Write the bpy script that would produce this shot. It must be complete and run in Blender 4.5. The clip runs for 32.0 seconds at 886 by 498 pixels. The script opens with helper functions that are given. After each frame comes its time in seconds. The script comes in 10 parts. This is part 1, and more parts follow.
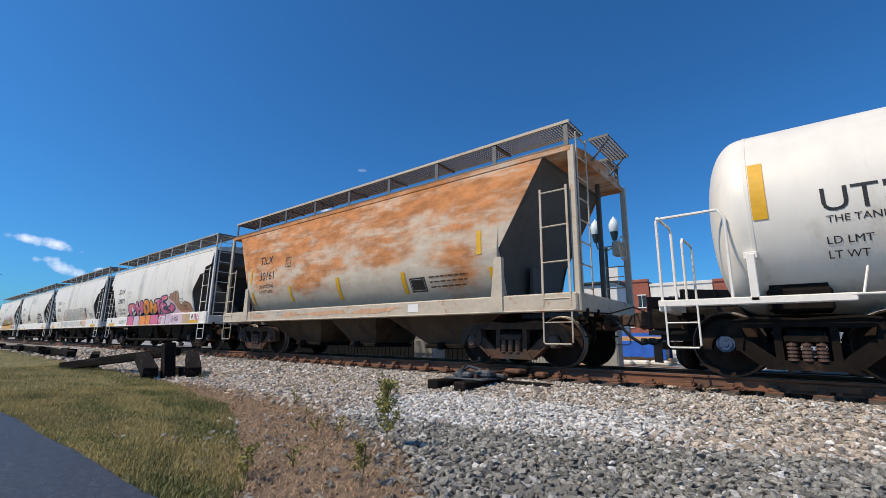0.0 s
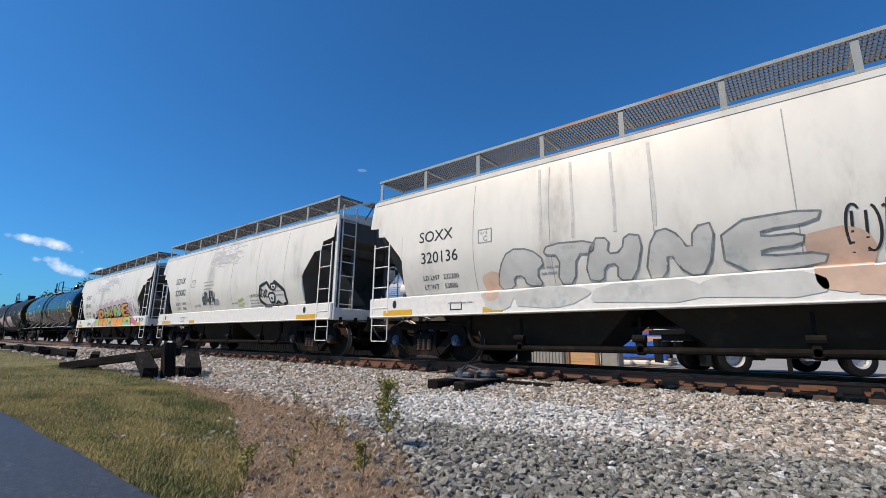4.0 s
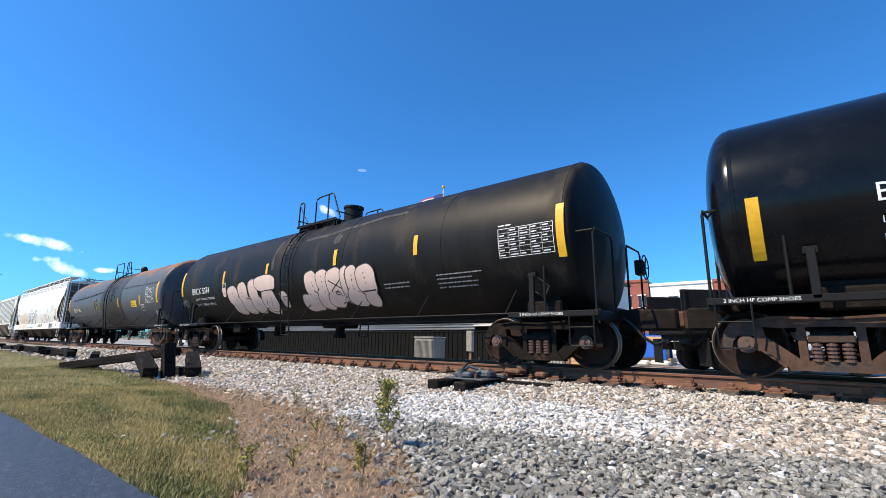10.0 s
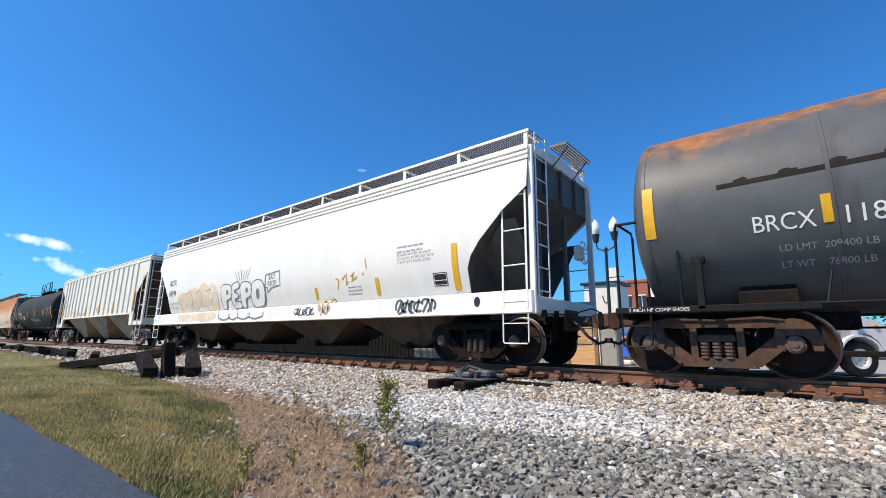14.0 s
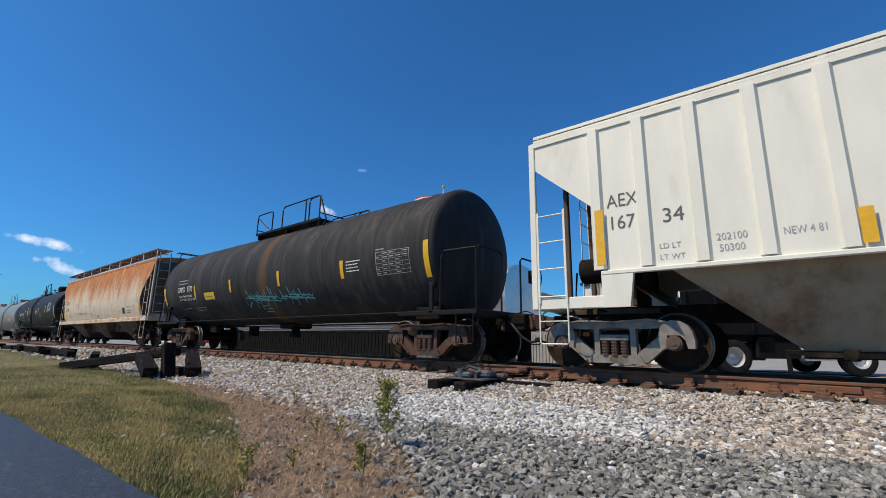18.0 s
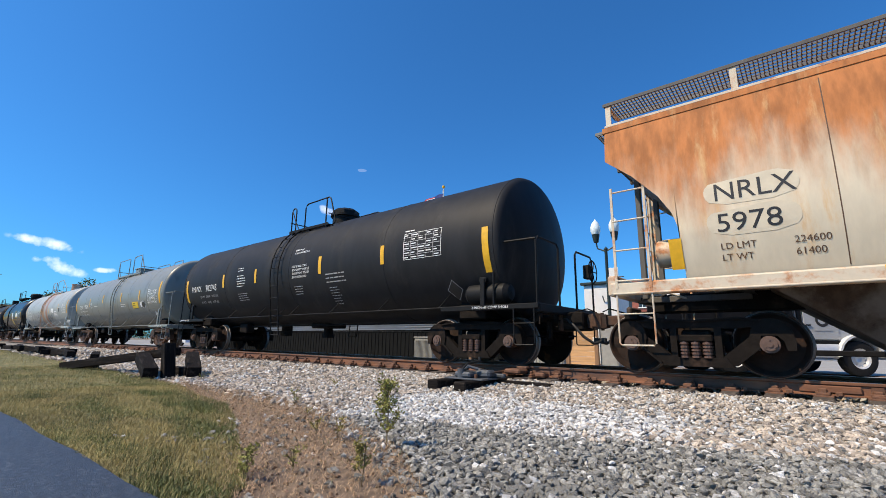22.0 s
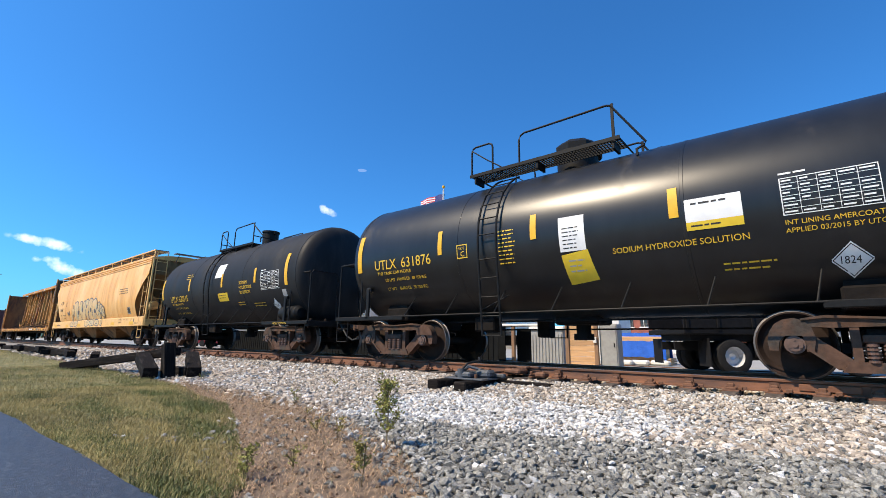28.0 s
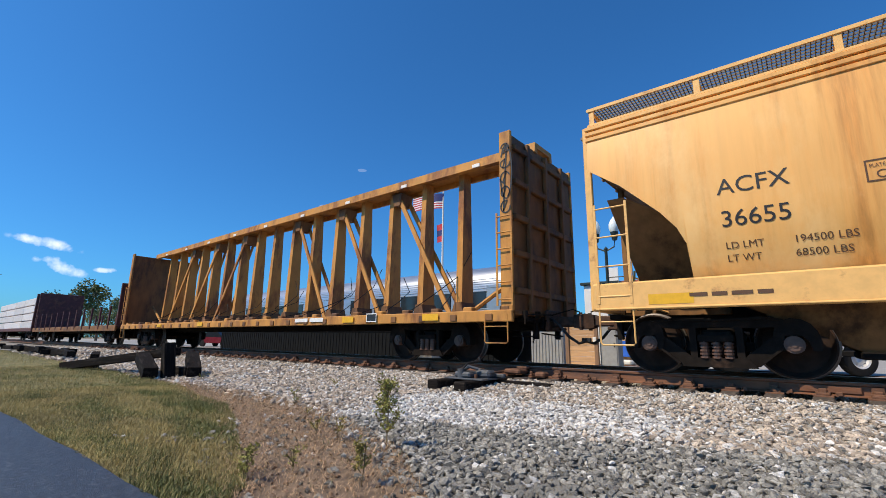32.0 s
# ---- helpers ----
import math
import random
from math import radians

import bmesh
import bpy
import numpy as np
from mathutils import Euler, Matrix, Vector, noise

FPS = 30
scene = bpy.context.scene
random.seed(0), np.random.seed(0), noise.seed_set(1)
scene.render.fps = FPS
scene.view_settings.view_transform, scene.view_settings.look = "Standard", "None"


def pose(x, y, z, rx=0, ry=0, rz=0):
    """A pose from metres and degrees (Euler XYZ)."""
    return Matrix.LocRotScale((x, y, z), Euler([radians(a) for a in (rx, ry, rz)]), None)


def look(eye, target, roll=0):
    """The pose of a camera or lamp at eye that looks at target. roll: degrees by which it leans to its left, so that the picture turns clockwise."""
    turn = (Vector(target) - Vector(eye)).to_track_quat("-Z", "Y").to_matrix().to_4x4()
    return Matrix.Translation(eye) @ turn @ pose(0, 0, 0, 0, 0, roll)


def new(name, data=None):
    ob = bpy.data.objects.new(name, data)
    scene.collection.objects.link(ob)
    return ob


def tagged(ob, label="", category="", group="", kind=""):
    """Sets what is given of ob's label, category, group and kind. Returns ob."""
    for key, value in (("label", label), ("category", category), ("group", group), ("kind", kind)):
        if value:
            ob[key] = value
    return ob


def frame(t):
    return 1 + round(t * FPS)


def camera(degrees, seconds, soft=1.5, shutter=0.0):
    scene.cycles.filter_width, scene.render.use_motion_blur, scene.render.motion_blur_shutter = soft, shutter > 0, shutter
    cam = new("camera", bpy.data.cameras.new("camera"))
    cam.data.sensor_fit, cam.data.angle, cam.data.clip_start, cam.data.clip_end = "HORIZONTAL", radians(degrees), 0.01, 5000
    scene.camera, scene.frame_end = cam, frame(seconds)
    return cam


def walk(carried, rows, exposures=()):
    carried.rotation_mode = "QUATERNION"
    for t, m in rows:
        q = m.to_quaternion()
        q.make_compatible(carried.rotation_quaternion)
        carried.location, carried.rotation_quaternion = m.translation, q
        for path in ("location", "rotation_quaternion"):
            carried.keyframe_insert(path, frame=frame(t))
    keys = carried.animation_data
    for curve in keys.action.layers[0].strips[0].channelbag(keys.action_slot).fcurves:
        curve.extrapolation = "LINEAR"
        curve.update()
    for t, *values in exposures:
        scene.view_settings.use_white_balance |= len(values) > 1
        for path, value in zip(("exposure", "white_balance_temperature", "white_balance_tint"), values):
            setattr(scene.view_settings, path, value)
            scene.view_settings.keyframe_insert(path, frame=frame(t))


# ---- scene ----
# ---------- camera: stands still beside the track ----------
cam = camera(90.35, 32.0, soft=0.65)
EYE = Vector((0.0, -8.57, 0.433))
AIM = EYE + Vector((-0.6209, 0.7563, 0.2059))
walk(cam, [(0.0, look(EYE, AIM, 0.83)), (32.0, look(EYE, AIM, 0.83))],
     exposures=[(0.0, 0.0), (2.0, 0.1), (3.5, 0.05), (6.0, -0.05), (7.0, 0.0), (8.0, 0.3), (9.0, 0.65), (11.0, 0.72), (13.0, 0.6), (14.5, 0.4), (16.5, -0.05),
                (18.0, 0.0), (19.0, 0.5), (20.0, 0.7), (21.0, 0.5), (22.0, 0.42), (23.0, 0.65), (25.0, 0.62), (28.0, 0.65), (30.0, 0.65), (31.0, 0.3), (32.0, 0.22)])

# ---------- sky and sun ----------
SUN_DIR = Vector((-0.32, -0.55, 0.77)).normalized()
world = bpy.data.worlds.new("world")
scene.world = world
world.use_nodes = True
wn, wl = world.node_tree.nodes, world.node_tree.links
wn.clear()
w_out = wn.new("ShaderNodeOutputWorld")
w_bg = wn.new("ShaderNodeBackground")
w_sky = wn.new("ShaderNodeTexSky")
w_sky.sky_type = "NISHITA"
w_sky.sun_disc = False
w_sky.sun_elevation = math.asin(SUN_DIR.z)
w_sky.sun_rotation = math.atan2(SUN_DIR.x, SUN_DIR.y)
w_sky.air_density, w_sky.dust_density, w_sky.ozone_density = 1.0, 0.8, 4.0
w_bg.inputs["Strength"].default_value = 0.093
w_tint = wn.new("ShaderNodeMix")
w_tint.data_type, w_tint.blend_type = "RGBA", "MULTIPLY"
w_tint.inputs["Factor"].default_value = 1.0
w_tint.inputs["B"].default_value = (0.33, 0.92, 1.41, 1.0)
wl.new(w_sky.outputs["Color"], w_tint.inputs["A"])
w_co = wn.new("ShaderNodeTexCoord")
w_noise = wn.new("ShaderNodeTexNoise")
w_noise.inputs["Scale"].default_value, w_noise.inputs["Detail"].default_value = 34.0, 9.0
wl.new(w_co.outputs["Generated"], w_noise.inputs["Vector"])


def wmath(op, a, b):
    n = wn.new("ShaderNodeMath")
    n.operation = op
    for sock, v in zip(n.inputs, (a, b)):
        if isinstance(v, (int, float)):
            sock.default_value = v
        else:
            wl.new(v, sock)
    return n.outputs[0]


def wdot(vec):
    n = wn.new("ShaderNodeVectorMath")
    n.operation = "DOT_PRODUCT"
    wl.new(w_co.outputs["Generated"], n.inputs[0])
    n.inputs[1].default_value = vec
    return n.outputs["Value"]


# a few small fair-weather clouds: way to the middle, half width and half height, tilt
colour = w_tint.outputs["Result"]
for way, wide, high, tilt, thick in (((-0.979, 0.137, 0.153), 0.0429, 0.0095, -0.12, 0.9),
                              ((-0.980, 0.158, 0.118), 0.0406, 0.0126, -0.38, 0.9),
                              ((-0.968, 0.222, 0.117), 0.0183, 0.0051, 0.00, 0.6),
                              ((-0.786, 0.553, 0.276), 0.0210, 0.0099, -0.35, 0.8),
                              ((-0.719, 0.590, 0.366), 0.0099, 0.0037, 0.00, 0.12)):
    d = Vector(way).normalized()
    side_ = d.cross(Vector((0, 0, 1))).normalized()
    up_ = side_.cross(d)
    u_, v_ = side_ * math.cos(tilt) + up_ * math.sin(tilt), up_ * math.cos(tilt) - side_ * math.sin(tilt)
    du, dv = wmath("DIVIDE", wdot(u_), wide), wmath("DIVIDE", wdot(v_), high)
    rr = wmath("ADD", wmath("MULTIPLY", du, du), wmath("MULTIPLY", dv, dv))
    near_ = wmath("GREATER_THAN", wdot(d), 0.5)
    m_ = wmath("ADD", wmath("MULTIPLY", wmath("SUBTRACT", 1.0, rr), 0.62), wmath("MULTIPLY", wmath("SUBTRACT", w_noise.outputs["Fac"], 0.50), 3.4))
    m_ = wmath("MULTIPLY", m_, wmath("MINIMUM", wmath("MAXIMUM", wmath("SUBTRACT", 1.7, rr), 0.0), 1.0))
    m_ = wmath("MULTIPLY", wmath("MINIMUM", wmath("MAXIMUM", m_, 0.0), thick), near_)
    mx = wn.new("ShaderNodeMix")
    mx.data_type = "RGBA"
    wl.new(m_, mx.inputs["Factor"])
    wl.new(colour, mx.inputs["A"])
    mx.inputs["B"].default_value = (11.0, 11.5, 12.5, 1.0)
    colour = mx.outputs["Result"]
wl.new(colour, w_bg.inputs["Color"])
wl.new(w_bg.outputs["Background"], w_out.inputs["Surface"])

sun = new("sun", bpy.data.lights.new("sun", "SUN"))
sun.data.energy, sun.data.angle, sun.data.color = 4.25, radians(0.53), (1.0, 0.825, 0.60)
sun.matrix_world = look((0, 0, 0), -SUN_DIR)

# ---------- materials ----------
def material(name, base, rough=0.6, metal=0.0, vary=0.15, scale=6.0, bump=0.0, bump_scale=40.0, stretch=(1, 1, 1),
             second=None, amount=0.0, second_scale=2.0, second_rough=None, soft=0.1, high=None, island=0.0, per_object=0.0,
             spec=0.5, coat=0.0, third=None, third_amount=0.0, third_scale=9.0, third_stretch=(1, 1, 1), bands=()):
    """Principled material: base colour with fine variation, patches of a second colour (rust, dirt, fading) and of a third."""
    m = bpy.data.materials.new(name)
    m.use_nodes = True
    n, l = m.node_tree.nodes, m.node_tree.links
    b = n["Principled BSDF"]
    b.inputs["Metallic"].default_value = metal
    b.inputs["Specular IOR Level"].default_value = spec
    b.inputs["Coat Weight"].default_value = coat
    co = n.new("ShaderNodeTexCoord")

    def mapped(vec):
        mp = n.new("ShaderNodeMapping")
        mp.inputs["Scale"].default_value = vec
        l.new(co.outputs["Object"], mp.inputs["Vector"])
        return mp.outputs["Vector"]

    def noise_tex(sc, vec, detail=6.0, rough_=0.6):
        t = n.new("ShaderNodeTexNoise")
        t.inputs["Scale"].default_value, t.inputs["Detail"].default_value, t.inputs["Roughness"].default_value = sc, detail, rough_
        l.new(mapped(vec), t.inputs["Vector"])
        return t.outputs["Fac"]

    def ramp(sock, lo, hi):
        r = n.new("ShaderNodeMapRange")
        r.interpolation_type = "SMOOTHSTEP"
        r.inputs["From Min"].default_value, r.inputs["From Max"].default_value = lo, hi
        l.new(sock, r.inputs["Value"])
        return r.outputs["Result"]

    def mix(fac, a, c):
        x = n.new("ShaderNodeMix")
        x.data_type = "RGBA"
        for sock, v in ((x.inputs["Factor"], fac), (x.inputs["A"], a), (x.inputs["B"], c)):
            if isinstance(v, (tuple, list)):
                sock.default_value = (*v, 1.0)
            elif isinstance(v, float):
                sock.default_value = v
            else:
                l.new(v, sock)
        return x.outputs["Result"]

    fine = noise_tex(scale, stretch)
    dark = tuple(c * (1 - vary) for c in base)
    light = tuple(min(1.0, c * (1 + vary)) for c in base)
    colour = mix(ramp(fine, 0.3, 0.7), dark, light)
    rough_sock = None
    if second is not None:
        f = noise_tex(second_scale, stretch, 8.0, 0.65)
        if high is not None:
            sep = n.new("ShaderNodeSeparateXYZ")
            l.new(co.outputs["Object"], sep.inputs["Vector"])
            hh = n.new("ShaderNodeMapRange")
            hh.inputs["From Min"].default_value, hh.inputs["From Max"].default_value = high[0], high[1]
            hh.inputs["To Min"].default_value, hh.inputs["To Max"].default_value = high[2], high[3]
            l.new(sep.outputs["Z"], hh.inputs["Value"])
            add = n.new("ShaderNodeMath")
            l.new(f, add.inputs[0])
            l.new(hh.outputs["Result"], add.inputs[1])
            f = add.outputs[0]
        mask = ramp(f, 1 - amount - soft, 1 - amount + soft)
        tint = mix(ramp(noise_tex(second_scale * 5, stretch), 0.3, 0.7), tuple(c * 0.7 for c in second), tuple(min(1, c * 1.25) for c in second))
        colour = mix(mask, colour, tint)
        if second_rough is not None:
            r = n.new("ShaderNodeMapRange")
            r.inputs["To Min"].default_value, r.inputs["To Max"].default_value = rough, second_rough
            l.new(mask, r.inputs["Value"])
            rough_sock = r.outputs["Result"]
    if third is not None:
        mask3 = ramp(noise_tex(third_scale, third_stretch, 7.0, 0.7), 1 - third_amount - 0.12, 1 - third_amount + 0.12)
        colour = mix(mask3, colour, third)
    for x0, x1, edge, wobble, tone in bands:
        sx = n.new("ShaderNodeSeparateXYZ")
        l.new(co.outputs["Object"], sx.inputs["Vector"])
        wob = n.new("ShaderNodeMath")
        wob.operation = "MULTIPLY_ADD"
        l.new(noise_tex(1.7, (1, 1, 0.3), 8.0, 0.65), wob.inputs[0])
        wob.inputs[1].default_value = wobble
        l.new(sx.outputs["X"], wob.inputs[2])
        gate = n.new("ShaderNodeMath")
        gate.operation = "MULTIPLY"
        l.new(ramp(wob.outputs[0], x0 + wobble / 2 - edge, x0 + wobble / 2 + edge), gate.inputs[0])
        l.new(ramp(wob.outputs[0], x1 + wobble / 2 + edge, x1 + wobble / 2 - edge), gate.inputs[1])
        thin = n.new("ShaderNodeMath")
        thin.operation = "MULTIPLY"
        l.new(gate.outputs[0], thin.inputs[0])
        l.new(ramp(noise_tex(1.1, (2.0, 1, 0.35), 8.0, 0.7), 0.12, 0.62), thin.inputs[1])
        colour = mix(thin.outputs[0], colour, tone)
    if island or per_object:
        g = n.new("ShaderNodeNewGeometry") if island else n.new("ShaderNodeObjectInfo")
        hsv = n.new("ShaderNodeHueSaturation")
        mr = n.new("ShaderNodeMapRange")
        k = island or per_object
        mr.inputs["To Min"].default_value, mr.inputs["To Max"].default_value = 1 - k, 1 + k
        l.new(g.outputs["Random Per Island" if island else "Random"], mr.inputs["Value"])
        l.new(mr.outputs["Result"], hsv.inputs["Value"])
        l.new(colour, hsv.inputs["Color"])
        colour = hsv.outputs["Color"]
    l.new(colour, b.inputs["Base Color"])
    if rough_sock is None:
        r = n.new("ShaderNodeMapRange")
        r.inputs["To Min"].default_value, r.inputs["To Max"].default_value = max(0.02, rough - 0.08), min(1, rough + 0.08)
        l.new(fine, r.inputs["Value"])
        rough_sock = r.outputs["Result"]
    l.new(rough_sock, b.inputs["Roughness"])
    if bump:
        bp = n.new("ShaderNodeBump")
        bp.inputs["Strength"].default_value = min(1.0, bump)
        bp.inputs["Distance"].default_value = 0.02
        l.new(noise_tex(bump_scale, (1, 1, 1)), bp.inputs["Height"])
        l.new(bp.outputs["Normal"], b.inputs["Normal"])
    return m


RUST = (0.30, 0.105, 0.035)
DIRT = (0.16, 0.125, 0.09)
STREAK = (1.0, 1.0, 0.12)
M_white = material("white_paint", (0.78, 0.745, 0.67), 0.45, vary=0.04, scale=3, second=(0.46, 0.43, 0.38), amount=0.33, second_scale=1.1,
                   soft=0.16, stretch=(1, 1, 0.35), third=(0.45, 0.42, 0.37), third_amount=0.22, third_scale=2.2, third_stretch=(2.2, 1, 0.12))
M_white_clean = material("white_hopper_paint", (0.81, 0.795, 0.75), 0.4, vary=0.03, scale=3, second=(0.62, 0.59, 0.54), amount=0.27, second_scale=0.9,
                         soft=0.14, stretch=(1, 1, 0.3))
M_ivory = material("ivory_paint", (0.74, 0.725, 0.63), 0.5, vary=0.04, scale=3, second=(0.56, 0.52, 0.42), amount=0.30, second_scale=1.4,
                   soft=0.15, stretch=(1, 1, 0.3))
M_white_trim = material("white_trim_paint", (0.80, 0.775, 0.72), 0.5, vary=0.06, scale=8, second=RUST, amount=0.26, second_scale=4, soft=0.06)
M_tilx = material("rusting_beige_paint", (0.58, 0.52, 0.42), 0.6, vary=0.10, scale=4, second=(0.52, 0.215, 0.075), amount=0.545, second_scale=0.62,
                  second_rough=0.85, soft=0.10, stretch=(0.75, 1, 1.5), high=(1.4, 3.9, -0.13, 0.14), third=(0.64, 0.56, 0.45), third_amount=0.40,
                  third_scale=1.3, third_stretch=(0.35, 1, 1.7))
M_tilx_trim = material("beige_trim_paint", (0.52, 0.455, 0.36), 0.6, vary=0.1, scale=6, second=RUST, amount=0.36, second_scale=3, soft=0.1)
M_nrlx = material("rust_streaked_cream_paint", (0.64, 0.555, 0.41), 0.55, vary=0.07, scale=4, second=(0.44, 0.165, 0.052), amount=0.50, second_scale=0.95,
                  second_rough=0.85, soft=0.20, stretch=(1.3, 1, 0.34), high=(1.75, 3.85, -0.30, 0.27), third=(0.62, 0.40, 0.19), third_amount=0.36, third_scale=2.2, third_stretch=(1.6, 1, 0.3))
M_cream_trim = material("cream_trim_paint", (0.58, 0.50, 0.38), 0.55, vary=0.08, scale=6, second=(0.42, 0.17, 0.06), amount=0.44, second_scale=3, soft=0.1)
M_orange = material("faded_orange_paint", (0.80, 0.43, 0.125), 0.5, vary=0.05, scale=3, second=(0.60, 0.26, 0.055), amount=0.43, second_scale=1.3,
                    soft=0.16, stretch=(1.8, 1, 0.10), third=(0.83, 0.53, 0.21), third_amount=0.42, third_scale=1.0, third_stretch=(0.6, 1, 0.3))
M_orange_trim = material("orange_trim_paint", (0.76, 0.45, 0.15), 0.5, vary=0.08, scale=6, second=(0.30, 0.13, 0.05), amount=0.36, second_scale=3)
M_black_gloss = material("glossy_black_paint", (0.005, 0.0055, 0.007), 0.17, spec=0.2, vary=0.2, scale=3, second=(0.012, 0.012, 0.012), amount=0.36, second_scale=1.5,
                         second_rough=0.26, bump=0.02, bump_scale=4)
M_black_satin = material("satin_black_paint", (0.012, 0.0125, 0.0135), 0.33, spec=0.42, vary=0.2, scale=3, second=(0.026, 0.024, 0.022), amount=0.36, second_scale=1.3,
                         second_rough=0.46, stretch=(1, 1, 0.3))
M_black_dull = material("dull_black_paint", (0.011, 0.0105, 0.010), 0.48, spec=0.15, vary=0.2, scale=3, second=(0.04, 0.034, 0.028), amount=0.38, second_scale=1.2,
                        second_rough=0.7, stretch=(1, 1, 0.25))
M_black_matt = material("matt_black_paint", (0.019, 0.0195, 0.021), 0.55, spec=0.16, vary=0.15, scale=3, second=(0.038, 0.036, 0.034), amount=0.38, second_scale=1.2,
                        second_rough=0.66, stretch=(1, 1, 0.25))
M_charcoal = material("weathered_charcoal_paint", (0.036, 0.036, 0.037), 0.65, spec=0.1, vary=0.2, scale=3, second=(0.066, 0.063, 0.06), amount=0.43, second_scale=1.2,
                      second_rough=0.65, stretch=(1.6, 1, 0.2), third=(0.12, 0.06, 0.03), third_amount=0.25, third_scale=1.3, third_stretch=(1.8, 1, 0.15), bands=((0.15, 0.55, 0.15, 0.4, (0.11, 0.066, 0.036)),))
M_grey_stained = material("stained_grey_paint", (0.088, 0.093, 0.100), 0.5, vary=0.10, scale=3, second=(0.30, 0.13, 0.055), amount=0.40, second_scale=1.2, soft=0.12, spec=0.3,
                          second_rough=0.75, stretch=(0.8, 1, 0.8), high=(2.5, 3.95, -0.30, 0.16), third=(0.05, 0.048, 0.045), third_amount=0.34, third_scale=1.2, third_stretch=(1.4, 1, 0.2),
                          bands=((-1.25, 1.95, 0.25, 0.9, (0.028, 0.022, 0.018)), (2.0, 2.5, 0.12, 0.3, (0.03, 0.026, 0.022))))
M_green_grey = material("grey_green_paint", (0.20, 0.21, 0.19), 0.40, vary=0.05, scale=3, second=(0.17, 0.175, 0.155), amount=0.40, second_scale=1.0,
                        stretch=(1, 1, 0.3))
M_pale_grey = material("pale_grey_paint", (0.34, 0.36, 0.345), 0.45, vary=0.07, scale=3, second=(0.24, 0.25, 0.24), amount=0.40, second_scale=1.0,
                       stretch=(1, 1, 0.25), bands=((-1.35, -0.15, 0.15, 0.6, (0.40, 0.23, 0.13)), (0.35, 0.9, 0.12, 0.5, (0.34, 0.15, 0.075))))
M_tank_white = material("white_tank_paint", (0.80, 0.77, 0.70), 0.4, vary=0.04, scale=3, second=(0.5, 0.45, 0.37), amount=0.34, second_scale=1.1, stretch=(1, 1, 0.3))
M_rust_run = material("rust_run", (0.36, 0.17, 0.08), 0.75, vary=0.25, scale=5, stretch=(3, 1, 0.4))
M_oil_run = material("oil_run", (0.022, 0.019, 0.017), 0.6, spec=0.08, vary=0.2, scale=5)
M_under = material("grimy_underframe", (0.012, 0.010, 0.009), 0.85, spec=0.12, vary=0.3, scale=6, bump=0.2, bump_scale=30, second=(0.045, 0.032, 0.022), amount=0.37, second_scale=3)
# dark grey that puts the car ends' shade into the slope sheets' colour
M_slope = material("shade_grey_slope_sheet", (0.11, 0.105, 0.097), 0.65, spec=0.25, vary=0.12, scale=3, second=(0.10, 0.09, 0.08), amount=0.42, second_scale=1.2, stretch=(1, 1, 0.4))
# dusty brown, darkened so that the colour holds the shade below the body
M_bay = material("dusty_shaded_hopper_bay", (0.095, 0.07, 0.05), 0.75, spec=0.15, vary=0.15, scale=4, second=(0.055, 0.036, 0.024), amount=0.40, second_scale=1.5, stretch=(1, 1, 0.4))
M_bay_rust = material("rusty_hopper_bay", (0.125, 0.10, 0.078), 0.75, spec=0.15, vary=0.15, scale=4, second=(0.05, 0.03, 0.018), amount=0.45, second_scale=1.5, stretch=(1, 1, 0.4))
# near black: the shadow of the sills is painted into these bays
M_bay_shade = material("shade_dark_hopper_bay", (0.036, 0.031, 0.026), 0.75, spec=0.15, vary=0.15, scale=4, second=(0.06, 0.05, 0.04), amount=0.36, second_scale=1.5)
M_frame_rust = material("rusty_cast_steel", (0.085, 0.048, 0.033), 0.8, spec=0.2, vary=0.25, scale=8, bump=0.25, bump_scale=40, second=(0.055, 0.045, 0.038), amount=0.45, second_scale=3)
M_frame_dark = material("dark_cast_steel", (0.013, 0.0105, 0.009), 0.85, spec=0.1, vary=0.25, scale=8, bump=0.25, bump_scale=40, second=(0.045, 0.028, 0.02), amount=0.36, second_scale=3)
M_frame_grey = material("dusty_grey_cast_steel", (0.20, 0.185, 0.165), 0.75, vary=0.2, scale=8, bump=0.2, bump_scale=40, second=(0.10, 0.08, 0.06), amount=0.40, second_scale=3)
M_wheel = material("brown_wheel_steel", (0.028, 0.018, 0.014), 0.8, spec=0.15, vary=0.3, scale=5, bump=0.1, second=(0.14, 0.06, 0.028), amount=0.38, second_scale=2.2, soft=0.06)
M_tread = material("polished_wheel_tread", (0.22, 0.20, 0.185), 0.5, metal=0.8, vary=0.1, scale=8)
M_cap = material("bearing_end_cap", (0.10, 0.06, 0.045), 0.65, vary=0.2, scale=12)
M_cap_blue = material("blue_bearing_cap", (0.03, 0.055, 0.11), 0.5, vary=0.2, scale=12)
M_spring = material("coil_spring_steel", (0.10, 0.055, 0.04), 0.65, vary=0.25, scale=14)
M_grate = material("galvanised_grating", (0.13, 0.13, 0.128), 0.55, metal=0.3, vary=0.15, scale=14)
M_rail_bright = material("galvanised_rail", (0.62, 0.62, 0.60), 0.45, metal=0.2, vary=0.1, scale=14)
M_black_metal = material("black_metalwork", (0.011, 0.011, 0.011), 0.55, spec=0.16, vary=0.2, scale=14)
M_yellow = material("yellow_reflective_tape", (0.72, 0.40, 0.015), 0.5, vary=0.08, scale=10)
M_ink_white = material("white_lettering", (0.78, 0.78, 0.76), 0.55, vary=0.06, scale=12)
M_ink_black = material("black_lettering", (0.02, 0.02, 0.022), 0.55, vary=0.1, scale=12)
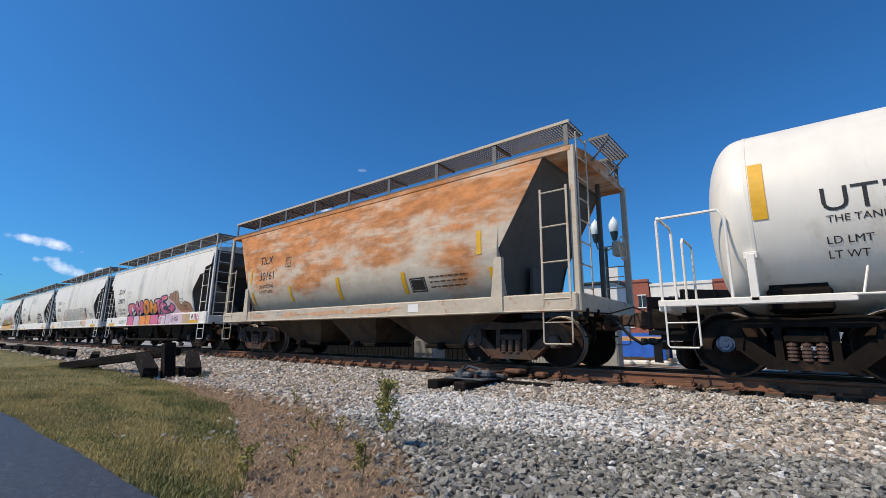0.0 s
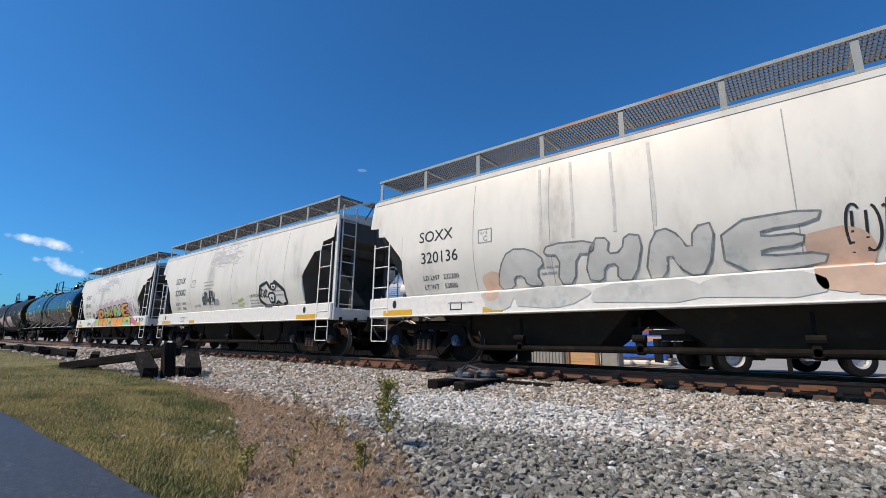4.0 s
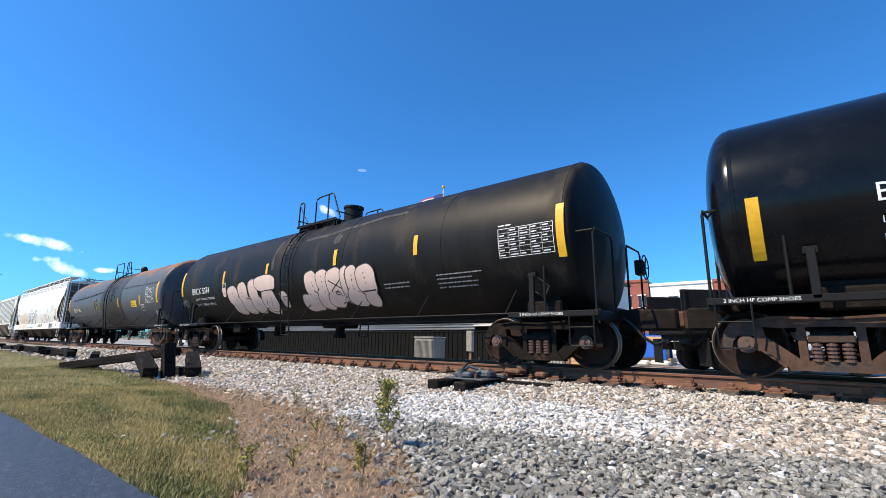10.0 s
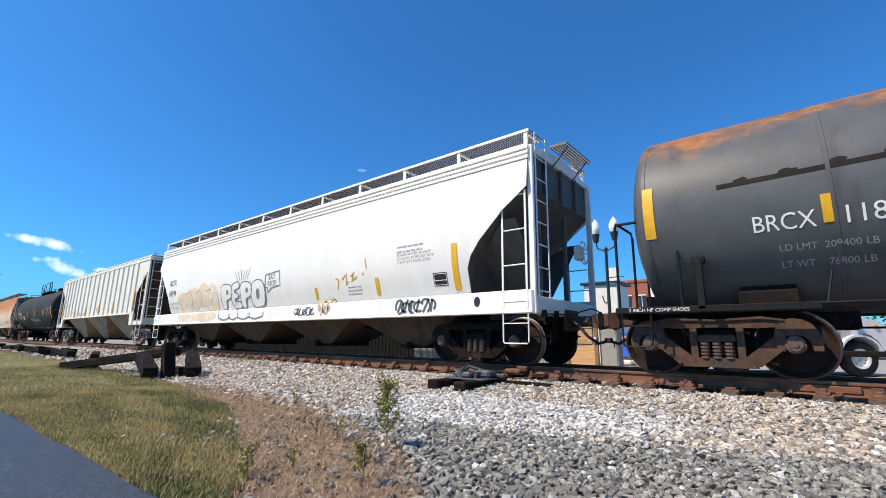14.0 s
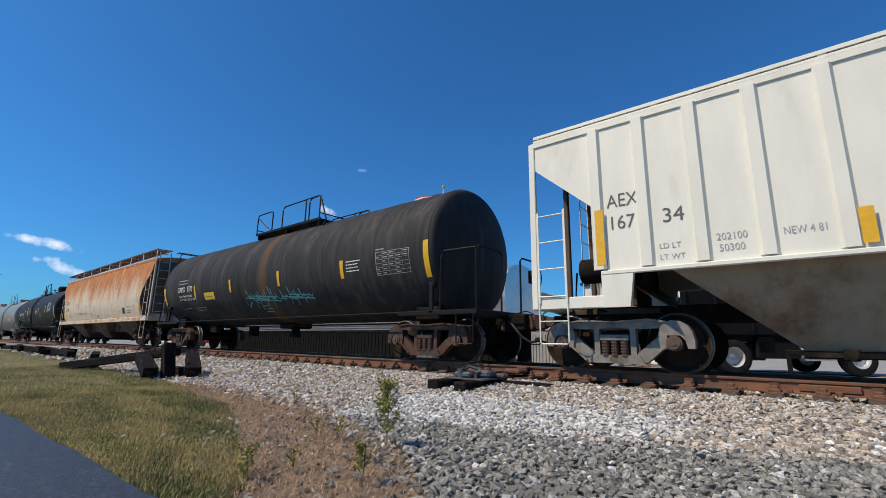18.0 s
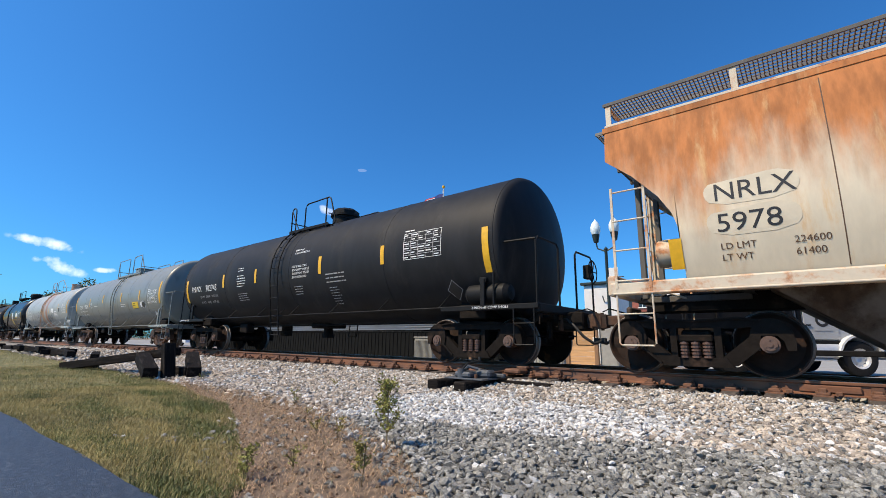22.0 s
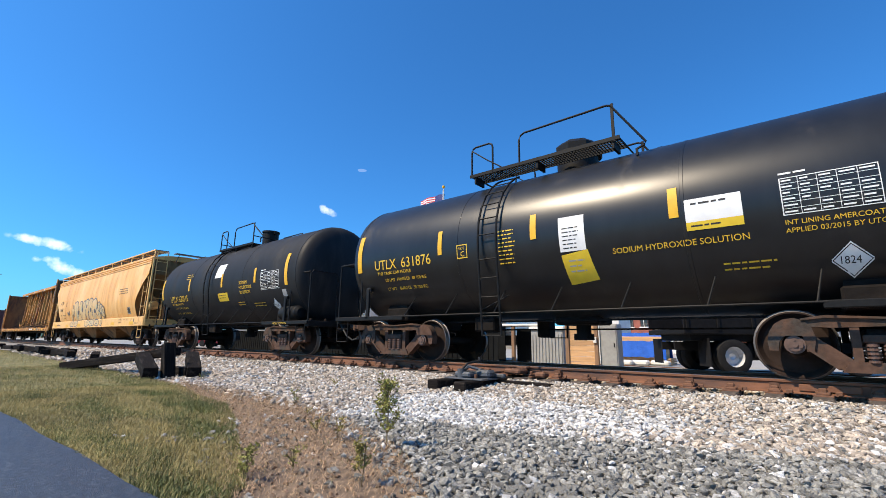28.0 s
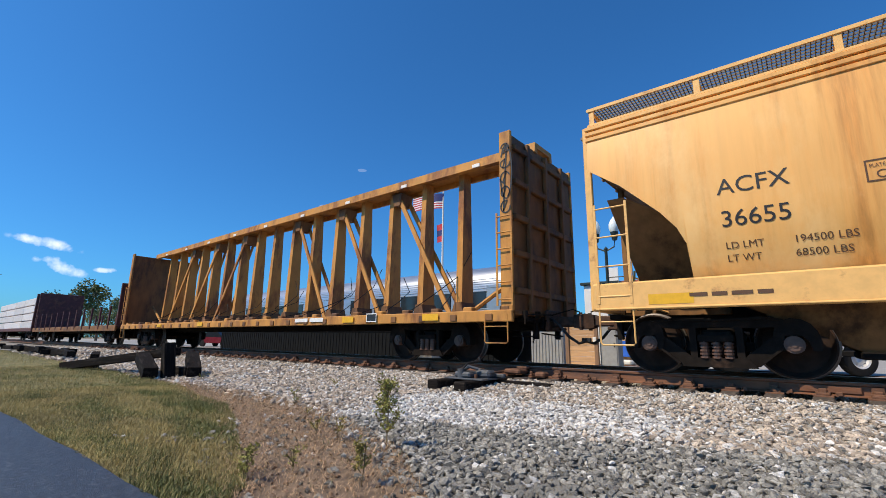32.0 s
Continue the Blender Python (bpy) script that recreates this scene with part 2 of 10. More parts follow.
M_ink_grey = material("faded_lettering", (0.36, 0.36, 0.36), 0.55, vary=0.1, scale=12)
M_ink_yellow = material("yellow_lettering", (0.75, 0.47, 0.03), 0.55, vary=0.08, scale=12)
M_ink_brown = material("brown_lettering", (0.10, 0.05, 0.025), 0.6, vary=0.1, scale=12)

M_rail = material("rusty_rail", (0.17, 0.072, 0.037), 0.8, vary=0.25, scale=10, bump=0.15, second=(0.10, 0.05, 0.033), amount=0.45, second_scale=3, stretch=(0.3, 1, 1))
M_railtop = material("worn_rail_head", (0.20, 0.19, 0.18), 0.35, metal=0.8, vary=0.1, scale=10)
M_plate = material("rusty_tie_plate", (0.135, 0.064, 0.037), 0.85, vary=0.3, scale=10, bump=0.2)
M_tie = material("creosoted_tie", (0.075, 0.06, 0.05), 0.9, vary=0.3, scale=5, stretch=(4, 0.6, 4), bump=0.5, bump_scale=20, second=(0.17, 0.14, 0.115), amount=0.42, second_scale=3, per_object=0.2)
M_ground = material("dry_ground", (0.22, 0.18, 0.135), 0.95, vary=0.2, scale=0.8, bump=0.4, bump_scale=12, second=(0.14, 0.15, 0.07), amount=0.42, second_scale=0.25)
M_bed = material("stone_dust", (0.24, 0.225, 0.205), 0.95, vary=0.3, scale=9, bump=0.8, bump_scale=25, second=(0.10, 0.095, 0.09), amount=0.45, second_scale=14)
M_soil = material("leaf_litter_soil", (0.165, 0.118, 0.082), 0.95, vary=0.35, scale=5, bump=0.8, bump_scale=25, second=(0.31, 0.225, 0.15), amount=0.42, second_scale=11, third=(0.09, 0.065, 0.05), third_amount=0.42, third_scale=2.4)
M_lawn = material("lawn_soil", (0.14, 0.135, 0.048), 0.95, vary=0.3, scale=4, bump=0.5, bump_scale=25, second=(0.30, 0.235, 0.11), amount=0.42, second_scale=2)
M_asphalt = material("dark_asphalt", (0.030, 0.041, 0.063), 0.5, vary=0.35, scale=45, bump=0.5, bump_scale=160, second=(0.085, 0.10, 0.125), amount=0.40, second_scale=30, soft=0.06, spec=0.4, third=(0.30, 0.32, 0.35), third_amount=0.29, third_scale=45)
M_road = material("sunlit_road", (0.30, 0.295, 0.28), 0.9, vary=0.1, scale=1.5, bump=0.2, bump_scale=60)
M_stone_white = material("pale_ballast", (0.565, 0.56, 0.545), 0.85, vary=0.28, scale=55, bump=0.7, bump_scale=110, island=0.42)
M_stone_tan = material("tan_ballast", (0.42, 0.36, 0.295), 0.85, vary=0.3, scale=55, bump=0.7, bump_scale=110, island=0.5)
M_stone_grey = material("grey_ballast", (0.25, 0.245, 0.222), 0.85, vary=0.35, scale=60, bump=0.7, bump_scale=110, island=0.5)
M_grass = material("grass_green", (0.128, 0.140, 0.040), 0.7, vary=0.2, scale=1.5, island=0.4)
M_grass_dry = material("grass_dry", (0.35, 0.285, 0.118), 0.8, vary=0.2, scale=1.5, island=0.35)
M_leaf = material("weed_leaf", (0.27, 0.26, 0.06), 0.6, vary=0.25, scale=12, island=0.45)
M_leaf_dark = material("tree_leaf", (0.05, 0.085, 0.022), 0.6, vary=0.25, scale=2, island=0.5)
M_stem = material("weed_stem", (0.16, 0.12, 0.06), 0.8)
M_timber = material("old_creosoted_timber", (0.011, 0.0095, 0.009), 0.9, spec=0.08, vary=0.3, scale=5, stretch=(0.6, 5, 5), bump=0.5, bump_scale=18, second=(0.034, 0.029, 0.025), amount=0.42, second_scale=3)
M_hose = material("black_rubber_hose", (0.015, 0.015, 0.015), 0.6)
M_bay_ivory = material("ivory_hopper_bay", (0.30, 0.24, 0.165), 0.6, vary=0.1, scale=4, second=(0.16, 0.085, 0.045), amount=0.40, second_scale=0.9, soft=0.1, stretch=(1, 1, 0.7))
# a darker, browner orange than the car's sides
M_bay_orange = material("dark_orange_hopper_bay", (0.24, 0.13, 0.055), 0.75, spec=0.15, vary=0.15, scale=4, second=(0.07, 0.04, 0.022), amount=0.44, second_scale=1.4, stretch=(1, 1, 0.5))
M_straw = material("dead_straw", (0.36, 0.25, 0.15), 0.85, island=0.7)


# ---------- mesh helpers ----------
class Build:
    """Collects simple solids into one mesh."""

    def __init__(self):
        self.v, self.f, self.m, self.slot = [], [], [], 0

    def add(self, verts, faces):
        k = len(self.v)
        self.v += [tuple(p) for p in verts]
        self.f += [tuple(i + k for i in q) for q in faces]
        self.m += [self.slot] * len(faces)
        return self

    def box(self, x, y, z, sx, sy, sz, c=0.0, turn=None):
        """A box centred at x, y, z; c chamfers its edges."""
        hx, hy, hz = sx / 2, sy / 2, sz / 2
        c = min(c, hx * 0.6, hy * 0.6, hz * 0.6)
        if c <= 0:
            vs = [(i * hx, j * hy, k * hz) for i in (-1, 1) for j in (-1, 1) for k in (-1, 1)]
            fs = [(0, 1, 3, 2), (4, 6, 7, 5), (0, 4, 5, 1), (2, 3, 7, 6), (0, 2, 6, 4), (1, 5, 7, 3)]
        else:
            vs, idx, fs = [], {}, []
            for i in (-1, 1):
                for j in (-1, 1):
                    for k in (-1, 1):
                        for a in range(3):
                            h = [hx - c, hy - c, hz - c]
                            h[a] += c
                            idx[i, j, k, a] = len(vs)
                            vs.append((i * h[0], j * h[1], k * h[2]))
            s = (-1, 1)
            for i in s:
                fs.append(tuple(idx[i, j, k, 0] for j, k in ((-1, -1), (1, -1), (1, 1), (-1, 1))))
                fs.append(tuple(idx[j, i, k, 1] for j, k in ((-1, -1), (1, -1), (1, 1), (-1, 1))))
                fs.append(tuple(idx[j, k, i, 2] for j, k in ((-1, -1), (1, -1), (1, 1), (-1, 1))))
                for j in s:
                    fs.append((idx[i, j, -1, 0], idx[i, j, 1, 0], idx[i, j, 1, 1], idx[i, j, -1, 1]))
                    fs.append((idx[i, -1, j, 0], idx[i, 1, j, 0], idx[i, 1, j, 2], idx[i, -1, j, 2]))
                    fs.append((idx[-1, i, j, 1], idx[1, i, j, 1], idx[1, i, j, 2], idx[-1, i, j, 2]))
                    for k in s:
                        fs.append((idx[i, j, k, 0], idx[i, j, k, 1], idx[i, j, k, 2]))
        if turn is not None:
            vs = [tuple(turn @ Vector(p)) for p in vs]
        return self.add([(p[0] + x, p[1] + y, p[2] + z) for p in vs], fs)

    def tube(self, pts, r, n=6, closed=False):
        """A round bar along the points."""
        pts = [Vector(p) for p in pts]
        rings, k = [], len(pts)
        for i, p in enumerate(pts):
            a = pts[i - 1] if (i or closed) else p
            b = pts[(i + 1) % k] if (i < k - 1 or closed) else p
            d = (b - a).normalized()
            up = Vector((0, 0, 1)) if abs(d.z) < 0.9 else Vector((1, 0, 0))
            s = d.cross(up).normalized()
            u = s.cross(d)
            rings.append([p + r * (math.cos(2 * math.pi * j / n) * s + math.sin(2 * math.pi * j / n) * u) for j in range(n)])
        vs = [q for ring in rings for q in ring]
        fs = []
        for i in range(k if closed else k - 1):
            for j in range(n):
                fs.append((i * n + j, i * n + (j + 1) % n, ((i + 1) % k) * n + (j + 1) % n, ((i + 1) % k) * n + j))
        if not closed:
            fs += [tuple(range(n))[::-1], tuple((k - 1) * n + j for j in range(n))]
        return self.add(vs, fs)

    def cyl(self, a, b, r, n=16, r2=None):
        a, b = Vector(a), Vector(b)
        d = (b - a).normalized()
        up = Vector((0, 0, 1)) if abs(d.z) < 0.9 else Vector((1, 0, 0))
        s = d.cross(up).normalized()
        u = s.cross(d)
        r2 = r if r2 is None else r2
        vs = [p + q * (math.cos(2 * math.pi * j / n) * s + math.sin(2 * math.pi * j / n) * u) for p, q in ((a, r), (b, r2)) for j in range(n)]
        fs = [(j, (j + 1) % n, n + (j + 1) % n, n + j) for j in range(n)]
        return self.add(vs, fs + [tuple(range(n))[::-1], tuple(range(n, 2 * n))])

    def spin(self, prof, centre=(0, 0, 0), axis="y", n=24):
        """A solid of revolution; prof: (radius, place along the axis)."""
        vs, fs, k = [], [], len(prof)
        for j in range(n):
            a = 2 * math.pi * j / n
            for r, h in prof:
                p = {"y": (r * math.cos(a), h, r * math.sin(a)), "x": (h, r * math.cos(a), r * math.sin(a)), "z": (r * math.cos(a), r * math.sin(a), h)}[axis]
                vs.append((p[0] + centre[0], p[1] + centre[1], p[2] + centre[2]))
        for j in range(n):
            for i in range(k - 1):
                fs.append((j * k + i, j * k + i + 1, ((j + 1) % n) * k + i + 1, ((j + 1) % n) * k + i))
        return self.add(vs, fs)

    def slab(self, poly, y0, y1):
        """A polygon in x and z, from y0 to y1."""
        n = len(poly)
        vs = [(x, y0, z) for x, z in poly] + [(x, y1, z) for x, z in poly]
        fs = [tuple(range(n)), tuple(range(n, 2 * n))[::-1]] + [(i, i + n, (i + 1) % n + n, (i + 1) % n) for i in range(n)]
        return self.add(vs, fs)

    def along(self, poly, x0, x1):
        """A polygon in y and z, from x0 to x1."""
        n = len(poly)
        vs = [(x0, y, z) for y, z in poly] + [(x1, y, z) for y, z in poly]
        fs = [tuple(range(n))[::-1], tuple(range(n, 2 * n))] + [(i, (i + 1) % n, (i + 1) % n + n, i + n) for i in range(n)]
        return self.add(vs, fs)

    def loft(self, lower, upper):
        """Joins two rings of equally many points, closed at both ends."""
        n = len(lower)
        fs = [tuple(range(n))[::-1], tuple(range(n, 2 * n))] + [(i, (i + 1) % n, (i + 1) % n + n, i + n) for i in range(n)]
        return self.add(list(lower) + list(upper), fs)

    def mesh(self, name, *mats, smooth=35):
        me = bpy.data.meshes.new(name)
        me.from_pydata(self.v, [], self.f)
        for m in mats:
            me.materials.append(m)
        if len(mats) > 1:
            me.polygons.foreach_set("material_index", self.m)
        if smooth:
            me.polygons.foreach_set("use_smooth", [True] * len(self.f))
            me.set_sharp_from_angle(angle=radians(smooth))
        me.validate()
        return me


def part(name, build, mats, parent, label="", smooth=35):
    """One mesh object under a thing or a part; build is a Build or a mesh."""
    if isinstance(build, Build):
        build = build.mesh(name, *(mats if isinstance(mats, (list, tuple)) else (mats,)), smooth=smooth)
    ob = new(name, build)
    ob.parent = parent
    if label:
        ob["label"] = label
    return ob


def thing(name, label, category, m=None, group="", kind=""):
    ob = new(name)
    ob.empty_display_size = 0.3
    tagged(ob, label, category, group, kind)
    if m is not None:
        ob.matrix_basis = m
    return ob


def solo(name, build, mats, label, category, group="", kind="", smooth=35):
    """A thing that is one mesh."""
    ob = part(name, build, mats, None, smooth=smooth)
    return tagged(ob, label, category, group, kind)


FLAT_TEXT = {}


def flat_text(words):
    """The outline of words in the built-in font, one unit high, as points and triangles from the origin."""
    if words not in FLAT_TEXT:
        cu = bpy.data.curves.new("words", "FONT")
        cu.body = words
        cu.resolution_u = 3
        ob = bpy.data.objects.new("words", cu)
        scene.collection.objects.link(ob)
        dg = bpy.context.evaluated_depsgraph_get()
        me = bpy.data.meshes.new_from_object(ob.evaluated_get(dg))
        vs = [(v.co.x / 0.69, v.co.y / 0.69) for v in me.vertices]
        fs = [tuple(p.vertices) for p in me.polygons]
        bpy.data.objects.remove(ob)
        bpy.data.curves.remove(cu)
        bpy.data.meshes.remove(me)
        FLAT_TEXT[words] = (vs, fs)
    return FLAT_TEXT[words]


# ---------- running gear, shared by all cars ----------
def side_frame_mesh(m):
    b = Build()
    for sx in (1, -1):
        def poly(pts):
            q = [(sx * x, z) for x, z in pts]
            return q if sx > 0 else q[::-1]
        b.slab(poly([(0, 0.80), (0, 0.69), (0.50, 0.675), (0.70, 0.69), (0.80, 0.79), (0.55, 0.83)]), -1.09, -0.93)
        b.slab(poly([(0, 0.80), (0, 0.775), (0.55, 0.80), (0.80, 0.77), (0.80, 0.795), (0.55, 0.835)]), -1.125, -1.09)
        b.slab(poly([(0.70, 0.37), (0.665, 0.55), (0.70, 0.69), (0.77, 0.77), (0.87, 0.805), (0.99, 0.785), (1.08, 0.73), (1.145, 0.63), (1.175, 0.50), (1.165, 0.38), (1.07, 0.38), (1.045, 0.50), (0.98, 0.575), (0.80, 0.575), (0.775, 0.37)]), -1.105, -0.93)
        b.slab(poly([(0.69, 0.58), (0.33, 0.275), (0.37, 0.15), (0.49, 0.155), (0.775, 0.40), (0.78, 0.56)]), -1.075, -0.95)
        b.slab(poly([(0.49, 0.155), (0.775, 0.40), (0.775, 0.44), (0.47, 0.185)]), -1.11, -1.07)
        b.slab(poly([(0.335, 0.69), (0.245, 0.69), (0.245, 0.24), (0.335, 0.26)]), -1.085, -0.95)
        b.box(sx * 0.889, -1.0, 0.60, 0.24, 0.20, 0.06, 0.01)
    b.slab([(-0.46, 0.13), (0.46, 0.13), (0.38, 0.26), (-0.38, 0.26)], -1.11, -0.90)
    b.box(0, -1.02, 0.535, 0.46, 0.22, 0.10, 0.015)
    return b.mesh("side_frame", m)


def spring_mesh():
    b = Build()
    for k in range(5):
        b.cyl((0, 0, 0.252 + k * 0.048), (0, 0, 0.28 + k * 0.048), 0.062, 10)
    b.cyl((0, 0, 0.25), (0, 0, 0.49), 0.042, 8)
    return b.mesh("spring", M_spring)


def bolster_mesh():
    b = Build()
    b.box(0, 0, 0.55, 0.40, 2.0, 0.22, 0.03)
    b.box(0, 0, 0.72, 0.45, 0.5, 0.14, 0.02)
    for sx in (-0.38, 0.38):
        b.box(sx, 0, 0.42, 0.10, 1.7, 0.14, 0.01)
        for sy in (-0.75, 0.75):
            b.box(sx * 1.17, sy, 0.42, 0.06, 0.12, 0.30, 0.01)
    return b.mesh("bolster", M_under)


def wheelset_mesh(m):
    b = Build()
    for s in (1, -1):
        b.spin([(0.09, s * 0.70), (0.15, s * 0.70), (0.15, s * 0.745), (0.33, s * 0.715), (0.405, s * 0.705), (0.405, s * 0.69)], n=36)
        b.spin([(0.15, s * 0.82), (0.15, s * 0.785), (0.24, s * 0.762), (0.37, s * 0.75), (0.405, s * 0.80)], n=36)
        b.spin([(0.09, s * 0.825), (0.15, s * 0.82)], n=24)
        b.spin([(0.405, s * 0.69), (0.482, s * 0.70), (0.478, s * 0.722)], n=36)
        b.spin([(0.447, s * 0.832), (0.425, s * 0.833), (0.405, s * 0.80)], n=36)
        b.slot = 1
        b.spin([(0.478, s * 0.722), (0.460, s * 0.735), (0.455, s * 0.825), (0.447, s * 0.832)], n=36)
        b.slot = 0
    b.cyl((0, -0.95, 0), (0, 0.95, 0), 0.085, 12)
    return b.mesh("wheelset", m, M_tread)


def bearing_mesh(m):
    b = Build()
    b.cyl((0, -1.12, 0), (0, -0.90, 0), 0.115, 18)
    b.cyl((0, -1.145, 0), (0, -1.12, 0), 0.085, 18)
    b.cyl((0, -1.16, 0), (0, -1.14, 0), 0.035, 12)
    for k in range(3):
        a = k * 2.094 + 1.571
        b.cyl((0.062 * math.cos(a), -1.155, 0.062 * math.sin(a)), (0.062 * math.cos(a), -1.14, 0.062 * math.sin(a)), 0.013, 6)
    return b.mesh("bearing", m)


SIDE = {k: side_frame_mesh(m) for k, m in (("rust", M_frame_rust), ("dark", M_frame_dark), ("grey", M_frame_grey))}
SPRING, BOLSTER, WHEELSET = spring_mesh(), bolster_mesh(), wheelset_mesh(M_wheel)
BEARING = {"plain": bearing_mesh(M_cap), "blue": bearing_mesh(M_cap_blue)}
CARS, WHEELS = [], []


def truck(car, x, style, cap="plain"):
    t = part("bogie", BOLSTER, None, car)
    t.location.x = x
    for s in (0, 1):
        f = part("side_frame", SIDE[style], None, t)
        f.rotation_euler.z = math.pi * s
        for sx in (-0.15, 0.0, 0.15):
            for sy in (-1.08, -0.96):
                sp = part("spring", SPRING, None, t)
                sp.location = (sx, sy * (1 - 2 * s), 0.002)
    for dx in (-0.889, 0.889):
        w = part("wheelset", WHEELSET, None, t)
        w.location = (dx, 0, 0.457)
        WHEELS.append((car, w, dx))
        for s in (0, 1):
            c = part("bearing", BEARING[cap], None, t)
            c.location = (dx, 0, 0.457)
            c.rotation_euler.z = math.pi * s
    return t


def coupler_meshes():
    b = Build()
    b.box(0.25, 0, 0.0, 0.66, 0.16, 0.20, 0.025)
    b.loft([(0.50, -0.10, -0.12), (0.50, 0.12, -0.12), (0.50, 0.12, 0.12), (0.50, -0.10, 0.12)], [(0.66, -0.17, -0.15), (0.66, 0.20, -0.15), (0.66, 0.20, 0.15), (0.66, -0.17, 0.15)])
    b.box(0.71, 0.15, 0, 0.13, 0.11, 0.27, 0.03).box(0.73, -0.11, 0, 0.16, 0.13, 0.25, 0.04).cyl((0.67, -0.15, -0.17), (0.67, -0.15, 0.17), 0.035, 10)
    b.box(0.02, 0, 0.02, 0.10, 0.62, 0.42, 0.03).box(0.08, 0, -0.14, 0.30, 0.34, 0.05, 0.01)
    h = Build().tube([(0.16, -0.28, 0.02), (0.30, -0.32, -0.08), (0.48, -0.30, -0.30), (0.64, -0.22, -0.42), (0.76, -0.13, -0.38)], 0.028, 8).box(0.78, -0.11, -0.36, 0.12, 0.07, 0.09, 0.015)
    h.tube([(0.05, -0.24, 0.05), (0.16, -0.28, 0.02)], 0.035, 8)
    v = Build().tube([(0.62, -0.06, 0.18), (0.50, -0.10, 0.24), (0.16, -0.34, 0.12), (0.10, -0.9, 0.10), (0.10, -1.32, 0.08), (0.12, -1.38, -0.10)], 0.014, 6)
    v.box(0.06, -0.75, 0.10, 0.10, 0.05, 0.14, 0.008).box(0.06, -1.25, 0.09, 0.10, 0.05, 0.14, 0.008)
    g = Build()
    g.box(-0.20, -0.62, 0.02, 0.22, 0.55, 0.09, 0.015).box(-0.18, 0.62, 0.02, 0.22, 0.55, 0.09, 0.015)
    g.box(-0.14, -0.45, -0.18, 0.10, 0.10, 0.34, 0.012).box(-0.10, 0.45, -0.18, 0.10, 0.10, 0.34, 0.012)
    g.tube([(-0.35, -0.40, -0.05), (0.02, -0.42, -0.12), (0.05, -0.40, 0.02)], 0.022, 6)
    g.tube([(-0.5, 0.5, -0.22), (0.0, 0.48, -0.28), (0.0, 0.1, -0.30)], 0.018, 6)
    g.tube([(-0.5, -0.75, -0.30), (-0.05, -0.75, -0.30), (-0.02, -0.75, 0.0)], 0.016, 6)
    for k in range(7):
        g.box(-0.30 + 0.012 * (k % 2), -0.28, -0.08 - 0.055 * k, 0.03, 0.02, 0.05, 0.006)
    return b.mesh("coupler", M_frame_rust), h.mesh("air_hose", M_hose), v.mesh("uncoupling_lever", M_frame_dark), g.mesh("brake_rigging", M_under)


COUPLER, HOSE, LEVER, RIGGING = coupler_meshes()


def couplers(car, reach, half):
    for s in (0, 1):
        c = part("coupler", COUPLER, None, car)
        c.rotation_euler.z = math.pi * s
        c.location = ((1 - 2 * s) * (half - 0.68), 0, 0.86)
        part("air_hose", HOSE, None, c)
        part("uncoupling_lever", LEVER, None, c)
        part("brake_rigging", RIGGING, None, c)
        part("draft_sill", Build().box((1 - 2 * s) * (reach + half - 0.75) / 2, 0, 0.84, max(0.3, half - 0.75 - reach), 0.36, 0.34, 0.02), M_under, car)


def ladder(car, name, x, y, z0, z1, w, mat, rungs, r=0.014, bar=0.035, axis="x"):
    """Two flat stringers with round rungs, facing the side or, with axis y, the end."""
    b = Build()
    for d in (-w / 2, w / 2):
        px, py = (x + d, y) if axis == "x" else (x, y + d)
        b.box(px, py, (z0 + z1) / 2, bar * (0.5 if axis == "y" else 1.2), bar * (1.2 if axis == "y" else 0.5), z1 - z0, 0.004)
    for k in range(rungs):
        z = z0 + 0.12 + k * (z1 - z0 - 0.2) / max(1, rungs - 1)
        p, q = ((x - w / 2, y, z), (x + w / 2, y, z)) if axis == "x" else ((x, y - w / 2, z), (x, y + w / 2, z))
        b.tube([p, q], r, 6)
    return part(name, b, mat, car)


def stirrup(car, x, y, ztop, zbot, w, mat):
    b = Build()
    b.tube([(x - w / 2, y, ztop), (x - w / 2, y, zbot + 0.03), (x - w / 2 + 0.03, y, zbot), (x + w / 2 - 0.03, y, zbot), (x + w / 2, y, zbot + 0.03), (x + w / 2, y, ztop)], 0.014, 6)
    b.tube([(x - w / 2, y, (ztop + zbot) / 2 + 0.04), (x + w / 2, y, (ztop + zbot) / 2 + 0.04)], 0.011, 6)
    return part("step", b, mat, car)


def hand_brake(car, x, y, z, mat, facing=1):
    b = Build()
    b.spin([(0.24, -0.012), (0.26, 0), (0.24, 0.012), (0.22, 0), (0.24, -0.012)], (x, y, z), "x", 24)
    for k in range(5):
        a = k * 1.2566
        b.tube([(x, y, z), (x, y + 0.24 * math.cos(a), z + 0.24 * math.sin(a))], 0.012, 5)
    b.box(x - 0.10 * facing, y, z, 0.16, 0.22, 0.30, 0.02)
    return part("brake_wheel", b, mat, car)


# ---------- lettering and paint that follow a car's side ----------
def on_side(b, pts, faces, surf, off):
    b.add([(x, -surf(z) - 0.0015 - 0.45 * off, z) for x, z in pts], faces)


def put_text(b, words, x, z, h, surf, off=0.010, wide=1.0):
    vs, fs = flat_text(words)
    on_side(b, [(x + u * h * wide, z + v * h) for u, v in vs], fs, surf, off)


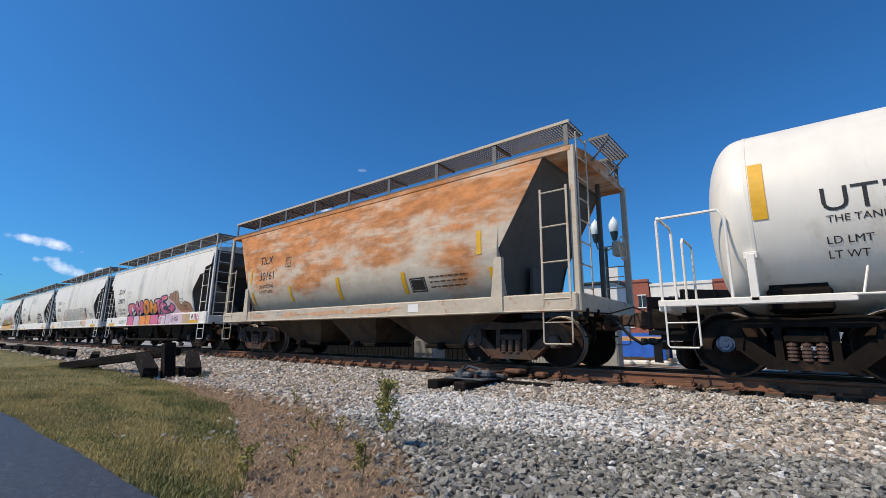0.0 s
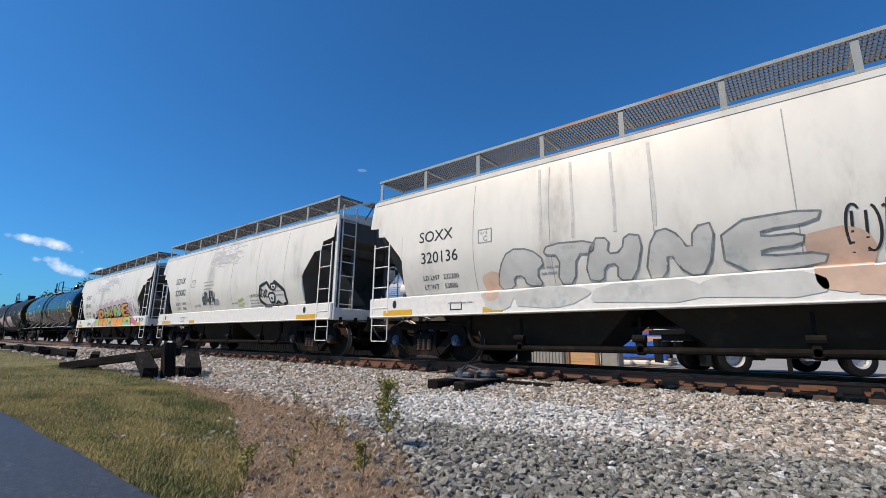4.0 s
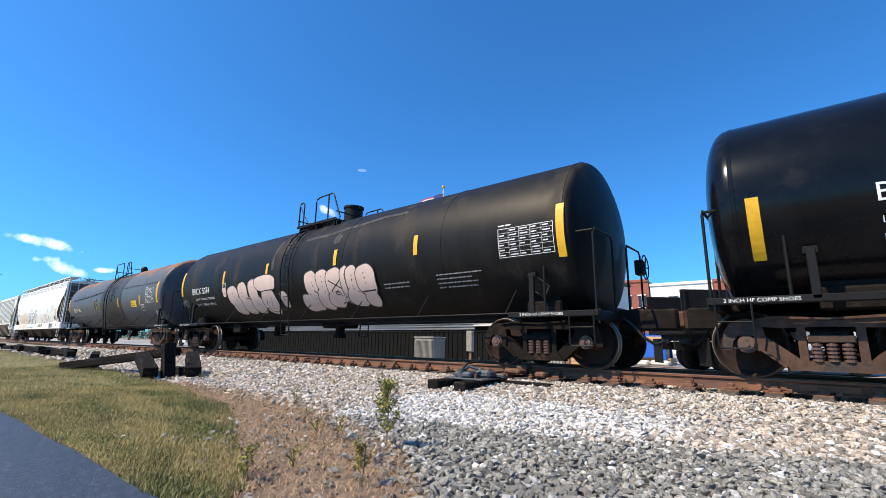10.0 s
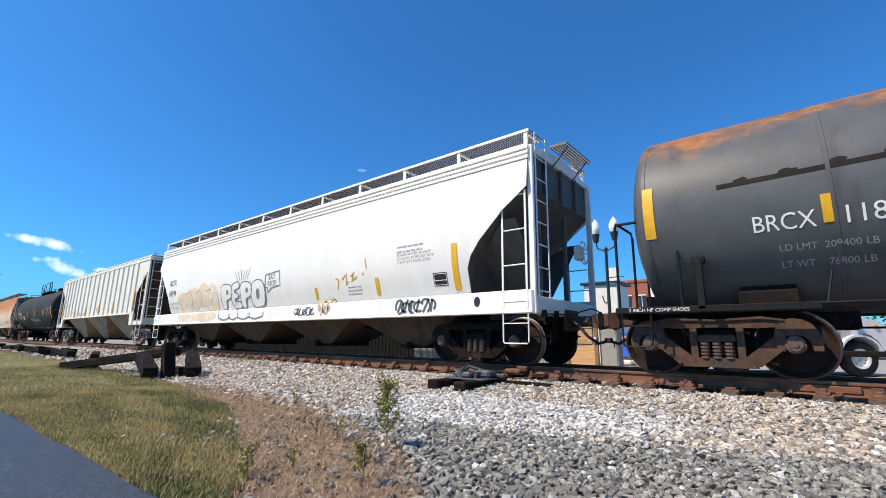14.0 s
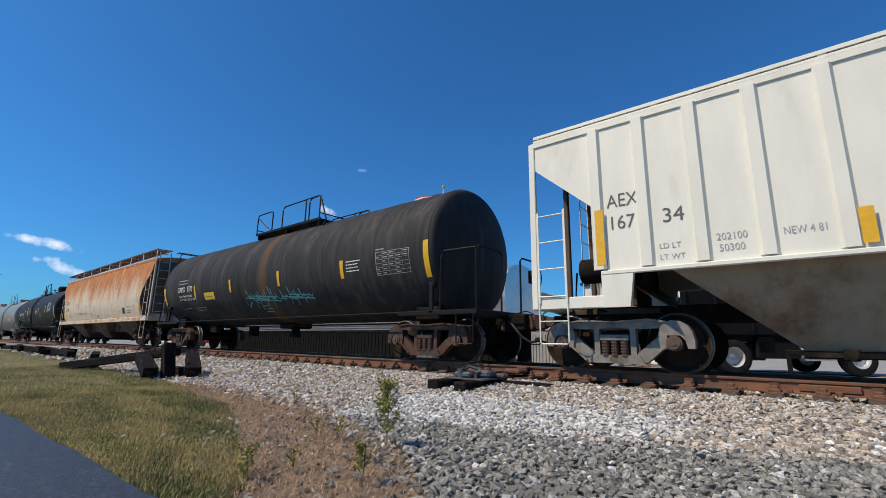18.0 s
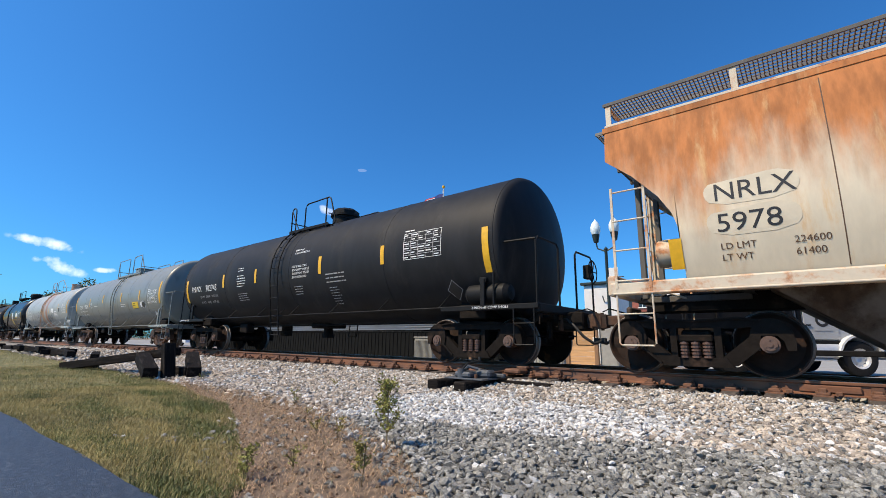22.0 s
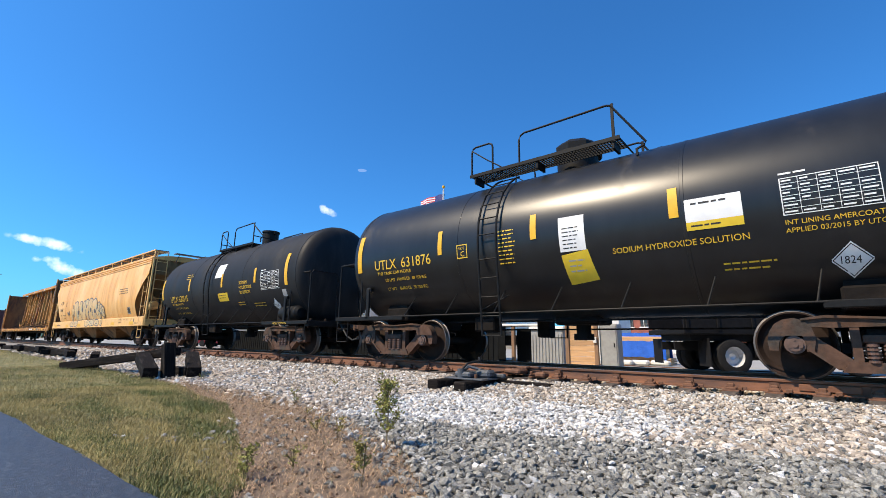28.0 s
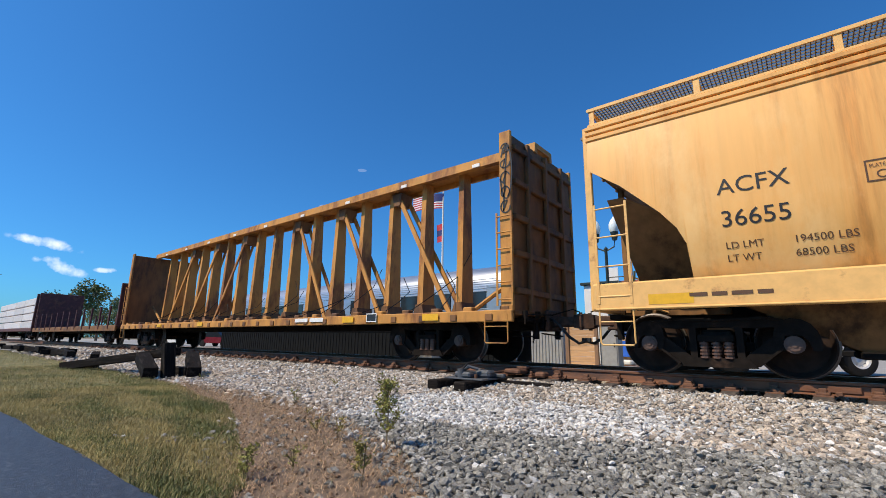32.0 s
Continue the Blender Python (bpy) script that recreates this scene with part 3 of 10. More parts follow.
def put_bars(b, x, z, w, h, surf, lines=1, off=0.010, seed=1, gap=1.7):
    """Writing too small to read: rows of short bars."""
    r = random.Random(seed)
    for k in range(lines):
        u, zz = x, z - k * h * gap
        end = x + w * r.uniform(0.7, 1.0)
        while u < end:
            word = min(h * r.uniform(0.9, 3.0), end - u)
            put_rect(b, u, u + word, zz + h * 0.18, zz + h * 0.66, surf, off, 1)
            u += word + h * 0.45


def put_rect(b, x0, x1, z0, z1, surf, off=0.010, nz=5, nx=1):
    pts = [(x0 + (x1 - x0) * i / nx, z0 + (z1 - z0) * k / nz) for i in range(nx + 1) for k in range(nz + 1)]
    fs = [(i * (nz + 1) + k, (i + 1) * (nz + 1) + k, (i + 1) * (nz + 1) + k + 1, i * (nz + 1) + k + 1) for i in range(nx) for k in range(nz)]
    on_side(b, pts, fs, surf, off)


def put_frame(b, x0, x1, z0, z1, surf, t=0.02, off=0.010):
    put_rect(b, x0, x1, z0, z0 + t, surf, off, 1)
    put_rect(b, x0, x1, z1 - t, z1, surf, off, 1)
    put_rect(b, x0, x0 + t, z0 + t, z1 - t, surf, off, 4)
    put_rect(b, x1 - t, x1, z0 + t, z1 - t, surf, off, 4)


def put_stencil(b, x0, x1, z0, z1, surf, rows=6, cols=5, off=0.010):
    """A stencilled table of small boxes."""
    put_frame(b, x0, x1, z0, z1, surf, 0.010, off)
    for k in range(1, rows):
        z = z0 + (z1 - z0) * k / rows
        put_rect(b, x0, x1, z - 0.003, z + 0.003, surf, off + 0.001, 1)
    r = random.Random(int(x0 * 100))
    for c in range(cols):
        xa, xb = x0 + (x1 - x0) * c / cols, x0 + (x1 - x0) * (c + 1) / cols
        put_rect(b, xa - 0.003, xa + 0.003, z0, z1, surf, off + 0.002, 5)
        for k in range(rows):
            za, d = z0 + (z1 - z0) * k / rows, (z1 - z0) / rows
            if r.random() < 0.8:
                put_rect(b, xa + 0.02, xa + 0.02 + (xb - xa - 0.04) * r.uniform(0.5, 1), za + d * 0.38, za + d * 0.62, surf, off + 0.003, 1)


def put_blob(b, cx, cz, rx, rz, surf, off, seed=0, rough=0.22, n=26, lean=0.0, square=2.0, floor=-9.0):
    """A rounded shape with an uneven outline."""
    r = random.Random(seed)
    ph = [(r.uniform(0, 6.28), r.uniform(0.3, 1.0)) for _ in range(5)]
    pts, fs, rings = [(cx, cz)], [], 4
    for k in range(1, rings + 1):
        for j in range(n):
            a = 2 * math.pi * j / n
            w = 1 + rough * sum(q * math.sin((i + 2) * a + p) for i, (p, q) in enumerate(ph)) / 2.2
            ca, sa = math.cos(a), math.sin(a)
            sq = (abs(ca) ** square + abs(sa) ** square) ** (-1 / square)
            u, v = rx * w * sq * ca * k / rings, rz * w * sq * sa * k / rings
            pts.append((cx + u + lean * v, max(floor, cz + v)))
    for j in range(n):
        fs.append((0, 1 + j, 1 + (j + 1) % n))
        for k in range(rings - 1):
            a0 = 1 + k * n
            fs.append((a0 + j, a0 + n + j, a0 + n + (j + 1) % n, a0 + (j + 1) % n))
    on_side(b, pts, fs, surf, off)


def put_stroke(b, pts, w, surf, off):
    """A brushed line through points in x and z."""
    fine = []
    for (x0, z0), (x1, z1) in zip(pts, pts[1:]):
        k = max(1, int(math.hypot(x1 - x0, z1 - z0) / 0.12))
        fine += [(x0 + (x1 - x0) * i / k, z0 + (z1 - z0) * i / k) for i in range(k)]
    fine.append(pts[-1])
    vs = []
    for i, (x, z) in enumerate(fine):
        a, c = fine[max(0, i - 1)], fine[min(len(fine) - 1, i + 1)]
        d = math.hypot(c[0] - a[0], c[1] - a[1]) or 1
        nx, nz = -(c[1] - a[1]) / d, (c[0] - a[0]) / d
        vs += [(x + nx * w / 2, z + nz * w / 2), (x - nx * w / 2, z - nz * w / 2)]
    on_side(b, vs, [(2 * i, 2 * i + 1, 2 * i + 3, 2 * i + 2) for i in range(len(fine) - 1)], surf, off)


def put_poly(b, pts, surf, off, dz=0.05):
    """A filled outline in x and z, laid on the side in narrow bands."""
    lo, hi = min(z for _, z in pts), max(z for _, z in pts)
    n = max(2, int((hi - lo) / dz))

    def cross(z):
        out = []
        for (x0, z0), (x1, z1) in zip(pts, pts[1:] + pts[:1]):
            if (z0 <= z) != (z1 <= z):
                out.append(x0 + (x1 - x0) * (z - z0) / (z1 - z0))
        return sorted(out)

    for k in range(n):
        za, zb_ = lo + (hi - lo) * k / n, lo + (hi - lo) * (k + 1) / n
        e = (zb_ - za) * 0.04
        a, c = cross(za + e), cross(zb_ - e)
        if len(a) != len(c):
            a = c = cross((za + zb_) / 2)
        for i in range(0, len(a) - 1, 2):
            on_side(b, [(a[i], za), (a[i + 1], za), (c[i + 1], zb_), (c[i], zb_)], [(0, 1, 2, 3)], surf, off)


def rounded(pts, k=3):
    """Softens a closed outline."""
    for _ in range(k):
        out = []
        for (x0, z0), (x1, z1) in zip(pts, pts[1:] + pts[:1]):
            out += [(x0 * 0.75 + x1 * 0.25, z0 * 0.75 + z1 * 0.25), (x0 * 0.25 + x1 * 0.75, z0 * 0.25 + z1 * 0.75)]
        pts = out
    return pts


def squiggle(b, x0, x1, z0, z1, surf, off, n=7, w=0.03, seed=0):
    """A sprayed scrawl of loops, not readable."""
    r = random.Random(seed)
    for k in range(n):
        cx = x0 + (x1 - x0) * (k + 0.5) / n
        rx, rz = (x1 - x0) / n * r.uniform(0.4, 0.75), (z1 - z0) / 2 * r.uniform(0.6, 1.0)
        cz, a0 = (z0 + z1) / 2 + r.uniform(-0.1, 0.1) * (z1 - z0), r.uniform(0, 6.28)
        sweep = r.uniform(3.0, 5.6)
        put_stroke(b, [(cx + rx * math.cos(a0 + sweep * i / 12), cz + rz * math.sin(a0 + sweep * i / 12)) for i in range(13)], w, surf, off)
        put_stroke(b, [(cx - rx * 0.5, z0 + r.uniform(0, 0.2) * (z1 - z0)), (cx + rx * r.uniform(-0.5, 0.8), z1 - r.uniform(0, 0.2) * (z1 - z0))], w, surf, off)


class Paint:
    """Collects lettering by colour and makes one part of each."""

    def __init__(self, car, surf):
        self.car, self.surf, self.b = car, surf, []

    def __call__(self, mat):
        self.b.append((mat, Build()))
        return self.b[-1][1]

    def done(self, names=None):
        for mat, b in self.b:
            key = mat.name
            if b.f:
                nm = "reflective_stripe" if mat is M_yellow else ("lettering" if "lettering" in key else "painted_mark")
                part(nm, b, mat, self.car, mat.name.replace("_", " ") if nm == "painted_mark" else "", smooth=0)


# ---------- covered hoppers ----------
def grating(car, x0, x1, y0, y1, z, mat, step=0.055, name="running_board", t=0.03):
    b = Build()
    n = max(2, int((x1 - x0) / step))
    for k in range(n + 1):
        b.box(x0 + (x1 - x0) * k / n, (y0 + y1) / 2, z, 0.012, y1 - y0, t * 0.6)
    m = max(2, int((y1 - y0) / 0.09))
    for k in range(m + 1):
        b.box((x0 + x1) / 2, y0 + (y1 - y0) * k / m, z, x1 - x0, 0.012 if 0 < k < m else 0.02, t if 0 < k < m else t * 1.8)
    return part(name, b, mat, car, smooth=0)


def hopper(X0, name, label, L, tc, half, mats, widths, ze, zs, zb, cut, bays, bay_mat, style="dark", ribs=(), ribless=True, walk_z=0.55,
           walk_y=(-1.35, -0.59), stripes=True, trim=None, group="covered hopper cars", posts=9, eave_band=0.0, bay_zb=0.36, cap="plain", sill_full=True, tank_end=0, bay_in=0.40, pipe=None, tuck=(0.13, 0.95), edge_m=None, bogies=None,
           cut_left=None, pocket=None, left_post=True, shelf=()):
    """A covered hopper car. widths: half widths at sill, belly and eave; cut: outline (x from the middle, z) of the side sheet's lower edge at each end;
    cut_left: the same for the other end where it differs; pocket: top and foot of the panels that lean in under the cut (x, z, foot x)."""
    cut_left = cut_left or cut
    body_m, trim_m, slope_m, metal_m = mats
    car = thing(name, label, "railcar", pose(X0, 0, 0), group)
    CARS.append((car, X0))
    w0, w1, w2 = widths

    def surf(z):
        """Half width at a height; the foot of a smooth side curls under towards the sill."""
        t = min(1, max(0, (z - zs) / (ze - zs)))
        if not ribless:
            return w0 + (w2 - w0) * t
        curl = tuck[0] * max(0.0, 1 - (max(z, zs) - zs) / tuck[1]) ** 2
        return w0 * (1 - t) * (1 - 2 * t) + 4 * w1 * t * (1 - t) + w2 * t * (2 * t - 1) - curl

    xs = [-p[0] for p in cut_left[::-1]] + [p[0] for p in cut]
    zl = [p[1] for p in cut_left[::-1]] + [p[1] for p in cut]
    mid = [cut[0][0] * (-1 + 2 * k / 8) for k in range(1, 8)]
    k0 = len(cut_left)
    xs = xs[:k0] + mid + xs[k0:]
    zl = zl[:k0] + [cut[0][1]] * 7 + zl[k0:]
    nz = 18
    # side sheets, with thickness
    cols = [(x, lo) for i, (x, lo) in enumerate(zip(xs, zl)) if i == 0 or abs(x - xs[i - 1]) > 1e-5]
    for s in (-1, 1):
        n1, vs, fs = nz + 1, [], []
        for t in (0.0, 0.012):
            for x, lo in cols:
                for k in range(n1):
                    z = lo + (ze - lo) * k / nz
                    vs.append((x, s * (surf(z) - t), z))
        m = len(cols) * n1
        for i in range(len(cols) - 1):
            for k in range(nz):
                q = (i * n1 + k, (i + 1) * n1 + k, (i + 1) * n1 + k + 1, i * n1 + k + 1)
                fs.append(q if s < 0 else q[::-1])
                q = tuple(j + m for j in q)
                fs.append(q[::-1] if s < 0 else q)
            fs.append((i * n1, i * n1 + m, (i + 1) * n1 + m, (i + 1) * n1))
        for i in (0, len(cols) - 1):
            for k in range(nz):
                fs.append((i * n1 + k, i * n1 + k + 1, i * n1 + k + 1 + m, i * n1 + k + m))
        part("side_sheet", Build().add(vs, fs), body_m, car)
    if ribs:
        for s in (-1, 1):
            for x in ribs:
                part("rib", Build().loft([(x - 0.11, s * w0, zs + 0.05), (x + 0.11, s * w0, zs + 0.05), (x + 0.072, s * (w0 + 0.06), zs + 0.05), (x - 0.072, s * (w0 + 0.06), zs + 0.05)][::(-1 if s < 0 else 1)], [(x - 0.11, s * w0, ze - 0.08), (x + 0.11, s * w0, ze - 0.08), (x + 0.072, s * (w0 + 0.06), ze - 0.08), (x - 0.072, s * (w0 + 0.06), ze - 0.08)][::(-1 if s < 0 else 1)]), body_m, car)
            part("bottom_rail", Build().box(0, s * (w0 + 0.02), zs - 0.01, 2 * cut[0][0] + 0.2, 0.08, 0.07, 0.012), body_m, car)
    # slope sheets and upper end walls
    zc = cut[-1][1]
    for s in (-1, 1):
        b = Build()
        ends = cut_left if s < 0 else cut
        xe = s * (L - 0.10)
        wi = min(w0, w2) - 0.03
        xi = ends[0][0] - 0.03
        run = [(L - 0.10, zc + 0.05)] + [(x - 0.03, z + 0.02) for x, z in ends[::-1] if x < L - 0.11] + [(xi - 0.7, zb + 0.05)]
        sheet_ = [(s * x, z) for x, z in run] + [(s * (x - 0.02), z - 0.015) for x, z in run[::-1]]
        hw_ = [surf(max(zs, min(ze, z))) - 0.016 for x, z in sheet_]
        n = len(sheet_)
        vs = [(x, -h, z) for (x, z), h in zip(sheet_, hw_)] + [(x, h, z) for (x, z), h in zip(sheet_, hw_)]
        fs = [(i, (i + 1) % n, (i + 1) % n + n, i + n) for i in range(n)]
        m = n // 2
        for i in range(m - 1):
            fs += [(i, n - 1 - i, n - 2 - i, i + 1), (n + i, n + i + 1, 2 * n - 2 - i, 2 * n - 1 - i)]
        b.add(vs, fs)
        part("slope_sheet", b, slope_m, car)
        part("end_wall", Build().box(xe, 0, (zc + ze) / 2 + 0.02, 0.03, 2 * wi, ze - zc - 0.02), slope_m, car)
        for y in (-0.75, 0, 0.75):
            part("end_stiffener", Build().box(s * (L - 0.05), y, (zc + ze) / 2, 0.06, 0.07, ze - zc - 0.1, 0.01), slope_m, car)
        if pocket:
            # panels that lean inwards from the edge of the side sheet down to the frame, added to fill the shaded end
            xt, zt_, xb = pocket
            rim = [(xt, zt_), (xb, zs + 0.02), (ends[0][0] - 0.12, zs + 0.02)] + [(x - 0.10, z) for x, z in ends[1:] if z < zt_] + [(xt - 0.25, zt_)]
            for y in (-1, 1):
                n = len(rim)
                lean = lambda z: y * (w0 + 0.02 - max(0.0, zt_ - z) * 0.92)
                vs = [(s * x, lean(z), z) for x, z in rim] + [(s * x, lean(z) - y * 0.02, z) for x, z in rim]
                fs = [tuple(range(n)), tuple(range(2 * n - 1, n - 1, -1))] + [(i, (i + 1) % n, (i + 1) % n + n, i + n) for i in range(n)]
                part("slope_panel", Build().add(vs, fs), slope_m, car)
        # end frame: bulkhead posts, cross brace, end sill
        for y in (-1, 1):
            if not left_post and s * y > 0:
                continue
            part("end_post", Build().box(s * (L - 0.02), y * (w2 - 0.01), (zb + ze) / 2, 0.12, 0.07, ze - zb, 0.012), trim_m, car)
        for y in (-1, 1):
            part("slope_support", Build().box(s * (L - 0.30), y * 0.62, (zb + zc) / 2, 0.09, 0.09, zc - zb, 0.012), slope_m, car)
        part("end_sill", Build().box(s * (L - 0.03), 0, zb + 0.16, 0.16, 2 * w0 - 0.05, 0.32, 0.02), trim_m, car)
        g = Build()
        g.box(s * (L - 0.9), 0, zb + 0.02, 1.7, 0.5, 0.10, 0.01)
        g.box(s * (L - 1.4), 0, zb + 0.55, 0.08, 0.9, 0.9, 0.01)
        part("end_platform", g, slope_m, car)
    # roof, crowned, with hatches
    b = Build()
    prof = [(-w2 - 0.03, ze - 0.09), (-w2 - 0.03, ze), (-w2 * 0.55, ze + 0.13), (0, ze + 0.18), (w2 * 0.55, ze + 0.13), (w2 + 0.03, ze), (w2 + 0.03, ze - 0.09)]
    b.along(prof, -L + 0.02, L - 0.02)
    part("roof", b, body_m, car)
    if eave_band:
        for s in (-1, 1):
            for k in range(3):
                part("eave_moulding", Build().box(0, s * (w2 + 0.05), ze - 0.05 - k * eave_band / 3, 2 * L - 0.04, 0.045, eave_band / 4.2, 0.01), body_m, car)
    for k in range(5):
        part("hatch_cover", Build().box(-L * 0.72 + L * 0.36 * k, 0, ze + 0.22, L * 0.30, 0.62, 0.10, 0.03), body_m, car)
    # running boards on brackets
    zw = ze + walk_z
    for s in (-1, 1):
        y0, y1 = (walk_y[0], walk_y[1]) if s < 0 else (-walk_y[1], -walk_y[0])
        grating(car, -L + 0.05, L - 0.05, y0, y1, zw, metal_m)
        if edge_m:
            part("running_board_edge", Build().box(0, s * (abs(walk_y[0]) + 0.012), zw, 2 * L - 0.08, 0.016, 0.06, 0.004), edge_m, car)
        for k in range(posts):
            x = -L + 0.12 + (2 * L - 0.24) * k / (posts - 1)
            q = Build()
            q.box(x, s * (abs(walk_y[0]) - 0.01), (ze + zw) / 2 + 0.0, 0.09, 0.025, zw - ze + 0.07, 0.004)
            q.box(x, s * (abs(walk_y[0]) + abs(walk_y[1])) / 2, zw - 0.035, 0.05, abs(walk_y[0]) - abs(walk_y[1]), 0.04, 0.004)
            part("bracket", q, trim or metal_m, car)
        b2 = Build().box(0, s * (w2 - 0.02), ze + 0.035, 2 * L - 0.1, 0.05, 0.05, 0.01)
        part("roof_edge_angle", b2, trim or metal_m, car)
    for s in (-1, 1):
        grating(car, s * (L + 0.20) - 0.19, s * (L + 0.20) + 0.19, -0.62, 0.62, zw - 0.10, metal_m, name="end_walkway")
        q = Build()
        for y in (-0.5, 0.5):
            q.tube([(s * (L + 0.36), y, zw - 0.12), (s * L, y, zw - 0.5)], 0.02, 6)
        part("walkway_brace", q, metal_m, car)
    # side sills
    if sill_full:
        for s in (-1, 1):
            b = Build().box(0, s * (w0 - 0.02), (zs + zb) / 2, 2 * L, 0.10, zs - zb, 0.025)
            b.box(0, s * (w0 - 0.05), zb + 0.02, 2 * L - 0.1, 0.2, 0.03, 0.01)
            part("side_sill", b, trim_m, car)
    else:
        for s in (-1, 1):
            for e in (-1, 1):
                xa, xb = cut[0][0] - 0.3, L
                b = Build().box(e * (xa + xb) / 2, s * (w0 - 0.03), zb + 0.10, xb - xa, 0.08, 0.20, 0.015)
                b.slab([(e * (xa - 0.10), zs), (e * (xa - 0.02), zb), (e * (xa + 0.40), zb), (e * (xa + 0.40), zs)][:: (1 if e < 0 else -1)], s * w0 - 0.05, s * w0 + 0.04)
                part("side_sill", b, trim_m, car)
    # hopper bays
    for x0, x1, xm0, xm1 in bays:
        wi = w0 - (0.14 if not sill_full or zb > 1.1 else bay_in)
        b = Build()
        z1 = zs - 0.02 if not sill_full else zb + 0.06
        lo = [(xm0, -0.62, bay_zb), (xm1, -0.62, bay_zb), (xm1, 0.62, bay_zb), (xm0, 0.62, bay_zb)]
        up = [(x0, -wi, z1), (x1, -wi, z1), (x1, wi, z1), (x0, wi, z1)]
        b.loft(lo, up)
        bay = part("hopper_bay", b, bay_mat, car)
        g = Build().box((xm0 + xm1) / 2, 0, bay_zb - 0.03, xm1 - xm0 + 0.12, 1.4, 0.10, 0.02)
        g.cyl(((xm0 + xm1) / 2, -0.95, bay_zb - 0.04), ((xm0 + xm1) / 2, 0.95, bay_zb - 0.04), 0.05, 10)
        g.box((xm0 + xm1) / 2, -0.85, bay_zb - 0.02, 0.16, 0.12, 0.16, 0.02)
        part("outlet_gate", g, M_under, bay)
    for x0, x1 in shelf:
        part("bay_web", Build().box((x0 + x1) / 2, 0, zb - 0.22, x1 - x0, 1.5, 0.5, 0.02), bay_mat, car)
    if pipe:
        a, c = pipe
        for s in (-1, 1):
            part("outlet_pipe", Build().tube([(a - 0.16, s * 1.22, 0.95), (a - 0.16, s * 1.22, 0.55), (a - 0.06, s * 1.22, 0.38), (a + 0.12, s * 1.22, 0.33), (c - 0.12, s * 1.22, 0.36), (c + 0.06, s * 1.22, 0.44), (c + 0.14, s * 1.22, 0.62), (c + 0.14, s * 1.22, 0.95)], 0.055, 10), M_under, car)
        for x in (-2.1, 0.0, 2.1):
            part("outlet_valve", Build().cyl((x, -1.28, 0.36), (x, 1.28, 0.36), 0.05, 10).box(x, -1.2, 0.42, 0.14, 0.16, 0.30, 0.03).box(x, -1.2, 0.70, 0.05, 0.05, 0.35, 0.01).cyl((x - 0.10, -1.26, 0.52), (x + 0.10, -1.26, 0.52), 0.06, 10), M_under, car)
    part("centre_sill", Build().box(0, 0, zb - 0.05, 2 * L - 0.6, 0.42, 0.30, 0.02), M_under, car)
    # ladders, steps, handholds
    for e in (-1, 1):
        for s in (-1, 1):
            if e * s < 0:
                ladder(car, "side_ladder", e * (L - 0.36), s * (w0 + 0.03), zb + 0.1, min(ze - 0.75, zc - 0.05), 0.50, trim_m, 4)
                ladder(car, "end_ladder", e * (L + 0.03), s * (w2 - 0.35), zb + 0.3, ze + 0.3, 0.45, trim_m, 8, axis="y")
            else:
                ladder(car, "side_ladder", e * (L - 0.36), s * (w0 + 0.03), zb + 0.1, zb + 1.75, 0.50, trim_m, 4)
            stirrup(car, e * (L - 0.36), s * (w0 + 0.02), zb + 0.1, 0.42, 0.52, trim_m)
    hand_brake(car, L + 0.16, 0.55, 2.35, trim_m)
    b = Build()
    if not tank_end:
        b.cyl((-L + (0.22 if pocket else 0.55), -0.55, zb + 0.75), (-L + (0.72 if pocket else 1.55), -0.55, zb + 0.75), 0.17 if pocket else 0.23, 18)
    part("brake_valve", Build().box(-L + 0.95, 0.4, zb + 0.6, 0.35, 0.35, 0.45, 0.04), M_under, car)
    b.tube([(-L + 0.4, -0.5, zb + 0.75), (-L + 0.35, -0.5, zb + 0.2), (-L + 0.9, -0.2, zb)], 0.02, 6)
    part("air_reservoir", b, trim_m if not ribs else M_under, car)
    if tank_end:
        part("air_reservoir", Build().cyl((L - 1.35, -0.95, zb + 0.98), (L - 0.5, -0.95, zb + 0.98), 0.20, 18), trim_m, car)
    for x in bogies or (-tc / 2, tc / 2):
        truck(car, x, style, cap)
    couplers(car, L - 0.2, half)
    return car, Paint(car, lambda z: w0 + 0.031 if sill_full and z < zs else surf(z))


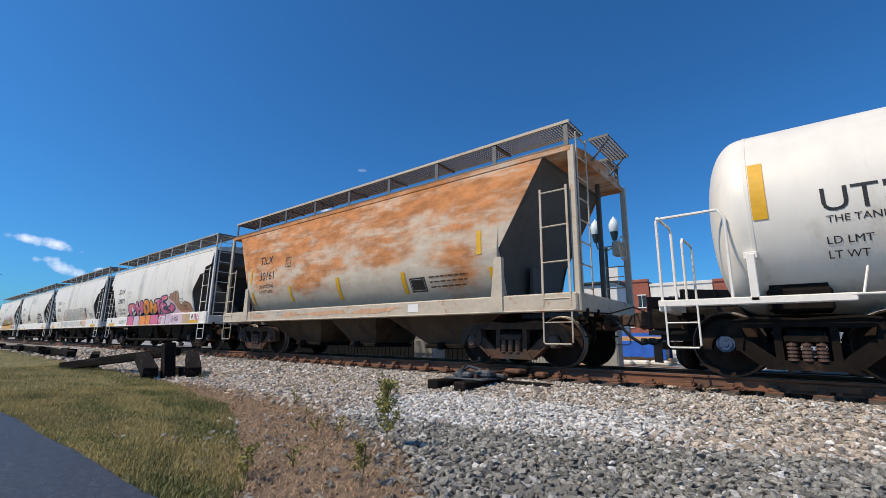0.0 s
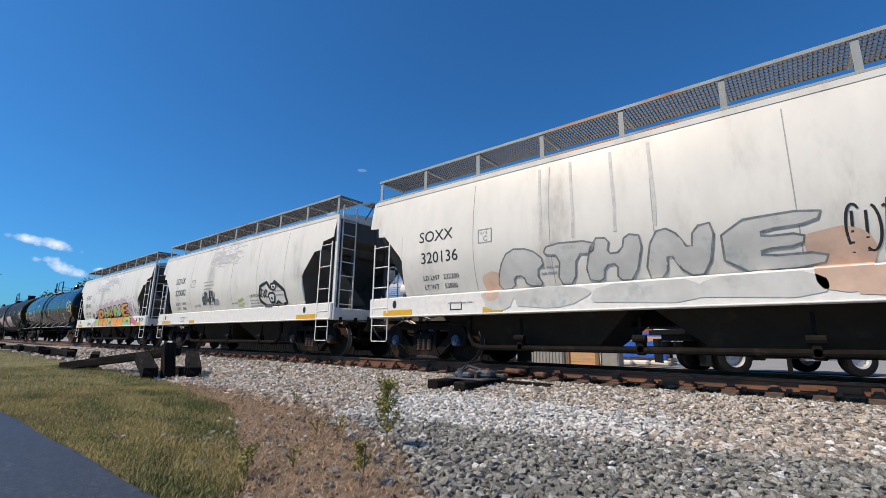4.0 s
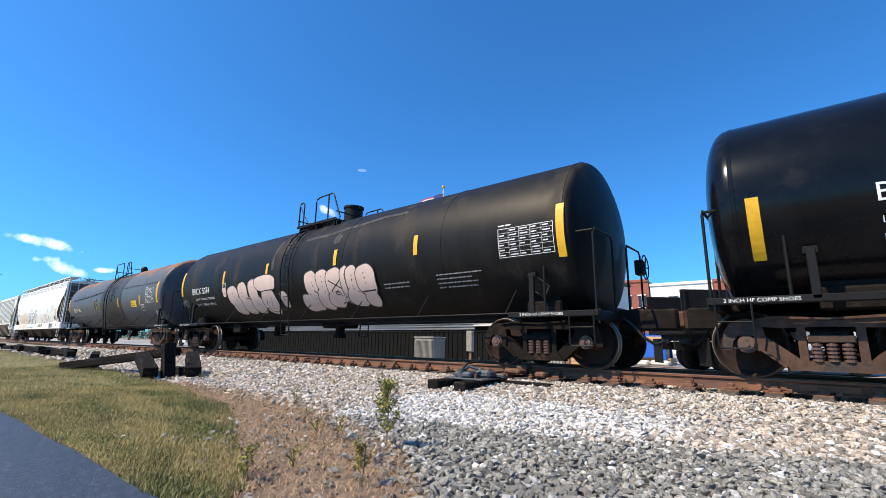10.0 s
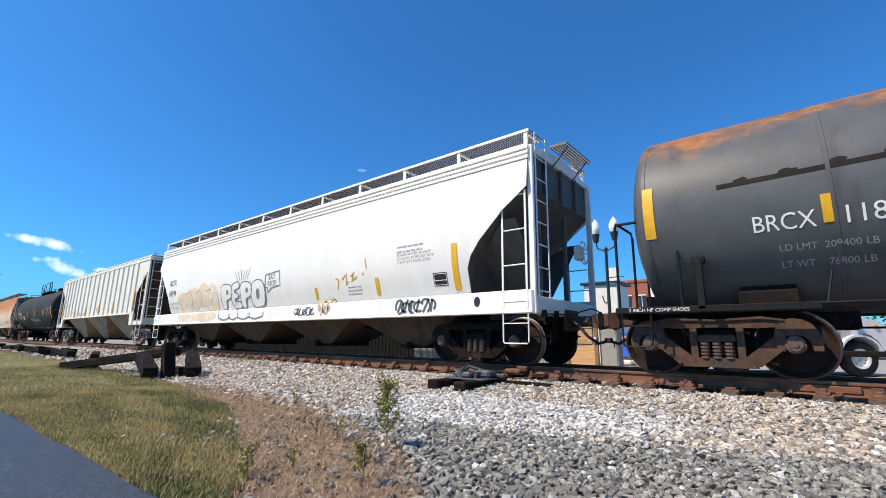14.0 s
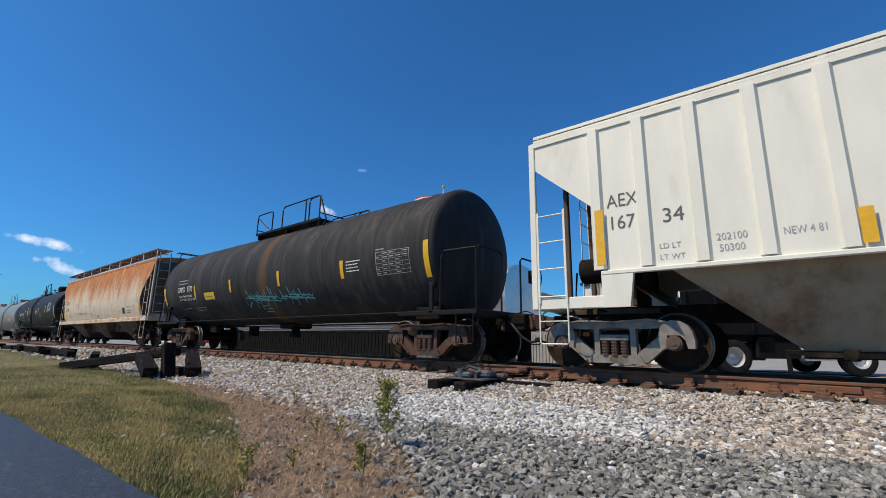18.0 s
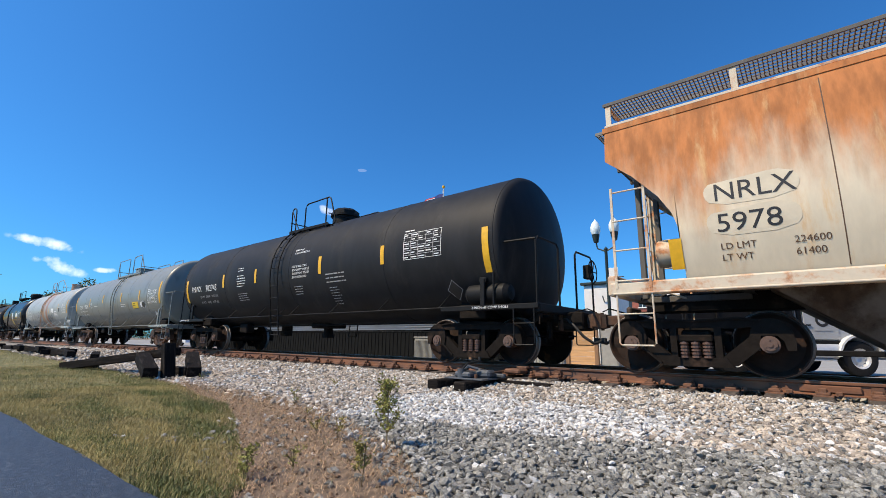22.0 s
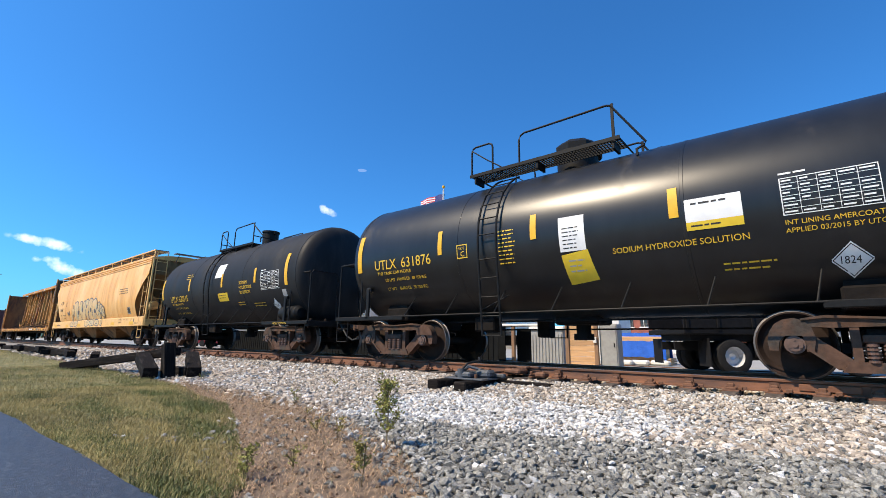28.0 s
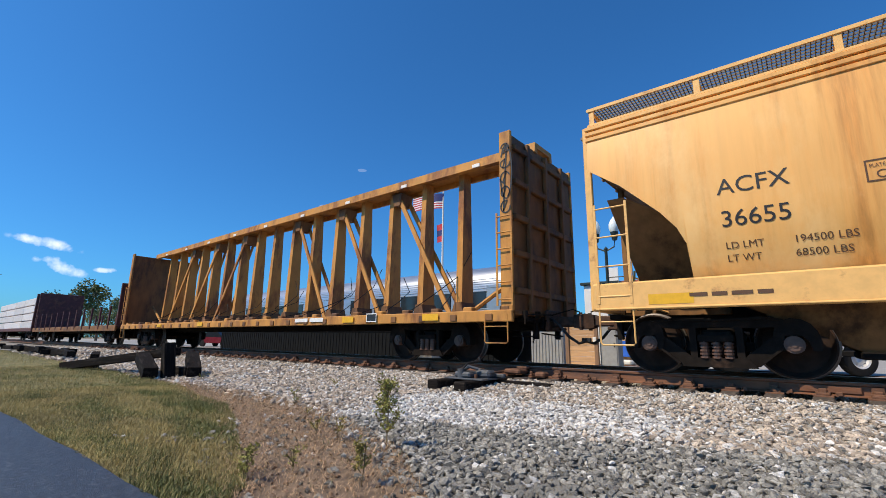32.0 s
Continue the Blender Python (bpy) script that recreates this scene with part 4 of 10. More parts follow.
# ---------- tank cars ----------
def tank(X0, name, label, R, hl, tc, half, mats, style="rust", zc=None, heads=1.0, ladder_x=-0.3, plat=(-1.25, 1.35), dome="round", rail_z=1.02, hoops=(),
         stripes=(), cap="plain", group="tank cars", end_rail=True, bright=False, reservoir=True, knuckle=0.16, deck=-0.2, hoop_rails=((-1.2, -0.8, 0.6, -0.6),),
         ramp_rails=((-0.3, 1.1, 0.62, 0.95, 1.4, -0.15),), dome_x=None, shift=0.0, bogies=None):
    """A tank car: round shell with dished heads, top platform, side ladder, handrail, end platforms."""
    body_m, metal_m = mats
    zc = (1.0 if R == 1.38 else 1.08 if R == 1.52 else 1.04) + R if zc is None else zc
    R, zc = R + 0.07, zc - 0.07
    car = thing(name, label, "railcar", pose(X0, 0, 0), group)
    CARS.append((car, X0))

    def surf(z):
        return math.sqrt(max(0.0, R * R - (z - zc) ** 2))

    # heads: a wide shallow dish with a tight rounded knuckle
    cl = hl - 0.98
    hd = 0.45 * heads
    if knuckle:
        arc = [(R - knuckle * (1 - math.cos(a)), cl + knuckle * math.sin(a)) for a in [radians(12 * k) for k in range(7)]]
        re_, xe_ = arc[-1]
        prof = [(max(0.001, re_ * k / 8), hd + cl - (hd + cl - xe_) * (k / 8) ** 2) for k in range(8)] + arc[::-1]
    else:
        prof = [(max(0.001, R * math.sin(math.pi / 2 * k / 14) ** 0.8), cl + hd * math.cos(math.pi / 2 * k / 14) ** 0.8) for k in range(14)] + [(R, cl)]
    n_mid = 10
    full = prof + [(R, cl * (1 - 2 * k / n_mid)) for k in range(1, n_mid)] + [(r, -h) for r, h in prof[::-1]]
    part("tank_shell", Build().spin(full[::-1], (shift, 0, zc), "x", 72), body_m, car, smooth=40)
    for x in list(hoops) + [shift - cl, shift + cl]:
        part("weld_seam", Build().spin([(R - 0.004, x - 0.03), (R + 0.006, x - 0.022), (R + 0.006, x + 0.022), (R - 0.004, x + 0.03)], (0, 0, zc), "x", 72), body_m, car)
    # stub sills, saddles, end platforms
    for s in (-1, 1):
        b = Build().box(s * (tc / 2 + 0.55), 0, 0.86, 3.0, 0.55, 0.36, 0.03)
        b.box(s * tc / 2, 0, 1.05, 0.7, 2.1, 0.30, 0.03)
        b.slab([(s * tc / 2 - 0.35, 1.0), (s * tc / 2 + 0.35, 1.0), (s * tc / 2 + 0.28, 1.45), (s * tc / 2 - 0.28, 1.45)], -1.0, 1.0)
        part("stub_sill", b, M_under, car)
        x0, x1 = s * (tc / 2 - 0.55), s * (half - 0.55)
        p = Build().box((x0 + x1) / 2, -1.38, rail_z + 0.01, abs(x1 - x0), 0.10, 0.10, 0.012).box((x0 + x1) / 2, 1.38, rail_z + 0.01, abs(x1 - x0), 0.10, 0.10, 0.012)
        p.box(s * (half - 0.62), 0, rail_z - 0.02, 0.16, 2.76, 0.16, 0.015)
        for y in (-1.05, 1.05):
            p.box(s * (half - 0.95), y, rail_z + 0.05, 0.75, 0.62, 0.03, 0.006)
        part("end_platform", p, metal_m, car)
        if end_rail:
            xe = s * (half - 0.60)
            q = Build()
            q.tube([(xe, -1.36, rail_z), (xe, -1.36, 2.30), (xe, -1.28, 2.38), (xe, -0.5, 2.38), (xe, -0.42, 2.30), (xe, -0.42, rail_z)], 0.022, 7)
            part("end_railing", q, metal_m, car)
            q = Build()
            q.tube([(xe, 1.36, rail_z), (xe, 1.36, 2.30), (xe, 1.28, 2.38), (xe, 0.5, 2.38), (xe, 0.42, 2.30), (xe, 0.42, rail_z)], 0.022, 7)
            part("end_railing", q, metal_m, car)
            q = Build()
            q.tube([(xe - s * 0.9, -1.40, rail_z), (xe - s * 0.9, -1.40, 2.22), (xe - s * 0.82, -1.40, 2.34), (xe, -1.36, 2.34)], 0.022, 7)
            part("end_railing", q, metal_m, car)
        stirrup(car, s * (half - 0.85), -1.42, rail_z, 0.40, 0.42, metal_m)
        part("platform_post", Build().box(s * (half - 1.75), -1.40, (rail_z + 1.66) / 2, 0.10, 0.06, 1.66 - rail_z, 0.01).box(s * (half - 1.75), -1.36, 1.64, 0.16, 0.10, 0.10, 0.01), metal_m, car)
        stirrup(car, s * (half - 0.85), 1.42, rail_z, 0.40, 0.42, metal_m)
    hand_brake(car, half - 0.35, 0.75, 1.95, metal_m)
    # side handrails on brackets
    for s in (-1, 1):
        xa = tc / 2 - 0.5
        b = Build().tube([(-xa, s * 1.42, rail_z + 0.04), (xa, s * 1.42, rail_z + 0.04)], 0.016, 7)
        part("side_handrail", b, M_rail_bright if bright else metal_m, car)
        k = 7
        for i in range(k):
            x = -xa + 0.1 + (2 * xa - 0.2) * i / (k - 1)
            q = Build().tube([(x, s * 1.42, rail_z + 0.04), (x + 0.10, s * (surf(1.42) + 0.0), 1.42)], 0.014, 6)
            part("rail_bracket", q, M_rail_bright if bright else metal_m, car)
    # fittings below
    b = Build()
    b.box(0, 0, 0.92, 0.9, 0.7, 0.26, 0.04)
    b.cyl((0, 0, 0.95), (0, 0, 0.58), 0.14, 16)
    b.cyl((0.0, 0, 0.62), (0.0, 0, 0.5), 0.19, 16)
    b.tube([(-tc / 2 + 0.8, -0.55, 0.86), (tc / 2 - 0.8, -0.55, 0.86)], 0.022, 6)
    b.tube([(-tc / 2 + 0.8, 0.35, 0.72), (tc / 2 - 0.8, 0.35, 0.72)], 0.018, 6)
    b.box(-tc / 2 + 2.3, -0.6, 0.80, 0.5, 0.3, 0.3, 0.03)
    b.box(-tc / 2 + 3.1, 0.5, 0.75, 0.3, 0.3, 0.4, 0.03)
    part("bottom_outlet", b, M_under, car)
    if reservoir:
        part("air_reservoir", Build().spin([(0.01, -0.52), (0.14, -0.50), (0.21, -0.42), (0.22, -0.3), (0.22, 0.3), (0.21, 0.42), (0.14, 0.50), (0.01, 0.52)],
                                           (half - 1.75, -1.16, rail_z + 0.30), "x", 20), metal_m, car)
    # side ladder, over the shoulder of the tank
    for s in (-1, 1) if ladder_x is not None else ():
        b = Build()
        for d in (-0.21, 0.21):
            x = ladder_x + d
            pts = [(x, s * 1.46, 0.55), (x, s * (R + 0.08), zc - 0.3)]
            pts += [(x, s * (R + 0.09) * math.cos(a), zc + (R + 0.09) * math.sin(a)) for a in [radians(q) for q in (0, 12, 24, 36, 48, 58, 66)]]
            b.tube(pts, 0.022, 6)
        for k in range(5):
            z = 0.56 + k * 0.36
            b.tube([(ladder_x - 0.21, s * (1.46 + (R + 0.08 - 1.46) * min(1, (z - 0.55) / (zc - 0.85))), z), (ladder_x + 0.21, s * (1.46 + (R + 0.08 - 1.46) * min(1, (z - 0.55) / (zc - 0.85))), z)], 0.013, 6)
        for q in (2, 14, 26, 38, 50, 62):
            a = radians(q)
            b.tube([(ladder_x - 0.21, s * (R + 0.09) * math.cos(a), zc + (R + 0.09) * math.sin(a)), (ladder_x + 0.21, s * (R + 0.09) * math.cos(a), zc + (R + 0.09) * math.sin(a))], 0.013, 6)
        b.tube([(ladder_x - 0.21, s * 1.44, 1.05), (ladder_x + 0.35, s * 1.40, 1.30)], 0.014, 6)
        part("side_ladder", b, metal_m, car)
    # top platform with railings and manway
    zt = zc + R
    x0, x1 = plat
    zp = zt + deck
    for s in (-1, 1):
        y0, y1 = sorted((s * 0.52, s * 0.98))
        grating(car, x0, x1, y0, y1, zp, M_grate if bright else metal_m, name="top_platform")
        part("platform_edge", Build().box((x0 + x1) / 2, s * 0.99, zp + 0.01, x1 - x0 + 0.06, 0.012, 0.075, 0.003), M_rail_bright if bright else metal_m, car)
        for x in (x0 + 0.1, (x0 + x1) / 2, x1 - 0.1):
            part("platform_bracket", Build().box(x, s * 0.80, zp - 0.09, 0.05, 0.34, 0.17, 0.01), metal_m, car)
        y = s * 0.98
        for xa, xb, h, brace in hoop_rails:
            part("platform_railing", Build().tube([(xa, y, zp), (xa, y, zt + h - 0.10), (xa + 0.03, y, zt + h - 0.03), (xa + 0.10, y, zt + h), (xb - 0.09, y, zt + h), (xb - 0.02, y, zt + h - 0.04), (xb, y, zt + h - 0.11), (xb, y, zp)], 0.021, 7), metal_m, car)
            part("railing_brace", Build().tube([(xa, y, zt + h - 0.06), (xa + (brace - xa) * 0.5, y + s * 0.02, zt + (h - 0.06 + deck) / 2), (brace, y, zp + 0.03)], 0.015, 6), metal_m, car)
        for xa, xb, h, xp, xe, he in ramp_rails:
            part("platform_railing", Build().tube([(xa, y, zp), (xa, y, zt + h - 0.14), (xa + 0.04, y, zt + h - 0.06), (xa + 0.13, y, zt + h - 0.02), (xb - 0.07, y, zt + h), (xb, y, zt + h - 0.03), (xb + 0.05, y, zt + h - 0.11), (xe, y, zt + he), (xe - 0.03, y, zt + he - 0.05), (xe - 0.14, y, zt + he - 0.09)], 0.021, 7), metal_m, car)
            part("railing_post", Build().box(xp, y, (zp + zt + h) / 2 - 0.02, 0.055, 0.02, h - deck + 0.06, 0.004), metal_m, car)
            part("railing_foot", Build().box(xe - 0.16, y * 0.98, zt + he - 0.14, 0.04, 0.03, 0.14, 0.004), metal_m, car)
    for x in (x0, x1):
        part("cross_rail", Build().tube([(x, -0.98, zt + 0.10), (x, 0.98, zt + 0.10)], 0.018, 6), metal_m, car)
    dx = (x0 + x1) / 2 + 0.25 if dome_x is None else dome_x
    b = Build()
    lid = Build()
    if dome == "round":
        b.cyl((dx, 0, zt - 0.1), (dx, 0, zt + 0.46), 0.29, 24)
        lid.cyl((dx, 0, zt + 0.46), (dx, 0, zt + 0.52), 0.32, 24).box(dx + 0.30, 0, zt + 0.44, 0.10, 0.14, 0.12, 0.02)
    elif dome == "tall":
        b.cyl((dx, 0, zt - 0.1), (dx, 0, zt + 0.34), 0.42, 28).cyl((dx, 0, zt + 0.30), (dx, 0, zt + 0.38), 0.50, 28)
        lid.cyl((dx, 0, zt + 0.38), (dx, 0, zt + 0.54), 0.46, 8).cyl((dx, 0, zt + 0.54), (dx, 0, zt + 0.64), 0.46, 8, 0.34)
    elif dome == "big":
        b.cyl((dx, 0, zt - 0.1), (dx, 0, zt + 0.26), 0.40, 28).cyl((dx, 0, zt + 0.24), (dx, 0, zt + 0.30), 0.47, 28)
        lid.cyl((dx, 0, zt + 0.30), (dx, 0, zt + 0.42), 0.43, 8).cyl((dx, 0, zt + 0.42), (dx, 0, zt + 0.50), 0.43, 8, 0.32)
    elif dome == "box":
        b.box(dx, 0, zt + 0.10, 0.66, 0.7, 0.36, 0.02)
        lid.box(dx, 0, zt + 0.31, 0.72, 0.76, 0.06, 0.015)
    else:
        b.cyl((dx, 0, zt - 0.1), (dx, 0, zt + 0.30), 0.17, 20)
        lid.cyl((dx, 0, zt + 0.30), (dx, 0, zt + 0.42), 0.17, 20, 0.09)
    manway = part("manway", b, body_m if bright or dome == "box" else metal_m, car)
    part("manway_cover", lid, body_m if bright or dome == "box" else metal_m, manway)
    part("relief_valve", Build().cyl((x1 + 0.45, 0.1, zt - 0.1), (x1 + 0.45, 0.1, zt + 0.12), 0.06, 12).cyl((x1 + 0.45, 0.1, zt + 0.12), (x1 + 0.45, 0.1, zt + 0.15), 0.085, 12), metal_m, car)
    for x in bogies or (-tc / 2, tc / 2):
        truck(car, x, style, cap)
    couplers(car, tc / 2 + 1.0, half)
    p = Paint(car, surf)
    for x, z0, z1, w in stripes:
        put_rect(p(M_yellow), x - w / 2, x + w / 2, z0, z1, surf, 0.009, 8)
    return car, p


# ---------- ground ----------
def ground_z(x, y):
    """Height of the ground: a low ballast bank under the track, level to both sides."""
    d = abs(y)
    if d < 1.12:
        return -0.248
    if d < 1.5:
        return -0.248 + 0.010 * (d - 1.12) / 0.38
    if d < 3.0:
        return -0.238 - 0.132 * (d - 1.5) / 1.5
    return -0.37


def path_edge(x):
    """Where the asphalt path ends and the lawn begins: it bears slowly away from the track."""
    return -7.6 - 0.03 * max(0.0, -2.6 - x)


def sheet(name, xs, ys, zfun, mat, label, category, kind="structure"):
    nx, ny = len(xs), len(ys)
    vs = [(x, y, zfun(x, y)) for x in xs for y in ys]
    fs = [(i * ny + j, (i + 1) * ny + j, (i + 1) * ny + j + 1, i * ny + j + 1) for i in range(nx - 1) for j in range(ny - 1)]
    b = Build()
    b.v, b.f = vs, fs
    b.m = [0] * len(fs)
    return solo(name, b, mat, label, category, kind=kind, smooth=60)


def spread(lo, hi, step, far=()):
    return sorted(set([*far, *[lo + (hi - lo) * k / max(1, round((hi - lo) / step)) for k in range(max(1, round((hi - lo) / step)) + 1)]]))


sheet("ground", spread(-60, 20, 2.0, (-1500, -700, -300, -150, -90, 40, 90, 200, 500, 1500)), spread(-14, 14, 0.5, (-1500, -500, -150, -50, -25, 25, 50, 150, 500, 1500)),
      lambda x, y: ground_z(x, y) - 0.03, M_ground, "dry bare ground beside the railway", "ground")


def patch(name, edge, z, mat, label, category):
    """A level sheet with an outline given as corner points."""
    b = Build()
    n = len(edge)
    b.add([(x, y, z) for x, y in edge] + [(x, y, z - 0.05) for x, y in edge], [tuple(range(n))] + [(i, i + n, (i + 1) % n + n, (i + 1) % n) for i in range(n)])
    return solo(name, b, mat, label, category, kind="structure", smooth=0)


def wavy(pts, step=0.25, amp=0.06, seed=3):
    r = random.Random(seed)
    out = []
    for (x0, y0), (x1, y1) in zip(pts, pts[1:]):
        k = max(1, int(math.hypot(x1 - x0, y1 - y0) / step))
        out += [(x0 + (x1 - x0) * i / k + r.uniform(-amp, amp), y0 + (y1 - y0) * i / k + r.uniform(-amp, amp)) for i in range(k)]
    return out + [pts[-1]]


LAWN_EDGE = [(-2.2, -7.58), (-2.5, -7.2), (-3.4, -6.8), (-4.6, -6.25), (-5.6, -5.85), (-6.6, -5.75), (-8.4, -5.35), (-11.0, -5.2), (-16.0, -5.1), (-30.0, -4.7), (-60.0, -4.6)]
SOIL_EDGE = [(-1.2, -7.58), (-1.7, -6.6), (-2.5, -6.0), (-3.6, -5.55), (-4.7, -5.1), (-6.2, -5.0), (-8.0, -5.0), (-11.0, -4.8), (-60.0, -4.3)]
patch("asphalt_path", [(-70, -11.5), (15, -11.5), (15, -7.58), *[(15 - 0.5 * k, path_edge(15 - 0.5 * k) + 0.015 * math.sin(k * 1.7)) for k in range(1, 170)], (-70, path_edge(-70))], -0.345, M_asphalt, "dark asphalt path beside the lawn", "path")
patch("lawn", wavy(LAWN_EDGE) + [(-60.0, -9.5)], -0.362, M_lawn, "patchy dry lawn", "lawn")
patch("bare_soil", wavy(SOIL_EDGE, seed=5) + [(-60.0, -9.5)], -0.372, M_soil, "bare soil with dry leaf litter", "soil")
sheet("ballast_bed", spread(-60, 15, 1.5, (-400, -200, 60, 150)), spread(-7.55, 3.4, 0.35), lambda x, y: ground_z(x, y) - 0.012 if y > -7.4 else -0.40, M_bed, "stone dust under the ballast", "ballast")
patch("yard_road", [(-200, 4.2), (120, 4.2), (120, 40), (-200, 40)], -0.385, M_road, "sunlit grey yard road behind the track", "road")


def inside(edge, x, y):
    """Is the point on the path's side of the edge?"""
    for (x0, y0), (x1, y1) in zip(edge, edge[1:]):
        if x1 <= x <= x0:
            return y < y0 + (y1 - y0) * (x - x0) / (x1 - x0 or 1)
    return x < edge[-1][0]


# ---------- ballast stones ----------
def stone_shapes(count, seed):
    r = np.random.RandomState(seed)
    g = (1 + 5 ** 0.5) / 2
    base = np.array([(-1, g, 0), (1, g, 0), (-1, -g, 0), (1, -g, 0), (0, -1, g), (0, 1, g), (0, -1, -g), (0, 1, -g), (g, 0, -1), (g, 0, 1), (-g, 0, -1), (-g, 0, 1)]) / 1.9
    tri = np.array([(0, 11, 5), (0, 5, 1), (0, 1, 7), (0, 7, 10), (0, 10, 11), (1, 5, 9), (5, 11, 4), (11, 10, 2), (10, 7, 6), (7, 1, 8), (3, 9, 4), (3, 4, 2), (3, 2, 6), (3, 6, 8), (3, 8, 9), (4, 9, 5), (2, 4, 11), (6, 2, 10), (8, 6, 7), (9, 8, 1)])
    shapes = []
    for _ in range(count):
        v = base * r.choice([0.55, 0.8, 1.05, 1.3], (12, 1)) * r.uniform(0.9, 1.1, (12, 1)) * np.array([r.uniform(0.9, 1.5), r.uniform(0.75, 1.1), r.uniform(0.55, 0.9)])
        shapes.append(v)
    return shapes, tri


STONES, STONE_TRI = stone_shapes(40, 11)


def stone_field(name, spots, mat, label, parent):
    """Many stones joined in one mesh; spots: x, y, z, size."""
    r = np.random.RandomState(len(spots))
    n = len(spots)
    vs = np.empty((n * 12, 3))
    fs = np.empty((n * 20, 3), dtype=np.int64)
    for i, (x, y, z, s) in enumerate(spots):
        v = STONES[r.randint(40)] * s
        a, t = r.uniform(0, 6.28), r.uniform(-1.0, 1.0)
        ca, sa, ct, st = math.cos(a), math.sin(a), math.cos(t), math.sin(t)
        yy, zz = v[:, 1] * ct - v[:, 2] * st, v[:, 1] * st + v[:, 2] * ct
        vs[i * 12:(i + 1) * 12] = np.stack([v[:, 0] * ca - yy * sa + x, v[:, 0] * sa + yy * ca + y, zz + z], 1)
        fs[i * 20:(i + 1) * 20] = STONE_TRI + i * 12
    me = bpy.data.meshes.new(name)
    me.from_pydata(vs.tolist(), [], fs.tolist())
    me.materials.append(mat)
    ob = new(name, me)
    ob.parent = parent
    tagged(ob, label, "ballast" if parent is None else "", kind="stuff")
    return ob


r = np.random.RandomState(4)
KINDS = {"pale": [], "tan": [], "grey": []}
BIG = []


def kind_at(x, y):
    k = noise.noise((x * 0.7, y * 0.7, 3.0)) * 0.5 + r.uniform(-0.22, 0.22)
    line = -4.95 + 0.27 * (x + 2.7) if x > -2.9 else -4.95 + 0.45 * (x + 2.9)
    if y < line + 0.45 * k and x > -4.2:
        return "grey" if r.uniform() < 0.93 else "pale"
    if x < -4.7 + 1.2 * k or x > -1.2 + 1.2 * k or y > -2.9 + 0.8 * k:
        return "tan" if r.uniform() < 0.72 else ("pale" if r.uniform() < 0.7 else "grey")
    return "pale" if r.uniform() < 0.82 else ("tan" if r.uniform() < 0.5 else "grey")


def scatter(x0, x1, y0, y1, step, size):
    nx, ny = int((x1 - x0) / step), int((y1 - y0) / step)
    for i in range(nx):
        for j in range(ny):
            x, y = x0 + (i + r.uniform()) * step, y0 + (j + r.uniform()) * step
            # only the wedge of bank that lies open to view
            if x < -8.0 * (y + 8.57):
                continue
            if x > 0.115 * (y + 8.57) + 0.5:
                continue
            if inside([(a, c + 0.22 * noise.noise((x * 2.5, y * 2.5, 1.0))) for a, c in SOIL_EDGE], x, y) and r.uniform() > (0.3 if not inside([(a, c - 0.3) for a, c in SOIL_EDGE], x, y) else 0.05):
                continue
            if -0.98 < y < -0.56 or 0.56 < y < 0.98:
                continue
            KINDS[kind_at(x, y)].append((x, y, ground_z(x, y) + r.uniform(-0.012, 0.022), size * r.uniform(0.62, 1.3)))


scatter(-4.6, 1.6, -7.3, -4.4, 0.034, 0.0245)
scatter(-8.5, -4.6, -5.6, -4.4, 0.046, 0.032)
scatter(-8.5, 1.8, -4.4, -1.05, 0.041, 0.0285)
scatter(-16.0, -8.5, -5.4, -1.1, 0.068, 0.042)
scatter(-40.0, -16.0, -5.0, -1.1, 0.16, 0.075)
scatter(-14.0, 1.8, -0.56, 0.56, 0.08, 0.04)
scatter(-14.0, 1.8, 0.98, 3.2, 0.09, 0.045)
near = []
for key in KINDS:
    rest = []
    for s in KINDS[key]:
        (near if (-1.4 < s[0] < -0.2 and -6.8 < s[1] < -6.0 and len(near) < 290) else rest).append((*s, key) if len(near) < 290 and (-1.4 < s[0] < -0.2 and -6.8 < s[1] < -6.0) else s)
    KINDS[key] = rest
ballast = thing("ballast_bank", "crushed stone ballast, pale, tan and grey", "ballast", kind="structure")
STONE_MAT = {"pale": M_stone_white, "tan": M_stone_tan, "grey": M_stone_grey}
for key, mat in STONE_MAT.items():
    stone_field("ballast_stones", [s[:4] for s in KINDS[key]], mat, key + " crushed ballast stones", ballast)
STONE_MESH = {}
for x, y, z, s, key in [q for q in near if len(q) == 5]:
    k = (key, r.randint(10))
    if k not in STONE_MESH:
        me = bpy.data.meshes.new("stone")
        me.from_pydata((STONES[k[1]]).tolist(), [], STONE_TRI.tolist())
        me.materials.append(STONE_MAT[key])
        STONE_MESH[k] = me
    ob = part("stone", STONE_MESH[k], None, ballast)
    ob.matrix_basis = pose(x, y, z, r.uniform(-25, 25), r.uniform(-25, 25), r.uniform(0, 360)) @ Matrix.Diagonal((s, s, s, 1))

